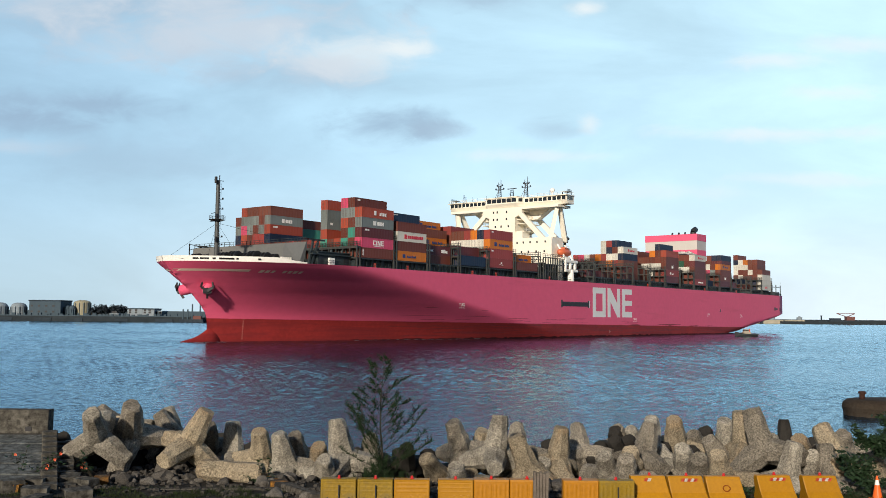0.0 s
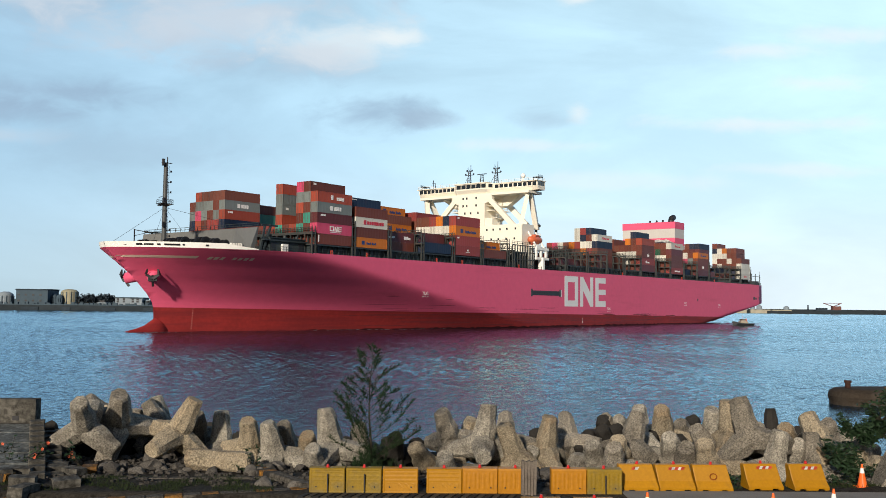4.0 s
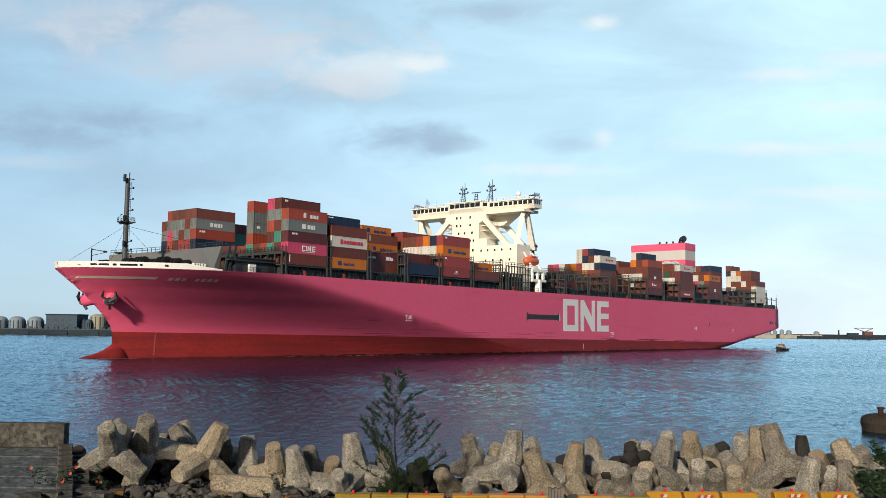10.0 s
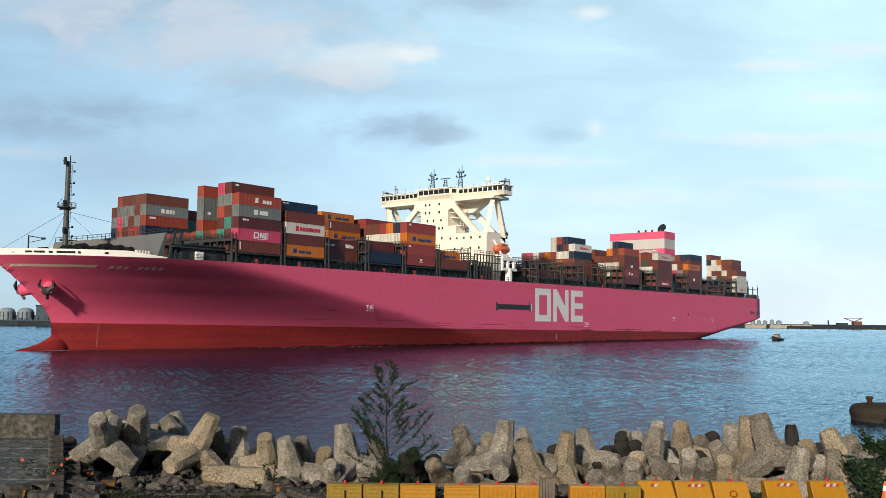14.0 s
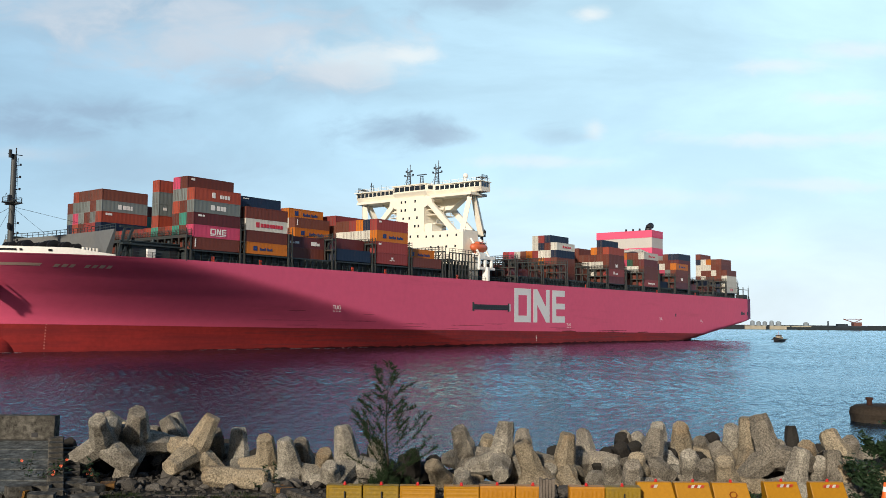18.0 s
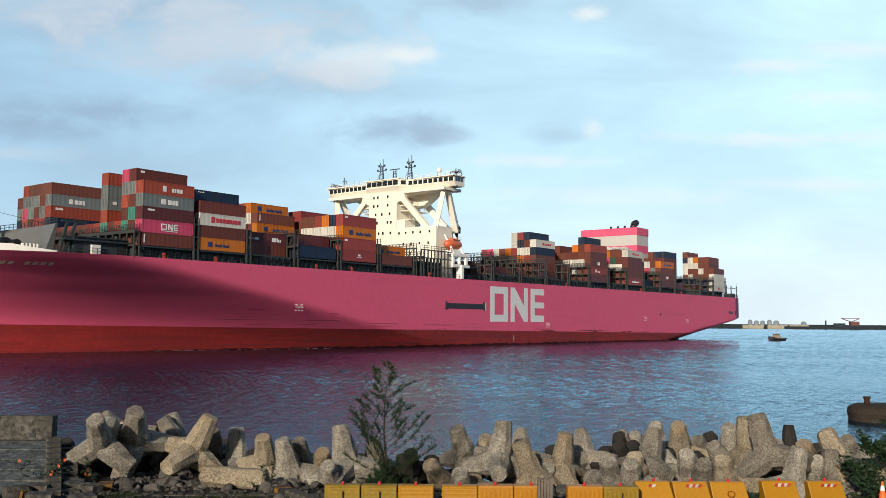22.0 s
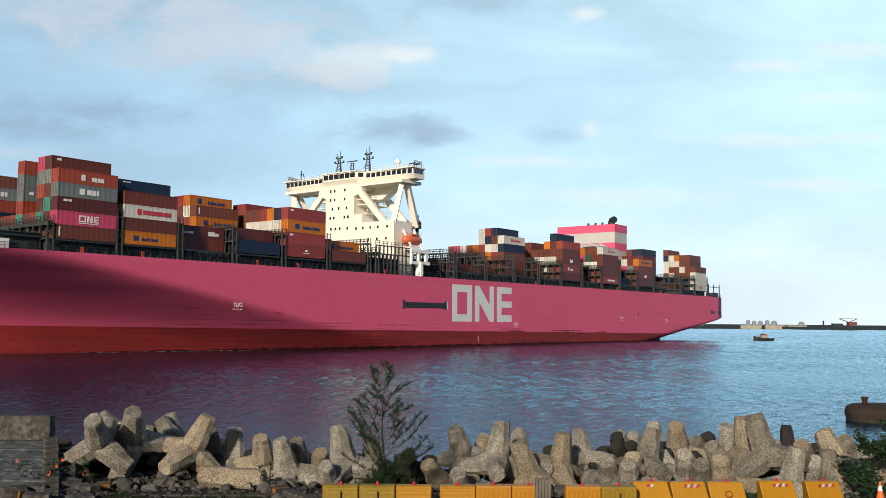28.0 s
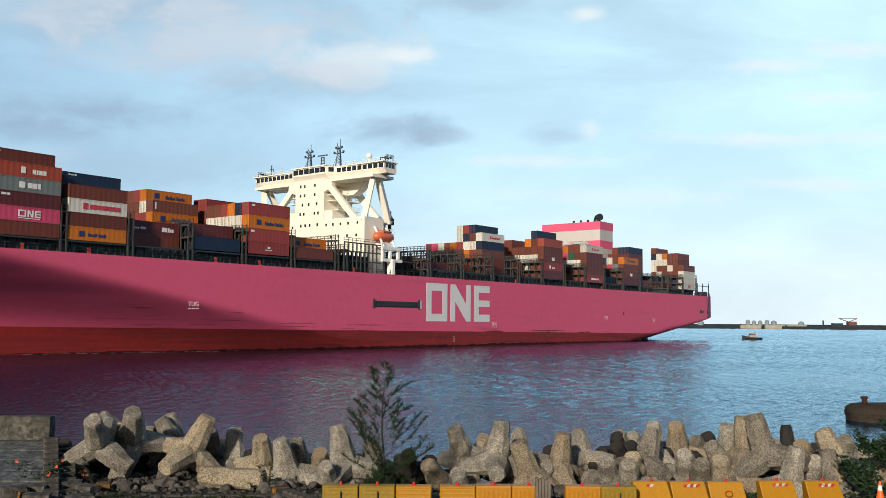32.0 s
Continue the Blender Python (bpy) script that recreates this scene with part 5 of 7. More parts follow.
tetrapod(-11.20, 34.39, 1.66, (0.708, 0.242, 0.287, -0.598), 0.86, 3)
tetrapod(-8.28, 31.05, 2.52, (-0.593, 0.155, -0.179, 0.769), 0.93, 2)
tetrapod(-9.70, 34.52, 2.21, (-0.021, -0.276, -0.040, 0.960), 0.86, 0)
tetrapod(-9.87, 35.01, 2.18, (0.315, -0.537, -0.609, -0.491), 0.86, 1)
tetrapod(-8.09, 32.91, 2.11, (-0.740, -0.218, -0.274, 0.575), 0.86, 0)
tetrapod(-7.14, 32.59, 1.87, (-0.673, 0.006, 0.017, 0.740), 0.87, 1)
tetrapod(-5.93, 31.63, 1.98, (0.210, 0.063, -0.265, 0.939), 0.86, 2)
tetrapod(-5.01, 31.08, 1.82, (0.205, -0.730, -0.059, -0.650), 0.87, 1)
tetrapod(-4.82, 32.44, 1.77, (0.199, 0.053, -0.293, 0.934), 0.88, 0)
tetrapod(-3.96, 32.00, 1.58, (-0.668, -0.244, -0.244, 0.660), 0.86, 2)
tetrapod(-3.59, 30.48, 1.46, (0.463, -0.665, 0.010, -0.587), 0.89, 1)
tetrapod(-3.09, 31.00, 2.11, (-0.025, 0.760, 0.043, 0.648), 0.94, 1)
tetrapod(-2.23, 32.38, 1.65, (0.051, 0.021, 0.209, -0.976), 0.86, 0)
tetrapod(-1.07, 33.43, 1.42, (-0.201, -0.109, 0.356, -0.906), 0.86, 3)
tetrapod(0.94, 33.21, 2.08, (0.376, -0.037, -0.253, 0.891), 0.89, 0)
tetrapod(0.21, 31.42, 1.38, (0.419, -0.187, -0.640, -0.616), 0.87, 2)
tetrapod(0.81, 30.88, 1.21, (-0.906, -0.367, 0.126, -0.168), 0.86, 1)
tetrapod(1.62, 34.41, 1.60, (0.510, 0.405, -0.757, 0.053), 0.86, 2)
tetrapod(2.03, 31.24, 2.29, (-0.272, -0.049, -0.056, -0.959), 0.90, 1)
tetrapod(3.01, 33.41, 1.97, (-0.396, -0.701, 0.005, -0.593), 0.86, 0)
tetrapod(3.17, 31.16, 1.74, (0.184, 0.606, -0.489, 0.599), 0.89, 2)
tetrapod(3.74, 32.35, 1.15, (-0.898, -0.366, 0.111, -0.219), 0.86, 1)
tetrapod(4.71, 36.01, 1.17, (0.449, 0.308, 0.169, -0.822), 0.86, 3)
tetrapod(4.40, 34.49, 0.97, (0.531, 0.313, 0.214, -0.758), 0.86, 0)
tetrapod(4.24, 31.98, 1.91, (0.925, 0.077, 0.029, 0.372), 0.86, 2)
tetrapod(5.30, 33.58, 1.97, (0.911, -0.331, -0.092, -0.228), 0.86, 0)
tetrapod(7.49, 37.46, 1.46, (-0.292, 0.676, -0.124, 0.665), 0.94, 3)
tetrapod(7.01, 37.17, 0.95, (-0.205, -0.453, 0.860, -0.112), 0.90, 3)
tetrapod(7.32, 35.89, 1.36, (-0.418, -0.324, -0.165, 0.833), 0.86, 3)
tetrapod(5.81, 30.88, 1.54, (-0.409, -0.027, 0.364, -0.836), 0.86, 1)
tetrapod(6.23, 30.01, 1.56, (-0.198, -0.604, 0.755, -0.158), 0.88, 0)
tetrapod(7.71, 37.47, 1.55, (0.228, -0.659, 0.195, -0.689), 0.91, 0)
tetrapod(8.15, 37.00, 1.56, (0.250, 0.455, -0.840, 0.159), 0.86, 1)
tetrapod(8.01, 36.11, 1.35, (-0.327, -0.332, -0.127, 0.876), 0.86, 3)
tetrapod(7.64, 32.94, 2.27, (-0.670, -0.321, 0.494, -0.451), 0.90, 1)
tetrapod(7.10, 31.35, 2.17, (-0.471, -0.680, 0.326, -0.457), 0.86, 0)
tetrapod(6.62, 30.96, 1.71, (-0.188, -0.589, 0.773, -0.142), 0.86, 2)
tetrapod(8.95, 34.25, 2.10, (-0.963, -0.256, 0.088, 0.014), 0.93, 2)
tetrapod(10.18, 34.96, 1.71, (-0.355, -0.330, -0.134, 0.864), 0.86, 0)
tetrapod(11.32, 37.92, 1.46, (0.462, -0.173, -0.655, -0.573), 0.94, 3)
tetrapod(8.62, 31.61, 1.63, (0.196, 0.535, -0.811, 0.132), 0.95, 1)
tetrapod(8.83, 30.90, 1.44, (-0.354, -0.049, 0.383, -0.852), 0.97, 0)
tetrapod(9.32, 30.02, 1.63, (0.239, 0.513, -0.814, 0.131), 0.91, 2)
tetrapod(10.30, 32.83, 1.78, (-0.102, 0.596, -0.327, 0.727), 0.88, 0)
tetrapod(10.61, 33.62, 2.13, (-0.926, -0.197, 0.002, 0.322), 0.87, 1)
tetrapod(11.05, 30.97, 2.52, (-0.475, -0.018, 0.869, -0.138), 1.00, 0)
tetrapod(10.93, 32.60, 2.37, (-0.483, -0.373, 0.734, -0.297), 0.91, 2)
tetrapod(12.42, 33.99, 1.73, (0.315, -0.677, 0.107, -0.657), 0.88, 1)
tetrapod(17.14, 45.00, 0.79, (-0.552, -0.222, 0.769, -0.234), 0.86, 3)
tetrapod(14.01, 34.98, 1.44, (-0.933, -0.310, 0.184, 0.009), 1.00, 2)
tetrapod(14.77, 36.06, 1.30, (-0.423, -0.019, 0.357, -0.832), 0.90, 3)
tetrapod(12.41, 31.30, 1.72, (-0.474, -0.311, -0.185, 0.802), 0.86, 0)
tetrapod(12.69, 30.88, 1.54, (0.473, -0.148, -0.655, -0.570), 0.98, 1)
tetrapod(13.53, 30.86, 2.10, (0.518, 0.217, -0.650, 0.511), 1.01, 2)
tetrapod(14.73, 33.14, 2.02, (-0.931, -0.321, 0.167, -0.047), 0.86, 0)
tetrapod(15.74, 34.03, 1.55, (-0.495, 0.139, 0.668, 0.539), 0.93, 1)
tetrapod(14.72, 30.54, 1.66, (-0.523, 0.033, 0.383, -0.761), 0.86, 2)
# dark fillers added behind the pile; their colour stands for shade in gaps
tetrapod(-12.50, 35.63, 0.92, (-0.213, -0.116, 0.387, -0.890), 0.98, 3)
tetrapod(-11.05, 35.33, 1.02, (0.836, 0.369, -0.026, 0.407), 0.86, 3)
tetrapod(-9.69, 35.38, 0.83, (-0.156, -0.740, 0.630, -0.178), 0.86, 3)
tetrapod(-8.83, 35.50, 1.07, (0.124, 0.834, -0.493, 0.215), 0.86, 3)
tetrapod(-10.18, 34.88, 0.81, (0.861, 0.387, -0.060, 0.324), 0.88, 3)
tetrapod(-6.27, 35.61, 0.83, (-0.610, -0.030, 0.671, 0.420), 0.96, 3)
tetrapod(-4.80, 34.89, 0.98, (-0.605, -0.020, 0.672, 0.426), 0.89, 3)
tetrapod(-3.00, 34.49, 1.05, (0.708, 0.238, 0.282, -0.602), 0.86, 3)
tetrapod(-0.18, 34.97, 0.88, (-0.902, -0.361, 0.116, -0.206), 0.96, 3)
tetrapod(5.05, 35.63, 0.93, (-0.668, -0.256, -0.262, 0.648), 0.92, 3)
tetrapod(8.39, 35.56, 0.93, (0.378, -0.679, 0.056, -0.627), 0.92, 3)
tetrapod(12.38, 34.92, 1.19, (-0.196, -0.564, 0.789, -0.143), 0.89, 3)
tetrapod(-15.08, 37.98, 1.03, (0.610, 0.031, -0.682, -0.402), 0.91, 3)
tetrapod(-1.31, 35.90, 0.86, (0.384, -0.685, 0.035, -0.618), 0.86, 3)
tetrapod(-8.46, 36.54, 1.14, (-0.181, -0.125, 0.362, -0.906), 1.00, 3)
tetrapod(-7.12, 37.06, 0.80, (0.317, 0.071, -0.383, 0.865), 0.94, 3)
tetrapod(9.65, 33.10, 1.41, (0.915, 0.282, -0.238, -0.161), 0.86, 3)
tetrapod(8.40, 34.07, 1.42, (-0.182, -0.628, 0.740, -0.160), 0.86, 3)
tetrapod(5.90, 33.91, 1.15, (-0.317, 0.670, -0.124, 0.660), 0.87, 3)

tetrapod(11.45, 30.00, 1.72, (0.924, 0.080, 0.060, 0.370), 0.88, 1)
tetrapod(12.70, 29.80, 1.66, (0.780, -0.090, 0.110, 0.610), 0.86, 0)

# a broken tetrapod leg lying in front
bm = bmesh.new()
rings = []
for d, r in ((-1.05, 0.24), (-0.98, 0.33), (0.2, 0.37), (1.0, 0.40), (1.08, 0.30)):
    rings.append([bm.verts.new((d, r * math.cos(k * math.pi / 4 + 0.4), r * math.sin(k * math.pi / 4 + 0.4))) for k in range(8)])
join_rings(bm, rings)
tagged(part("broken_tetrapod", rough_up(bm, 0.035, 2.4, 91, 2), TAN), "broken tan concrete tetrapod leg lying on the rubble", "tetrapod").matrix_basis = pose(-6.5, 29.4, 1.92, 0, 4, -6)

# loose rocks
def rock_mesh(seed):
    bm = bmesh.new()
    bmesh.ops.create_icosphere(bm, subdivisions=2, radius=1.0)
    for v in bm.verts:
        n = v.co.normalized()
        v.co = n * (0.85 + 0.45 * noise.noise(n * 1.3 + Vector((seed * 5, 0, 0))))
        v.co.z *= 0.68
    for i in range(7):
        r = random.Random(seed * 31 + i)
        n = Vector((r.uniform(-1, 1), r.uniform(-1, 1), r.uniform(-0.4, 1))).normalized()
        d = 0.62 + 0.2 * r.random()
        for v in bm.verts:
            k = v.co.dot(n) - d
            if k > 0:
                v.co -= n * k
    return bm


ROCKS = [mesh_of("rock", rock_mesh(i), ROCK) for i in range(6)]
rng = random.Random(11)


def rock(x, y, r, label="rough grey rock in the rubble at the foot of the breakwater"):
    ob = tagged(new("rock", ROCKS[rng.randrange(6)]), label, "rock", group="rubble rocks")
    ob.matrix_basis = Matrix.Translation((x, y, ground_z(x, y) + r * 0.22)) @ Euler((rng.uniform(-.3, .3), rng.uniform(-.3, .3), rng.uniform(0, 6))).to_matrix().to_4x4() @ Matrix.Diagonal((r * rng.uniform(.8, 1.3), r * rng.uniform(.7, 1.1), r * rng.uniform(.8, 1.1), 1))


for i in range(170):
    x = rng.uniform(-13.2, -4.0) if i < 120 else rng.uniform(-4.0, 5.6)
    y = rng.uniform(27.4, 32.8) if i < 120 else rng.uniform(27.2, 30.5)
    if x < -4 and y < 28.4 - 0.12 * (x + 4):
        y += 1.6
    rock(x, y, rng.choice((0.12, 0.15, 0.18, 0.22, 0.27, 0.34)) * rng.uniform(0.8, 1.1))
for x, y, r in ((-1.4, 29.6, 0.42), (-0.5, 29.4, 0.36), (0.7, 29.9, 0.4), (3.9, 29.0, 0.5), (3.3, 28.6, 0.45), (4.6, 28.4, 0.35), (14.2, 28.6, 0.55), (15.0, 27.2, 0.4), (-4.6, 26.7, 0.27), (-3.7, 26.6, 0.3)):
    rock(x, y, r)
bm = bmesh.new()
src = [rock_mesh(i) for i in range(3)]
verts, faces = [], []
for i in range(2600):
    x = rng.uniform(-14, 15)
    y = rng.uniform(26.6, 34.5)
    if x > 5 and y < 28:
        continue
    b = src[i % 3]
    r = rng.uniform(0.03, 0.10)
    m = Matrix.Translation((x, y, ground_z(x, y) + r * 0.2)) @ Euler((0, 0, rng.uniform(0, 6))).to_matrix().to_4x4() @ Matrix.Scale(r, 4)
    if i % 3 == 0 or r < 0.2:
        c = [m @ Vector(p) for p in ((-1, -.8, 0), (1, -.9, 0), (.9, .8, 0), (-.8, 1, 0), (-.5, -.5, .8), (.6, -.4, .7), (.4, .6, .75), (-.6, .4, .9))]
        o = len(verts)
        verts += [tuple(p) for p in c]
        faces += [(o + a, o + b2, o + c2, o + d2) for a, b2, c2, d2 in ((4, 5, 6, 7), (0, 1, 5, 4), (1, 2, 6, 5), (2, 3, 7, 6), (3, 0, 4, 7))]
for b in src:
    b.free()
bm.free()
me = bpy.data.meshes.new("rubble")
me.from_pydata(verts, [], faces)
me.materials.append(ROCK)
tagged(new("rubble", me), "small grey stones and broken concrete on the ground", "rubble", kind="stuff")

# ---- wall and steps at the water's edge ----
WALLC = mat("old_wall_concrete", (0.085, 0.080, 0.068), 0.9, vary=0.4, grain=0.8, bump=0.02, fine=7, dirt=(0.035, 0.033, 0.028), dirt_amount=0.7, grit=5.0, stretch=(1.5, 1.5, 0.5))
PATCHED = mat("pale_patched_concrete", (0.075, 0.082, 0.080), 0.85, vary=0.4, grain=0.7, bump=0.012, dirt=(0.15, 0.155, 0.145), dirt_amount=0.55, grit=4.0)
wall = tagged(part("sea_wall", boxed(-40, -13.85, 32.6, 33.5, -1.0, 2.62), WALLC), "stained grey concrete sea wall with a parapet", "wall", kind="structure")
part("parapet", boxed(-40, -13.82, 32.95, 33.4, 2.60, 3.45), WALLC, wall)
# flat black box in place of the hole's shaded inside
part("drain_hole", boxed(-14.62, -14.40, 32.93, 33.0, 2.70, 2.86), BLACK, wall)


def wall_edge(y):
    return -0.425 * y


def ramp_strip(bm, y0, y1, z0, z1):
    vs = []
    for y, z in ((y0, z0), (y1, z1)):
        vs.append([bm.verts.new(c) for c in ((-24, y, 0.8), (wall_edge(y), y, 0.8), (wall_edge(y), y, z), (-24, y, z))])
    join_rings(bm, vs)


for k in range(5):
    y0 = 27.3 + k * 1.06
    part("ramp_slab", build(ramp_strip, y0, y0 + 1.05, 1.84 + k * 0.16, 1.96 + k * 0.165), PATCHED, wall)
for k in range(10):
    y1 = 32.6 - k * 0.56
    z1 = 2.78 - k * 0.095
    bm = boxed(-0.24, 0.24, -0.54, 0, 0.8 - z1, 0)
    bmesh.ops.bevel(bm, geom=bm.edges[:], offset=0.03, segments=1, affect="EDGES")
    ob = part("step_block", rough_up(bm, 0.03, 2.0, k, 1), WALLC, wall)
    ob.matrix_basis = pose(wall_edge(y1) + 0.26, y1, z1, 0, 0, 23)
    bm = boxed(-0.25, 0.25, -0.5, 0, -1.2, 0)
    ob = part("edge_stone", rough_up(bm, 0.045, 2.2, k + 20, 1), WALLC, wall)
    ob.matrix_basis = pose(wall_edge(y1) + 0.78, y1, z1 - 0.36 + 0.02 * k, 0, 0, 23)
for i, (x, y, w, d, h) in enumerate(((-11.9, 27.6, 0.9, 0.6, 0.42), (-11.2, 28.5, 0.8, 0.9, 0.35), (-12.3, 27.0, 0.8, 0.6, 0.5), (-10.55, 28.1, 0.55, 0.9, 0.3), (-10.9, 25.4, 1.0, 0.6, 0.3), (-11.3, 26.3, 0.6, 0.9, 0.4), (-10.1, 26.3, 0.7, 0.9, 0.3))):
    bm = boxed(-w * 0.38, w * 0.38, -d * 0.38, d * 0.38, -0.25, h * 0.7)
    ob = part("concrete_block", rough_up(bm, 0.05, 2.0, i + 40, 1), WALLC)
    tagged(ob, "broken grey concrete block on the ground", "block", group="broken blocks")
    ob.matrix_basis = pose(x, y, 1.72, 0, 0, 20 * i)

# ---- kerbs with worn paint ----
KERB = mat("kerb_concrete", (0.075, 0.068, 0.057), 0.95, vary=0.35, grain=2.0, bump=0.01, grit=14.0)
KBLACK = mat("kerb_black_paint", (0.025, 0.025, 0.025), 0.8, vary=0.3, grain=3, dirt=(0.15, 0.14, 0.12), dirt_amount=0.3)
KYELLOW = mat("kerb_worn_yellow_paint", (0.26, 0.115, 0.015), 0.8, vary=0.4, grain=3, dirt=(0.055, 0.05, 0.042), dirt_amount=0.95, grit=9.0)


def kerb_line(x0, y0, x1, y1, n, mats, z, h, w, label, slant=0.0):
    root = tagged(new("kerb"), label, "kerb", kind="structure")
    root.location = (x0, y0, z)
    root.rotation_euler = (0, 0, math.atan2(y1 - y0, x1 - x0))
    l = math.hypot(x1 - x0, y1 - y0) / n
    meshes = {}
    for k in range(n):
        m = mats[k % len(mats)]
        if m not in meshes:
            bm = boxed(0.008, l - 0.008, -w / 2, w / 2, -0.2, h)
            for v in bm.verts:
                v.co.x += slant * v.co.y
            bmesh.ops.bevel(bm, geom=bm.edges[:], offset=0.02, segments=2, affect="EDGES")
            meshes[m] = mesh_of("kerb_stone", bm, m)
        ob = new("kerb_stone", meshes[m])
        ob.parent = root
        ob.location = (k * l, 0, 0)


KPALE = mat("kerb_pale_paint", (0.055, 0.05, 0.042), 0.9, vary=0.35, grain=3, dirt=(0.06, 0.055, 0.048), dirt_amount=0.5)
kerb_line(-3.35, 25.3, 3.8, 25.3, 34, (KBLACK, KPALE), 1.55, 0.19, 0.5, "low kerb painted in black stripes under the barriers", 0.35)
kerb_line(-6.1, 29.9, -4.5, 28.0, 10, (KYELLOW, KBLACK), 1.60, 0.26, 0.42, "curved kerb with worn yellow and black stripes", 0.5)
kerb_line(-4.5, 28.0, -3.3, 26.3, 6, (KERB,), 1.66, 0.2, 0.36, "worn grey kerb", 0.0)
kerb_line(-11.2, 23.9, -3.3, 26.3, 17, (KERB, KYELLOW, KERB, KERB, KYELLOW), 1.56, 0.17, 0.35, "low kerb with worn yellow patches", 0.0)
kerb_line(-9.4, 27.6, -4.6, 28.0, 8, (KERB,), 1.64, 0.08, 0.22, "sunken grey kerb edge in the dirt", 0.0)
for x, y, turn in ((-10.35, 28.75, 15), (-12.0, 27.0, 80), (-11.0, 25.0, 60)):
    root = tagged(new("kerb_piece"), "loose kerb block with yellow and black stripes", "kerb block")
    for k in range(6):
        bm = boxed(-0.35, 0.35, k * 0.13, k * 0.13 + 0.12, 0, 0.34 - 0.02 * k)
        part("painted_stripe", bm, KYELLOW if k % 2 == 0 else KBLACK, root)
    root.matrix_basis = pose(x, y, ground_z(x, y), 12, 0, turn) @ Matrix.Scale(0.62, 4)

# ---- road barriers ----
REDLAMP = mat("red_lamp_plastic", (0.45, 0.02, 0.02), 0.3, vary=0.05)
RWRED = mat("reflective_red", (0.55, 0.08, 0.04), 0.4)
RWWHITE = mat("reflective_white", (0.75, 0.73, 0.68), 0.4)
OLIVE = mat("dirty_yellow_plastic", (0.21, 0.13, 0.005), 0.6, vary=0.25, grain=2.0, dirt=(0.10, 0.09, 0.05), dirt_amount=0.5)
AMBER = mat("faded_orange_plastic", (0.35, 0.145, 0.004), 0.5, vary=0.15, grain=1.5, dirt=(0.2, 0.12, 0.05), dirt_amount=0.3)


def relief(bm, w, h, y0, bands, height_of):
    """A closed body whose front is one sheet pressed in and out."""
    front = []
    for z in bands[1]:
        front.append([bm.verts.new((x, y0(z) - height_of(x, z), z)) for x in bands[0]])
    back = [[bm.verts.new((x, -y0(z), z)) for x in (bands[0][0], bands[0][-1])] for z in (bands[1][0], bands[1][-1])]
    for r, q in zip(front, front[1:]):
        for k in range(len(r) - 1):
            bm.faces.new((r[k], r[k + 1], q[k + 1], q[k]))
    bm.faces.new((back[0][0], back[1][0], back[1][1], back[0][1]))
    bm.faces.new(front[0][::-1] + [back[0][0], back[0][1]])
    bm.faces.new(front[-1] + [back[1][1], back[1][0]])
    bm.faces.new([r[0] for r in front] + [back[1][0], back[0][0]])
    bm.faces.new([r[-1] for r in front][::-1] + [back[0][1], back[1][1]])


def steps(a, b, n):
    return [a + (b - a) * k / n for k in range(n + 1)]


def block_barrier(bm, w=0.985, h=0.66):
    """Upright plastic wall: three level ribs over a field of slanting ones."""
    def height_of(x, z):
        if abs(x) > w / 2 - 0.05 or z > h - 0.05 or z < 0.03:
            return -0.015 if abs(x) > w / 2 - 0.01 or z > h - 0.01 else 0.006
        if z > 0.26:
            return 0.002 if int((z - 0.26) / 0.055) % 2 else -0.001
        return 0.003 if int((x + z * 0.9 + 2.0) / 0.065) % 3 == 0 and 0.05 < x + 0.1 < 0.5 else -0.002

    relief(bm, w, h, lambda z: -0.20 + 0.05 * z, (steps(-w / 2, w / 2, 44), steps(0, h, 30)), height_of)


def ribbed_barrier(bm):
    w, h = 0.985, 0.68

    def height_of(x, z):
        if abs(x) > w / 2 - 0.01 or z > h - 0.01:
            return -0.02
        return 0.005 if 0.1 < z < 0.58 and int((x + 2.0) / 0.0625) % 2 else 0.0

    relief(bm, w, h, lambda z: -0.19, (steps(-w / 2, w / 2, 48), steps(0, h, 14)), height_of)


def jersey_barrier(bm):
    """Sloped profile, wide foot and narrow top, ends leaning with the mould; two notches under the foot."""
    prof = ((-0.33, 0.0), (-0.34, 0.1), (-0.21, 0.32), (-0.13, 0.8), (-0.1, 0.86), (0.1, 0.86), (0.13, 0.8), (0.2, 0.34), (0.33, 0.1), (0.33, 0.0))
    rings = []
    for x in (-0.5, -0.48, -0.36, -0.34, -0.18, -0.16, 0.16, 0.18, 0.34, 0.36, 0.48, 0.5):
        k = 0.97 if abs(x) > 0.49 else 1.0
        notch = 0.04 if 0.17 < abs(x) < 0.35 else 0.0
        rings.append([bm.verts.new((x + (0.13 if x > 0 else 0.09) * min(1.0, max(0.0, (0.66 - z) / 0.5)) ** 0.8 - (0.07 if x > 0 else 0.055), y * k, max(z * k * 0.83, notch))) for y, z in prof])
    join_rings(bm, rings)


BAR_MESH = {}


def lamp_on(parent, z):
    bm = bmesh.new()
    tube(bm, (0, 0, z - 0.01), (0, 0, z + 0.03), 0.05, 0.05, 10)
    tube(bm, (0, 0, z + 0.03), (0, 0, z + 0.085), 0.04, 0.032, 10)
    part("warning_lamp", bm, REDLAMP, parent, "small red warning lamp")


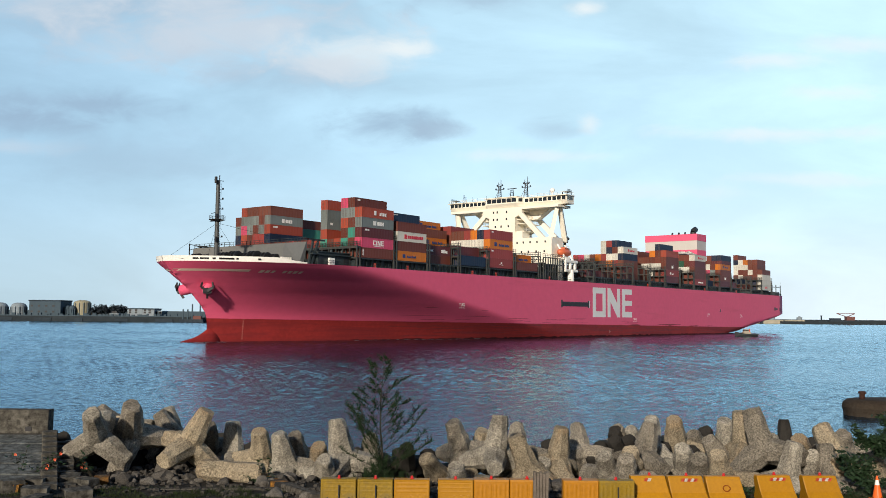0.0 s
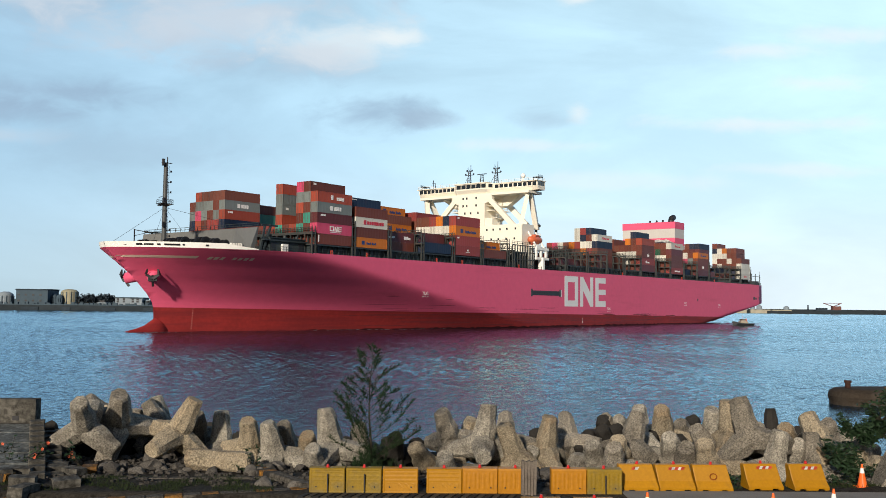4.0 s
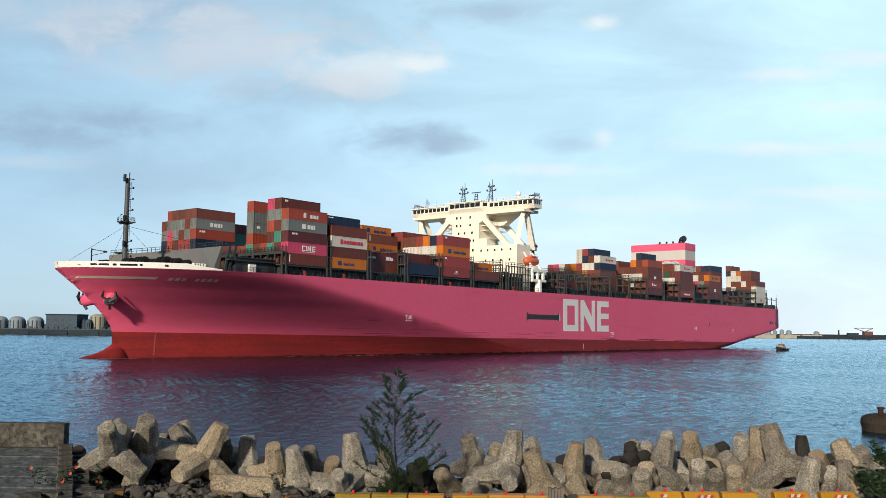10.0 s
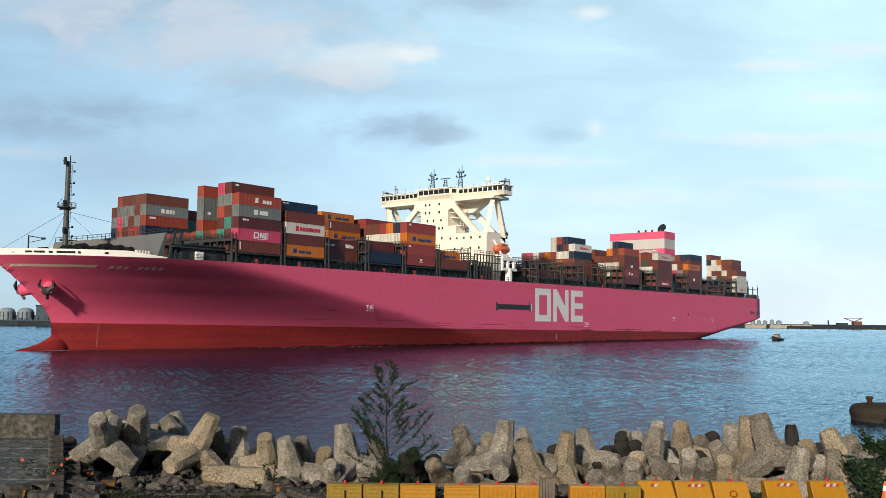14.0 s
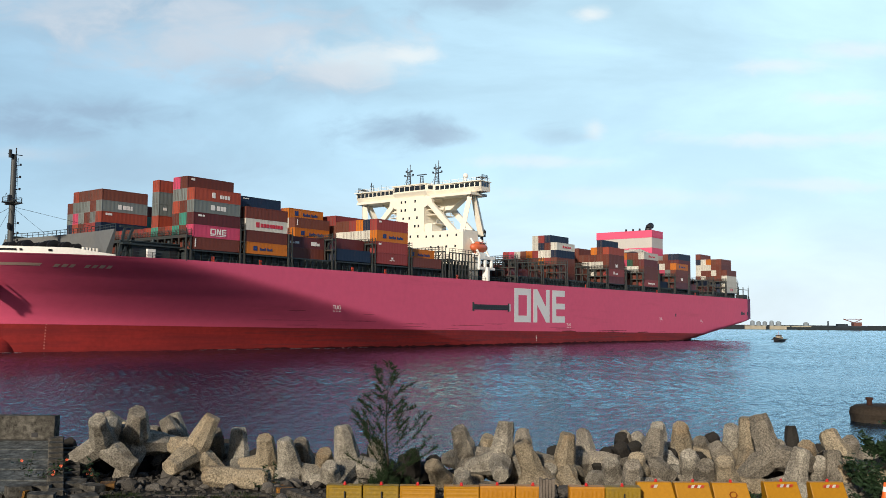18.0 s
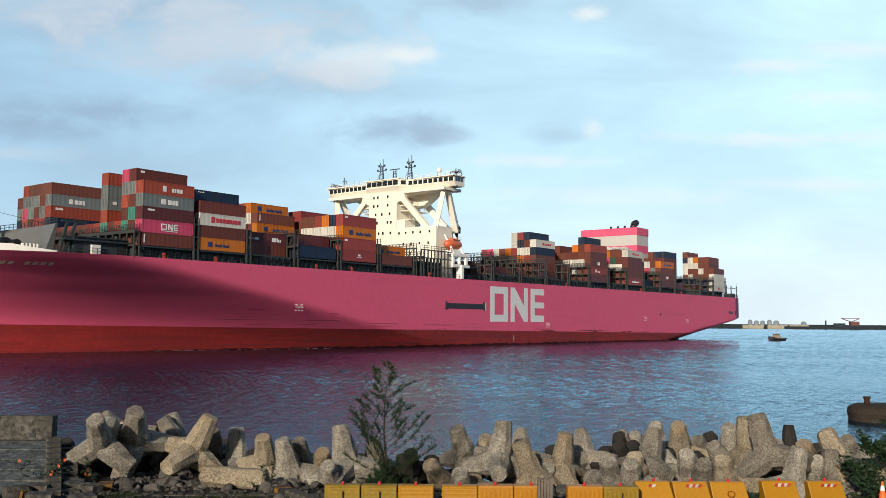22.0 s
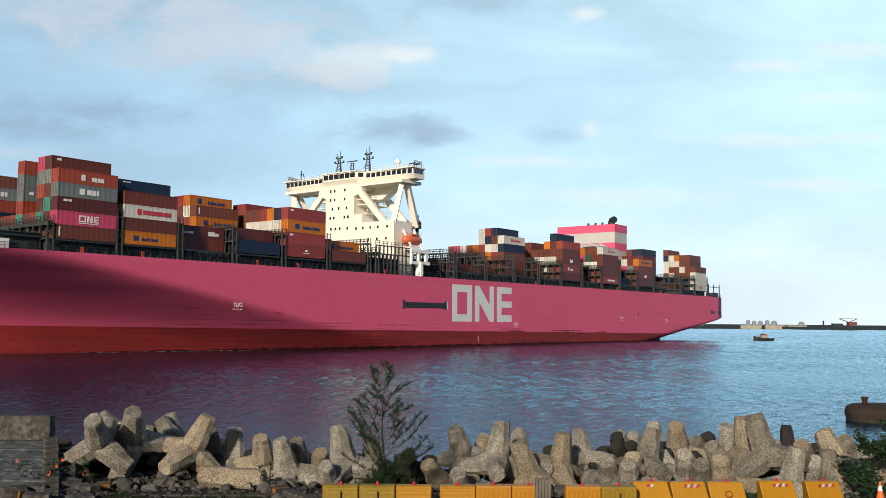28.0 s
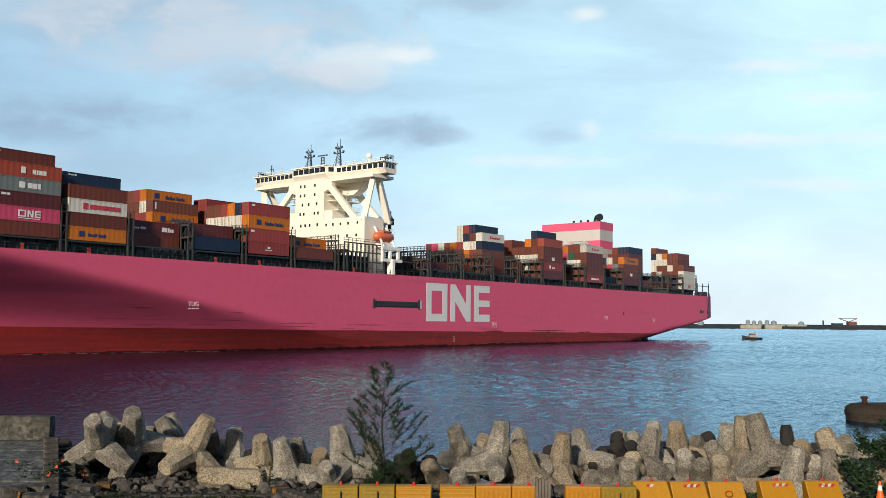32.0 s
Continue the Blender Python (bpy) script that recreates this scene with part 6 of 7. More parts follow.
def band_on(parent, n=5, x0=-0.2):
    for k in range(n):
        bm = bmesh.new()
        vs = [bm.verts.new(c) for c in ((x0 + k * 0.09, -0.158, 0.57), (x0 + k * 0.09 + 0.1, -0.158, 0.57), (x0 + k * 0.09 + 0.14, -0.142, 0.655), (x0 + k * 0.09 + 0.04, -0.142, 0.655))]
        bm.faces.new(vs)
        bmesh.ops.solidify(bm, geom=bm.faces[:], thickness=0.012)
        part("reflective_band", bm, RWRED if k % 2 == 0 else RWWHITE, parent)


def road_barrier(kind, x, y, turn=0.0, material=None, lamp=True, band=0, label=""):
    root = tagged(new("road_barrier"), label or "yellow plastic road barrier with a red lamp on top", "barrier", group="road barriers")
    key = (kind, material.name)
    if key not in BAR_MESH:
        fn = {"block": block_barrier, "ribbed": ribbed_barrier, "jersey": jersey_barrier}[kind]
        BAR_MESH[key] = mesh_of("barrier_body", build(fn), material)
    body = new("barrier_body", BAR_MESH[key])
    body.parent = root
    top = {"block": 0.66, "ribbed": 0.68, "jersey": 0.71}[kind]
    if lamp:
        lamp_on(root, top)
    if band:
        band_on(root, band)
    if kind != "jersey":
        for dx in (-0.3, 0.3):
            bm = bmesh.new()
            tube(bm, (dx, -0.21, 0.16), (dx, -0.17, 0.16), 0.02, 0.02, 8)
            part("drain_plug", bm, BLACK, root)
    root.matrix_basis = pose(x, y, 1.72 if y > 25 else 1.53, 0, 0, turn)
    return root


for x, m, kind in ((-2.68, OLIVE, "block"), (-1.66, OLIVE, "block"), (-0.64, YELLOW, "block"), (0.58, YELLOW, "block"), (1.58, AMBER, "ribbed"), (2.58, AMBER, "ribbed"), (4.07, AMBER, "ribbed"), (5.07, OLIVE, "ribbed")):
    b = road_barrier(kind, x, 25.9, 0, m, label="dirty olive-yellow plastic road barrier" if m is OLIVE else "faded orange ribbed plastic road barrier" if m is AMBER else "yellow plastic road barrier with a red lamp on top")
    if m is OLIVE:
        bm = bmesh.new()
        beam(bm, (0.02, -0.24, 0.02), (0.02, -0.24, 0.52), 0.03, 0.03)
        part("strap", bm, BLACK, b)
for x, y, turn, n in ((6.15, 26.5, 2, 2), (7.21, 26.5, 1, 5), (8.29, 26.5, -1, 0), (9.83, 26.75, 3, 5), (11.16, 26.75, 2, 5)):
    b = road_barrier("jersey", x, y, turn, YELLOW, True, n, "yellow jersey-shaped plastic barrier with a red and white band" if n else "yellow jersey-shaped plastic barrier")
    if n == 0:
        bm = bmesh.new()
        ring = [Vector((0.02 + 0.10 * math.cos(k * math.pi / 6), -0.212 + 0.10 * math.sin(k * math.pi / 6) * 0.25, 0.40 + 0.08 * math.sin(k * math.pi / 6))) for k in range(13)]
        for p, q in zip(ring, ring[1:]):
            beam(bm, p, q, 0.022, 0.022)
        part("ring_mark", bm, mat("rusty_red_spray_paint", (0.20, 0.05, 0.01), 0.8), b, "sprayed rusty red ring")
for x in (4.25, 2.93):
    road_barrier("block", x, 22.9, 0, YELLOW, True, 0, "yellow plastic barrier standing on the road")
# weathered wooden post standing among the barriers
WOOD = mat("grey_weathered_wood", (0.13, 0.11, 0.09), 0.9, vary=0.4, grain=3, bump=0.01)
bm = bmesh.new()
for k in range(5):
    box(bm, -0.2 + k * 0.085, -0.125 + k * 0.085, -0.08, 0.08, 0, 0.95 - 0.03 * (k % 2))
tagged(part("broken_post", bm, WOOD), "weathered grey timber stump beside the barriers", "post").matrix_basis = pose(2.9, 25.5, 1.72, 0, 1, 0)
# cones
CONE = mat("orange_cone_plastic", (0.75, 0.13, 0.02), 0.45, vary=0.08)


def cone(x, y):
    root = tagged(new("traffic_cone"), "orange traffic cone with a white band", "traffic cone", group="traffic cones")
    bm = boxed(-0.18, 0.18, -0.18, 0.18, 0, 0.035)
    part("cone_foot", bm, CONE, root)
    bm = bmesh.new()
    tube(bm, (0, 0, 0.03), (0, 0, 0.42), 0.145, 0.068, 18)
    part("cone_body", bm, CONE, root, smooth=False)
    part("cone_band", build(tube, (0, 0, 0.42), (0, 0, 0.56), 0.069, 0.045, 18), RWWHITE, root, "white band")
    part("cone_tip", build(tube, (0, 0, 0.56), (0, 0, 0.68), 0.044, 0.026, 18), CONE, root)
    root.location = (x, y, 1.726 if y > 25 else 1.53)


cone(12.9, 26.9)
cone(5.75, 23.6)
cone(9.0, 23.6)
cone(10.84, 24.2)

# ---- plants ----
NEEDLE = mat("casuarina_green", (0.014, 0.026, 0.011), 0.8, vary=0.3, grain=3)
LEAF = mat("dark_leaf_green", (0.014, 0.032, 0.012), 0.6, vary=0.4, grain=4)
BARK = mat("grey_brown_bark", (0.035, 0.03, 0.022), 0.9, vary=0.3, grain=4)
FLOWER = mat("orange_red_petal", (0.70, 0.12, 0.05), 0.6, vary=0.1)
GRASS = mat("dull_grass_green", (0.022, 0.032, 0.012), 0.8, vary=0.4, grain=3)


def casuarina(x, y, z):
    """A young she-oak: thin upswept branches, each with side twigs that end in loose needle tufts."""
    r = random.Random(5)
    tree = tagged(new("casuarina_sapling"), "young feathery dark green casuarina growing behind the barriers", "tree")
    bm = bmesh.new()
    H = 3.85
    stem = [Vector((0.05 * math.sin(h * 2.1), 0.03 * math.sin(h * 3), h)) for h in (-0.1, 0.9, 1.8, 2.7, 3.4, H)]
    for k in range(5):
        tube(bm, stem[k], stem[k + 1], 0.042 * (1 - k / 5.2), 0.042 * (1 - (k + 1) / 5.2), 6)
    needles = bmesh.new()

    def tuft(p0, p1, n, length):
        d = (p1 - p0).normalized()
        for j in range(n):
            c = p0.lerp(p1, (j + r.random()) / n)
            e = (d * r.uniform(0.3, 1.0) + Vector((r.uniform(-1, 1), r.uniform(-1, 1), r.uniform(-0.5, 0.9)))).normalized()
            w = e.cross(Vector((0.2, 0.9, 0.1))).normalized() * 0.0065
            needles.faces.new([needles.verts.new(q) for q in (c - w, c + w, c + e * length * r.uniform(0.6, 1.2))])

    for k in range(50):
        h = 0.25 + (H - 0.3) * (k / 49) ** 1.1
        f = 1 - h / H
        length = (0.22 + 2.1 * f ** 0.85) * r.uniform(0.5, 1.1)
        a = k * 2.4 + r.uniform(-.6, .6)
        d = Vector((math.cos(a), 0.8 * math.sin(a), r.uniform(0.4, 1.1))).normalized()
        p0 = Vector((0.05 * math.sin(h * 2.1), 0.03 * math.sin(h * 3), h))
        p1 = p0 + d * length * 0.55
        p2 = p1 + (d + Vector((r.uniform(-.3, .3), r.uniform(-.3, .3), r.uniform(-0.1, 0.5)))).normalized() * length * 0.5
        tube(bm, p0, p1, 0.010, 0.006, 4)
        tube(bm, p1, p2, 0.006, 0.002, 4)
        for j in range(int(3 + 9 * length)):
            u = r.uniform(0.25, 1.0)
            c = p0.lerp(p1, u * 2) if u < 0.5 else p1.lerp(p2, u * 2 - 1)
            e = (d * 0.7 + Vector((r.uniform(-1, 1), r.uniform(-1, 1), r.uniform(-0.2, 0.9)))).normalized()
            tip = c + e * r.uniform(0.08, 0.26)
            tube(bm, c, tip, 0.003, 0.0015, 3)
            tuft(c, tip, 11, 0.10)
        tuft(p1, p2, int(18 + 28 * length), 0.12)
    for k in range(60):
        a = r.uniform(0, 6.28)
        rad = abs(r.gauss(0, 0.4))
        c = Vector((rad * math.cos(a), rad * math.sin(a), r.uniform(0.0, 0.7) * max(0.2, 1.1 - rad)))
        e = Vector((r.uniform(-.7, .7), r.uniform(-.7, .7), 1)).normalized()
        tuft(c, c + e * 0.35, 44, 0.17)
    part("trunk", bm, BARK, tree)
    part("foliage", needles, NEEDLE, tree)
    tree.location = (x, y, z)


casuarina(-1.66, 28.3, 1.7)


def leafy(name, label, x, y, z, spread, n, seed, size=0.09, flowers=0, stems=7):
    r = random.Random(seed)
    root = tagged(new(name), label, "shrub")
    bm, lv = bmesh.new(), bmesh.new()
    ends = []
    for k in range(stems):
        p = Vector((r.uniform(-.2, .2) * spread[0], r.uniform(-.2, .2) * spread[1], 0))
        e = Vector((r.uniform(-1, 1) * spread[0], r.uniform(-1, 1) * spread[1], r.uniform(0.4, 1) * spread[2]))
        tube(bm, p, e, 0.012, 0.005, 4)
        ends.append((p, e))
    for k in range(n):
        p, e = ends[k % stems]
        c = p.lerp(e, r.uniform(0.3, 1.05)) + Vector((r.gauss(0, .10) * spread[0], r.gauss(0, .10) * spread[1], r.gauss(0, .08) * spread[2]))
        q = Euler((r.uniform(-1, 1), r.uniform(-1, 1), r.uniform(0, 6))).to_matrix()
        s = size * r.uniform(0.6, 1.3)
        vs = [lv.verts.new(c + q @ Vector(v) * s) for v in ((0, -1, 0), (0.42, -0.2, 0.1), (0.3, 0.5, 0.05), (0, 1, -0.1), (-0.3, 0.5, 0.05), (-0.42, -0.2, 0.1))]
        lv.faces.new(vs)
    for k in range(flowers):
        p, e = ends[k % stems]
        c = p.lerp(e, r.uniform(0.7, 1.0))
        fl = bmesh.new()
        hub = fl.verts.new(c + Vector((0, -0.02, 0)))
        for j in range(5):
            a = j * 1.257
            vs = [fl.verts.new(c + Vector(v)) for v in ((0.055 * math.cos(a), -0.04, 0.055 * math.sin(a)), (0.05 * math.cos(a + 0.7), -0.03, 0.05 * math.sin(a + 0.7)))]
            fl.faces.new([hub] + vs)
        part("flower", fl, FLOWER, root, "orange-red flower")
    part("stems", bm, BARK, root)
    part("leaves", lv, LEAF, root)
    root.location = (x, y, z)


leafy("flowering_shrub", "thin shrub with orange-red flowers beside the wall", -12.6, 28.6, 1.7, (1.5, 0.4, 1.1), 110, 3, 0.075, 5, 6)
leafy("flowering_shrub", "thin shrub with orange-red flowers beside the wall", -10.9, 29.6, 1.7, (0.7, 0.4, 0.75), 70, 8, 0.075, 3, 4)
leafy("seedling", "spindly weed growing between the blocks", -5.35, 29.0, 1.7, (0.28, 0.2, 1.25), 46, 4, 0.06, 0, 4)
leafy("low_shrub", "low dark green weeds among the stones", -5.3, 28.8, 1.65, (0.7, 0.4, 0.3), 160, 14, 0.06)
for x, y, z, spread, n, seed in ((13.0, 28.7, 1.9, (0.75, 0.4, 1.0), 620, 5), (13.9, 29.0, 2.6, (0.9, 0.4, 1.0), 900, 6), (13.4, 28.6, 2.9, (1.1, 0.3, 0.7), 700, 16),
                                 (14.6, 28.9, 2.9, (0.9, 0.4, 1.5), 1000, 7), (14.2, 28.5, 3.5, (0.8, 0.3, 0.9), 420, 17), (13.3, 28.2, 1.7, (0.9, 0.4, 0.6), 420, 18)):
    leafy("low_shrub", "dark green leafy bush by the water", x, y, z, spread, n, seed, 0.085)
leafy("low_shrub", "low dark green weeds among the stones", 12.6, 27.4, 1.7, (0.6, 0.3, 0.35), 190, 9, 0.06)
leafy("low_shrub", "low dark green weeds among the stones", 9.3, 27.2, 1.7, (0.5, 0.25, 0.45), 190, 10, 0.06)


def grass(bm):
    r = random.Random(9)
    for k in range(15000):
        zone = r.random()
        if zone < 0.62:
            x, y = r.uniform(-11.6, -4.2), r.uniform(25.7, 28.0)
            if noise.noise(Vector((x * 0.6, y * 0.9, 2))) < -0.05:
                continue
        elif zone < 0.9:
            x, y = r.uniform(5.8, 14.5), r.uniform(26.7, 28.2)
        else:
            x, y = r.uniform(-13.5, -11.5), r.uniform(26.2, 28.5)
        c = Vector((x, y, ground_z(x, y) - 0.01))
        a = r.uniform(0, 6.28)
        h = r.uniform(0.03, 0.13)
        w = Vector((math.cos(a), math.sin(a), 0)) * 0.009
        tip = c + Vector((r.uniform(-.05, .05), r.uniform(-.05, .05), h))
        bm.faces.new([bm.verts.new(q) for q in (c - w, c + w, tip)])


tagged(part("grass", build(grass), GRASS), "thin dull green grass and weeds on the verge", "grass", kind="stuff")

# leaning slab at the right of the bushes
bm = boxed(-0.9, 0.9, -0.45, 0.45, -0.6, 1.9)
for v in bm.verts:
    if v.co.z > 1:
        v.co.x = v.co.x * 0.55 + 0.25
tagged(part("concrete_slab", rough_up(bm, 0.10, 1.3, 77, 2), CONCRETE), "large leaning concrete block beside the bushes", "block").matrix_basis = pose(14.3, 27.2, 1.75, -8, 14, -10)

# ---- quay head with a bollard ----
QUAY = mat("brown_stained_concrete", (0.035, 0.027, 0.02), 0.9, vary=0.35, grain=0.8, bump=0.02, dirt=(0.06, 0.05, 0.04), dirt_amount=0.5)
quay = tagged(new("quay_head"), "rounded brown concrete quay head with a rusty bollard", "quay")


def quay_body(bm):
    rings = []
    for z, r in ((-2.0, 1.9), (0.2, 1.95), (0.6, 2.05), (0.95, 1.95), (1.15, 1.6), (1.2, 1.2)):
        ring = []
        for k in range(17):
            a = math.pi / 2 + math.pi * k / 16
            ring.append(bm.verts.new((31.9 + r * math.cos(a), 67.0 + r * math.sin(a), z)))
        ring.append(bm.verts.new((60, 66.0 - r, z + 0.3)))
        ring.append(bm.verts.new((60, 66.0 + r, z + 0.3)))
        rings.append(ring)
    join_rings(bm, rings)


part("quay_wall", build(quay_body), QUAY, quay)
bm = bmesh.new()
tube(bm, (31.0, 66.6, 1.1), (31.0, 66.6, 1.6), 0.20, 0.19, 14)
tube(bm, (31.0, 66.6, 1.6), (31.0, 66.6, 1.76), 0.27, 0.25, 14)
part("bollard", bm, mat("rusty_iron", (0.04, 0.02, 0.015), 0.8, vary=0.3), quay, "rusty iron bollard")
for k in range(4):
    bm = boxed(33.2 + k * 0.40, 33.58 + k * 0.40, 65.2, 65.6, 1.0, 1.38)
    part("painted_kerb", bm, KYELLOW if k % 2 == 0 else KBLACK, quay)

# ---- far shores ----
# quay, walls, sheds and trees: distance haze mixed into the base colour
FARQ = mat("far_hazy_quay_concrete", (0.026, 0.033, 0.038), 0.95, vary=0.25, grain=0.03)
FARW = mat("far_hazy_white_walls", (0.20, 0.235, 0.26), 0.8, vary=0.1, grain=0.05)
FARG = mat("far_hazy_grey_sheds", (0.055, 0.080, 0.10), 0.8, vary=0.1, grain=0.05)
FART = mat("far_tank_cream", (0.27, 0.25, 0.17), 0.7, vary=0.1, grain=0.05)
FARTREE = mat("far_hazy_dark_trees", (0.03, 0.04, 0.05), 0.95, vary=0.3, grain=0.1)
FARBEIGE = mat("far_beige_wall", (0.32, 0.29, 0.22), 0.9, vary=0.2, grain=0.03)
FARRED = mat("far_red_steel", (0.14, 0.065, 0.055), 0.8, vary=0.1)

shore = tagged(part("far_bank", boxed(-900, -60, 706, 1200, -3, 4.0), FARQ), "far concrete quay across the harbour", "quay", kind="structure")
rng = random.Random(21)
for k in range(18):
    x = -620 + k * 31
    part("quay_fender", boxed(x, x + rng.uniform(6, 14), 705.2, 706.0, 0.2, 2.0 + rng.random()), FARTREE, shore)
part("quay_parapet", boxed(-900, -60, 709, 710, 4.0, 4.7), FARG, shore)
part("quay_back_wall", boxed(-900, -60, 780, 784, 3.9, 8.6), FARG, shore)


def far_house(name, label, x0, x1, y0, d, z1, m, roof=None, cat="building", rows=2):
    root = tagged(new(name), label, cat)
    part("wall", boxed(x0, x1, y0, y0 + d, 4.5, z1), m, root)
    part("roof", boxed(x0 - 0.6, x1 + 0.6, y0 - 0.6, y0 + d + 0.6, z1, z1 + 0.8), roof or FARG, root)
    n = max(2, int((x1 - x0) / 5))
    for r in range(rows):
        z = 6.0 + r * (z1 - 6.5) / rows
        for k in range(n):
            x = x0 + 1.2 + k * (x1 - x0 - 2) / n
            part("window", boxed(x, x + 1.8, y0 - 0.12, y0 + 0.1, z + 0.6, z + 2.0), BLACK if rows < 3 else FARG, root)


far_house("warehouse", "large warehouse on the far quay, haze in its blue-grey colour", -321.5, -296.8, 722, 22, 15.6, FARG, FARTREE)
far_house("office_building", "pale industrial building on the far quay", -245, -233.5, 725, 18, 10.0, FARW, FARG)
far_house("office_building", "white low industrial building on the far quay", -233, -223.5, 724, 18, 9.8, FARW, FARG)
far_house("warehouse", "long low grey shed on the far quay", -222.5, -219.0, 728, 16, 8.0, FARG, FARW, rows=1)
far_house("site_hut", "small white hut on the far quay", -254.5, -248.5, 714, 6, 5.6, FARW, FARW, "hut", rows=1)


def tank(x, y, r, z1, m, dome, label):
    root = tagged(new("storage_tank"), label, "tank", group="storage tanks")
    bm = bmesh.new()
    tube(bm, (x, y, 4.4), (x, y, z1), r, r, 24)
    part("tank_wall", bm, m, root, smooth=False)
    bm = bmesh.new()
    rings = []
    for k in range(5):
        a = k / 5 * math.pi / 2
        rings.append([bm.verts.new((x + r * math.cos(a) * math.cos(b), y + r * math.cos(a) * math.sin(b), z1 + dome * math.sin(a))) for b in (j * math.pi / 12 for j in range(24))])
    join_rings(bm, rings)
    part("tank_roof", bm, m, root)
    bm = bmesh.new()
    for b in (j * math.pi / 6 for j in range(12)):
        beam(bm, (x + (r + .15) * math.cos(b), y + (r + .15) * math.sin(b), 4.4), (x + (r + .15) * math.cos(b), y + (r + .15) * math.sin(b), z1), 0.5, 0.5)
    part("tank_ribs", bm, FARG, root)


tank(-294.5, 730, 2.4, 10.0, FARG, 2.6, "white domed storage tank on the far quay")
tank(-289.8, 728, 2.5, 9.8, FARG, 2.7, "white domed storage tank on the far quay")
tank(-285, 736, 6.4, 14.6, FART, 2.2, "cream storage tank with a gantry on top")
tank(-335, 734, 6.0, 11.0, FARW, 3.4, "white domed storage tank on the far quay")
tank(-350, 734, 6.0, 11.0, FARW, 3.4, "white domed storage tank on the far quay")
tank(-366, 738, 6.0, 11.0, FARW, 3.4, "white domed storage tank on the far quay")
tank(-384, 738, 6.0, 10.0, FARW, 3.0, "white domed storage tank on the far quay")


def far_tree(x, y, r, h):
    root = tagged(new("far_tree"), "dark tree on the far bank, haze in its bluish colour", "tree", group="far trees")
    rr = random.Random(int(x * 10))
    part("trunk", build(tube, (x, y, 4.4), (x, y, 4.4 + h * 0.5), 0.3, 0.15, 5), BARK, root)
    bm = bmesh.new()
    for k in range(160):
        d = Vector((rr.gauss(0, 1), rr.gauss(0, 1), rr.gauss(0, 1))).normalized() * rr.uniform(0.3, 1.0)
        c = Vector((x, y, 4.4 + h * 0.62)) + Vector((d.x * r, d.y * r, d.z * h * 0.42))
        q = Euler((rr.uniform(-1, 1), rr.uniform(-1, 1), rr.uniform(0, 6))).to_matrix()
        s = rr.uniform(0.35, 0.8)
        bm.faces.new([bm.verts.new(c + q @ Vector(v) * s) for v in ((-1, -.6, 0), (1, -.5, .2), (.7, .8, -.1), (-.6, .9, .1))])
    part("crown", bm, FARTREE, root)


for k in range(22):
    far_tree(-272 + k * 1.1 + rng.uniform(-.6, .6), 726 + rng.uniform(-4, 6), rng.uniform(1.8, 3.0), rng.uniform(5.5, 9.0))
bm = bmesh.new()
for k in range(40):
    x = -330 + k * 4.2 + rng.uniform(-1, 1)
    box(bm, x, x + rng.uniform(1, 3.2), 712, 714, 4.6, 5.4 + rng.random() * 1.1)
tagged(part("quay_clutter", bm, FARG), "parked lorries and goods along the far quay", "clutter", kind="stuff")
# jack-up barge beyond the bow
barge = tagged(new("jack_up_barge"), "red barge with tall leg columns off the far quay", "barge")
part("barge_hull", boxed(-196, -178, 697, 703, -0.5, 2.4), FARTREE, barge)
for x in (-194, -190.5, -187, -181):
    bm = bmesh.new()
    beam(bm, (x, 700, 0), (x, 700, 14 if x > -190 else 10), 0.9, 0.9)
    part("barge_leg", bm, FARG, barge)
part("barge_house", boxed(-186, -180, 698.5, 702, 2.4, 5.0), FARRED, barge)

# breakwater beyond the stern
mole = tagged(part("far_mole", boxed(250, 1500, 1330, 1345, -3, 4.6), FARQ), "low far breakwater at the harbour mouth", "breakwater", kind="structure")
for x0, x1 in ((440, 470), (476, 505), (508, 536)):
    part("mole_wall", boxed(x0, x1, 1326, 1330.5, 0.3, 5.6), FARBEIGE, mole)
part("mole_end", boxed(500, 640, 1322, 1336, -2, 4.0), FARQ, mole)
for x, r, z in ((383, 6, 9), (452, 4, 11), (461, 4, 10), (470, 4, 10), (480, 4, 11), (490, 5, 10), (530, 5, 9)):
    root = tagged(new("fuel_tank"), "white tank beyond the far breakwater", "tank", group="tanks beyond the mole")
    part("tank_wall", build(tube, (x * 1.15, 1530, -0.5), (x * 1.15, 1530, z * 1.1), r * 0.9, r * 0.9, 14), FARW, root)
    part("tank_cap", build(tube, (x * 1.15, 1530, z * 1.1), (x * 1.15, 1530, z * 1.1 + 2), r * 0.9, r * 0.3, 14), FARW, root)
lh = tagged(new("far_beacon"), "thin dark beacon tower on the far breakwater", "beacon")
part("tower", build(tube, (562, 1330, 4), (562, 1330, 11.5), 1.3, 1.0, 8), FARTREE, lh)
part("lamp_house", build(tube, (562, 1330, 11.5), (562, 1330, 12.9), 1.4, 1.1, 8), FARTREE, lh)
dr = tagged(new("dredger"), "rust-red dredger with a raised boom at the far breakwater", "dredger")
part("dredger_hull", boxed(572, 618, 1326, 1336, 3, 6.0), FARTREE, dr)
part("dredger_house", boxed(598, 610, 1327, 1335, 6, 11.5), FARRED, dr)
bm = bmesh.new()
beam(bm, (600, 1331, 11), (585, 1331, 16), 0.8, 1.0)
beam(bm, (600, 1331, 11), (612, 1331, 16), 0.8, 1.0)
beam(bm, (585, 1331, 16), (612, 1331, 16), 0.6, 0.7)
part("dredger_boom", bm, FARRED, dr)
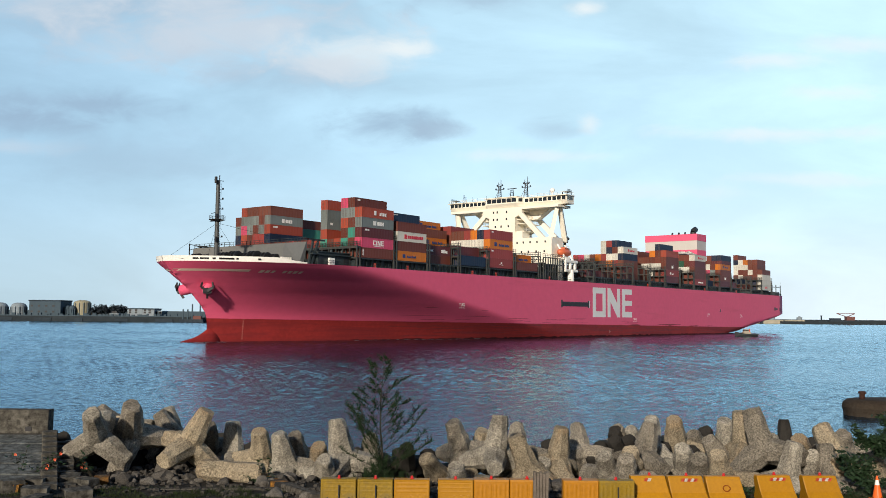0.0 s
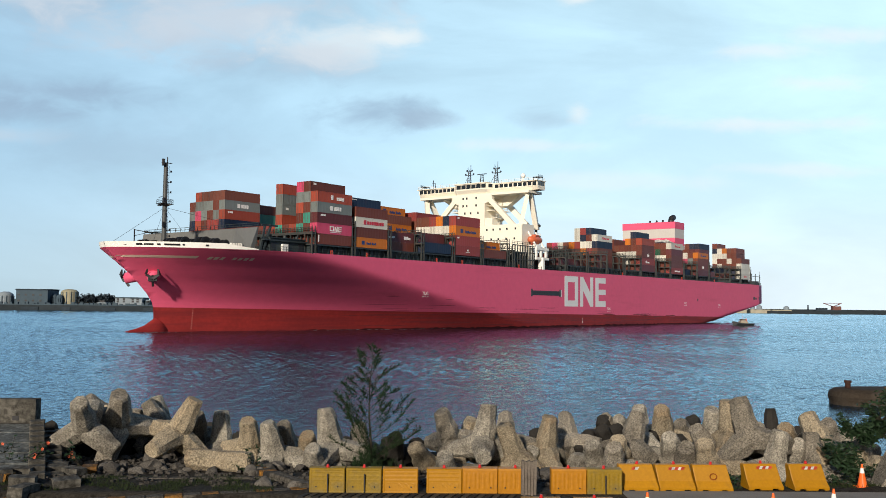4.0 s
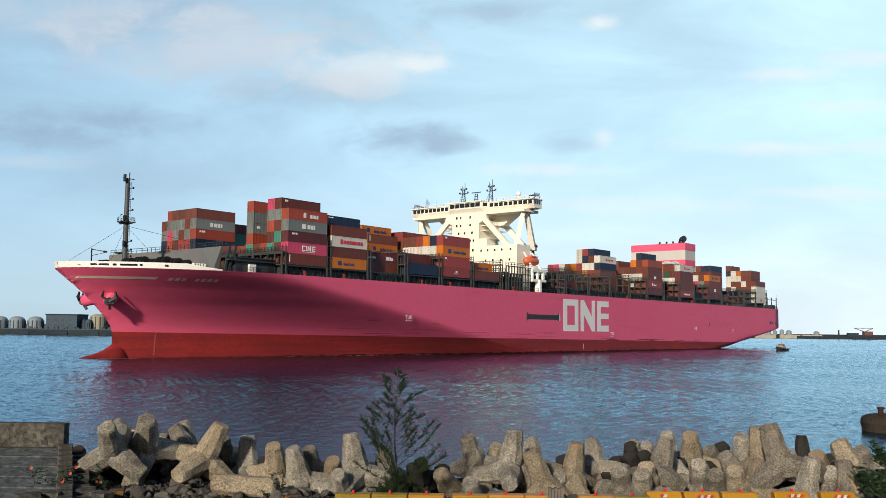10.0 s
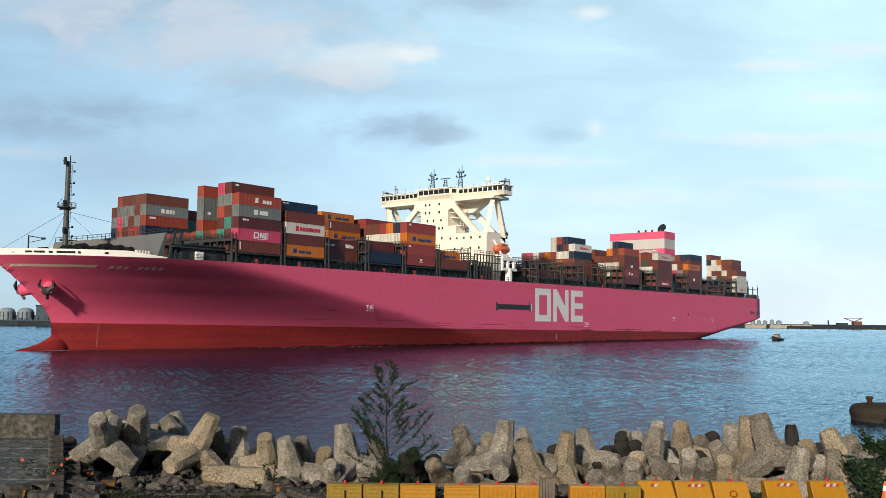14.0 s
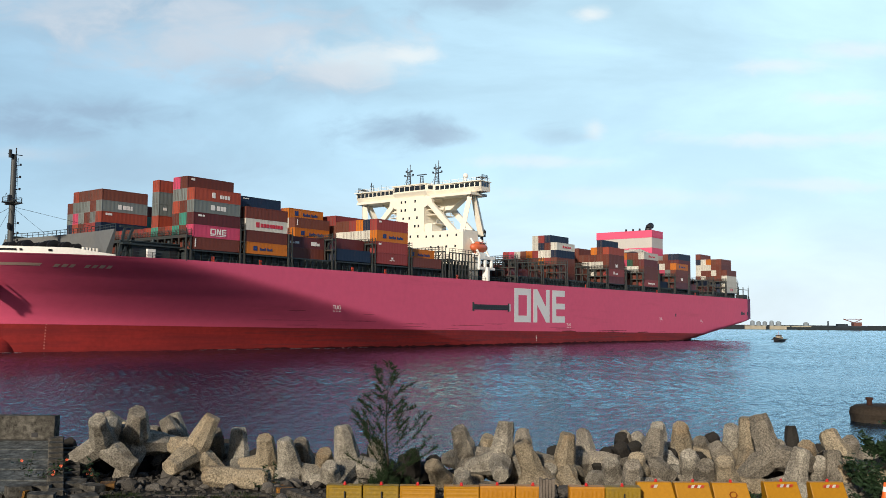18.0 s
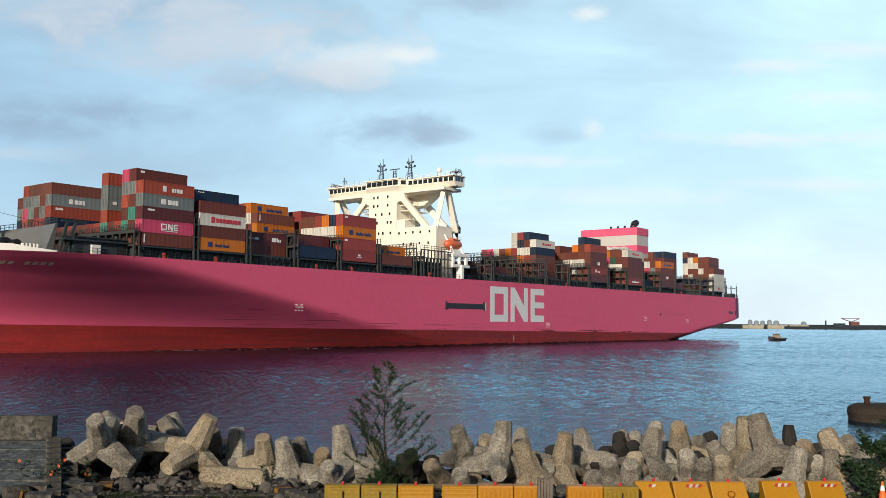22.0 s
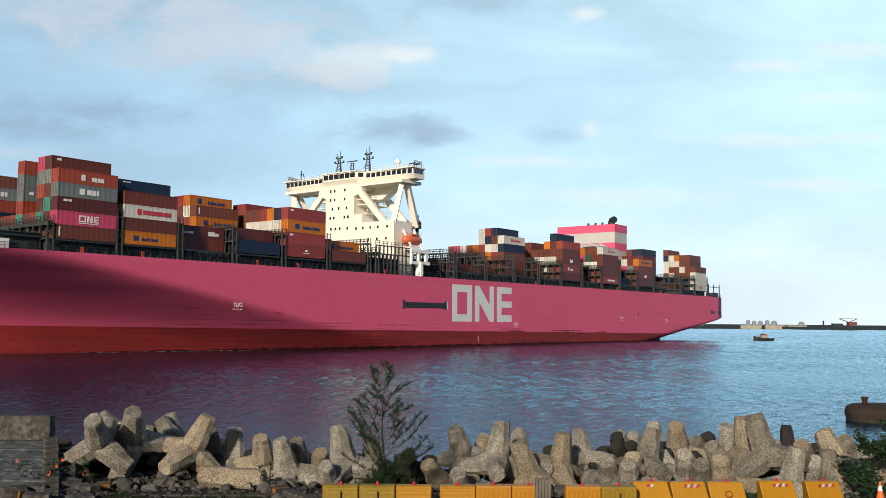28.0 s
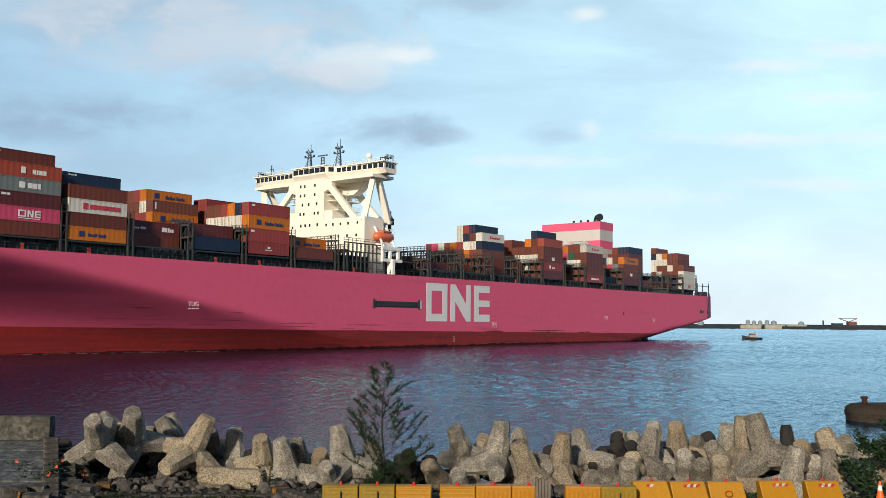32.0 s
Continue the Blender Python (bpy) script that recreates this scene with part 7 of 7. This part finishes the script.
part("deck_goods", boxed(575, 590, 1328, 1334, 6, 9), FARTREE, dr)
far_coast = tagged(part("far_coast", boxed(-4500, 4500, 3600, 3700, -3, 6), FARQ), "thin line of far coast on the horizon", "coast", kind="structure")

# ---- pilot boat following the ship ----
tug = tagged(new("tug_boat"), "small dark tug boat with cream deckhouse in the wake", "boat")


def tug_hull(bm):
    rings = []
    for x, w, z in ((-4.2, 1.3, 1.0), (-2.5, 1.7, 1.0), (0.5, 1.75, 1.1), (2.8, 1.2, 1.5), (4.4, 0.15, 1.9)):
        rings.append([bm.verts.new(c) for c in ((x, -w * 0.7, -0.5), (x, -w, z), (x, w, z), (x, w * 0.7, -0.5))])
    join_rings(bm, rings)


part("tug_hull", build(tug_hull), BLACK, tug, "black hull")
part("tug_fender", boxed(-4.3, 3.2, -1.85, 1.85, 0.75, 1.0), STEEL, tug)
part("deckhouse", boxed(-1.6, 1.4, -1.1, 1.1, 1.0, 1.9), mat("tug_beige", (0.3, 0.26, 0.2), 0.7), tug, "tan deckhouse")
part("pilot_house", boxed(-0.8, 1.0, -0.9, 0.9, 1.9, 2.8), mat("tug_beige", (0.3, 0.26, 0.2), 0.7), tug)
part("pilot_window", boxed(-0.85, 1.05, -0.95, 0.95, 2.25, 2.6), GLASS, tug)
bm = bmesh.new()
tube(bm, (0, 0, 2.8), (0, 0, 4.2), 0.08, 0.05, 6)
part("tug_mast", bm, BUOY, tug)
part("exhaust", build(tube, (-1.4, 0, 1.9), (-1.4, 0, 2.9), 0.25, 0.22, 8), BUOY, tug)
# foam where hulls cut the water
FOAM = mat("white_foam", (0.42, 0.43, 0.45), 0.9, vary=0.1)


def foam(bm, pts, seed):
    r = random.Random(seed)
    for x, y, s in pts:
        for k in range(10):
            c = Vector((x + r.gauss(0, s), y + r.gauss(0, s * 0.3), 0.03))
            l, w = r.uniform(0.2, 0.8), r.uniform(0.05, 0.16)
            bm.faces.new([bm.verts.new(c + Vector(v)) for v in ((-l, 0, 0), (-l * .3, -w, 0.03), (l, 0, 0), (l * .2, w, 0.04))])


part("bow_foam", build(foam, [(9 + k * 0.5, -2.6 - 0.10 * k, 0.5) for k in range(12)] + [(55 + k * 3.2, -breadth(55 + k * 3.2, 0) - 0.4, 0.9) for k in range(14)], 2), FOAM, ship, "white foam at the waterline")["kind"] = "stuff"


def motions():
    walk(ship, SHIP_WAY)
    walk(tug, TUG_WAY)
    for ob, place in CARGO:
        walk(ob, [(t, m @ place) for t, m in SHIP_WAY])


motions()
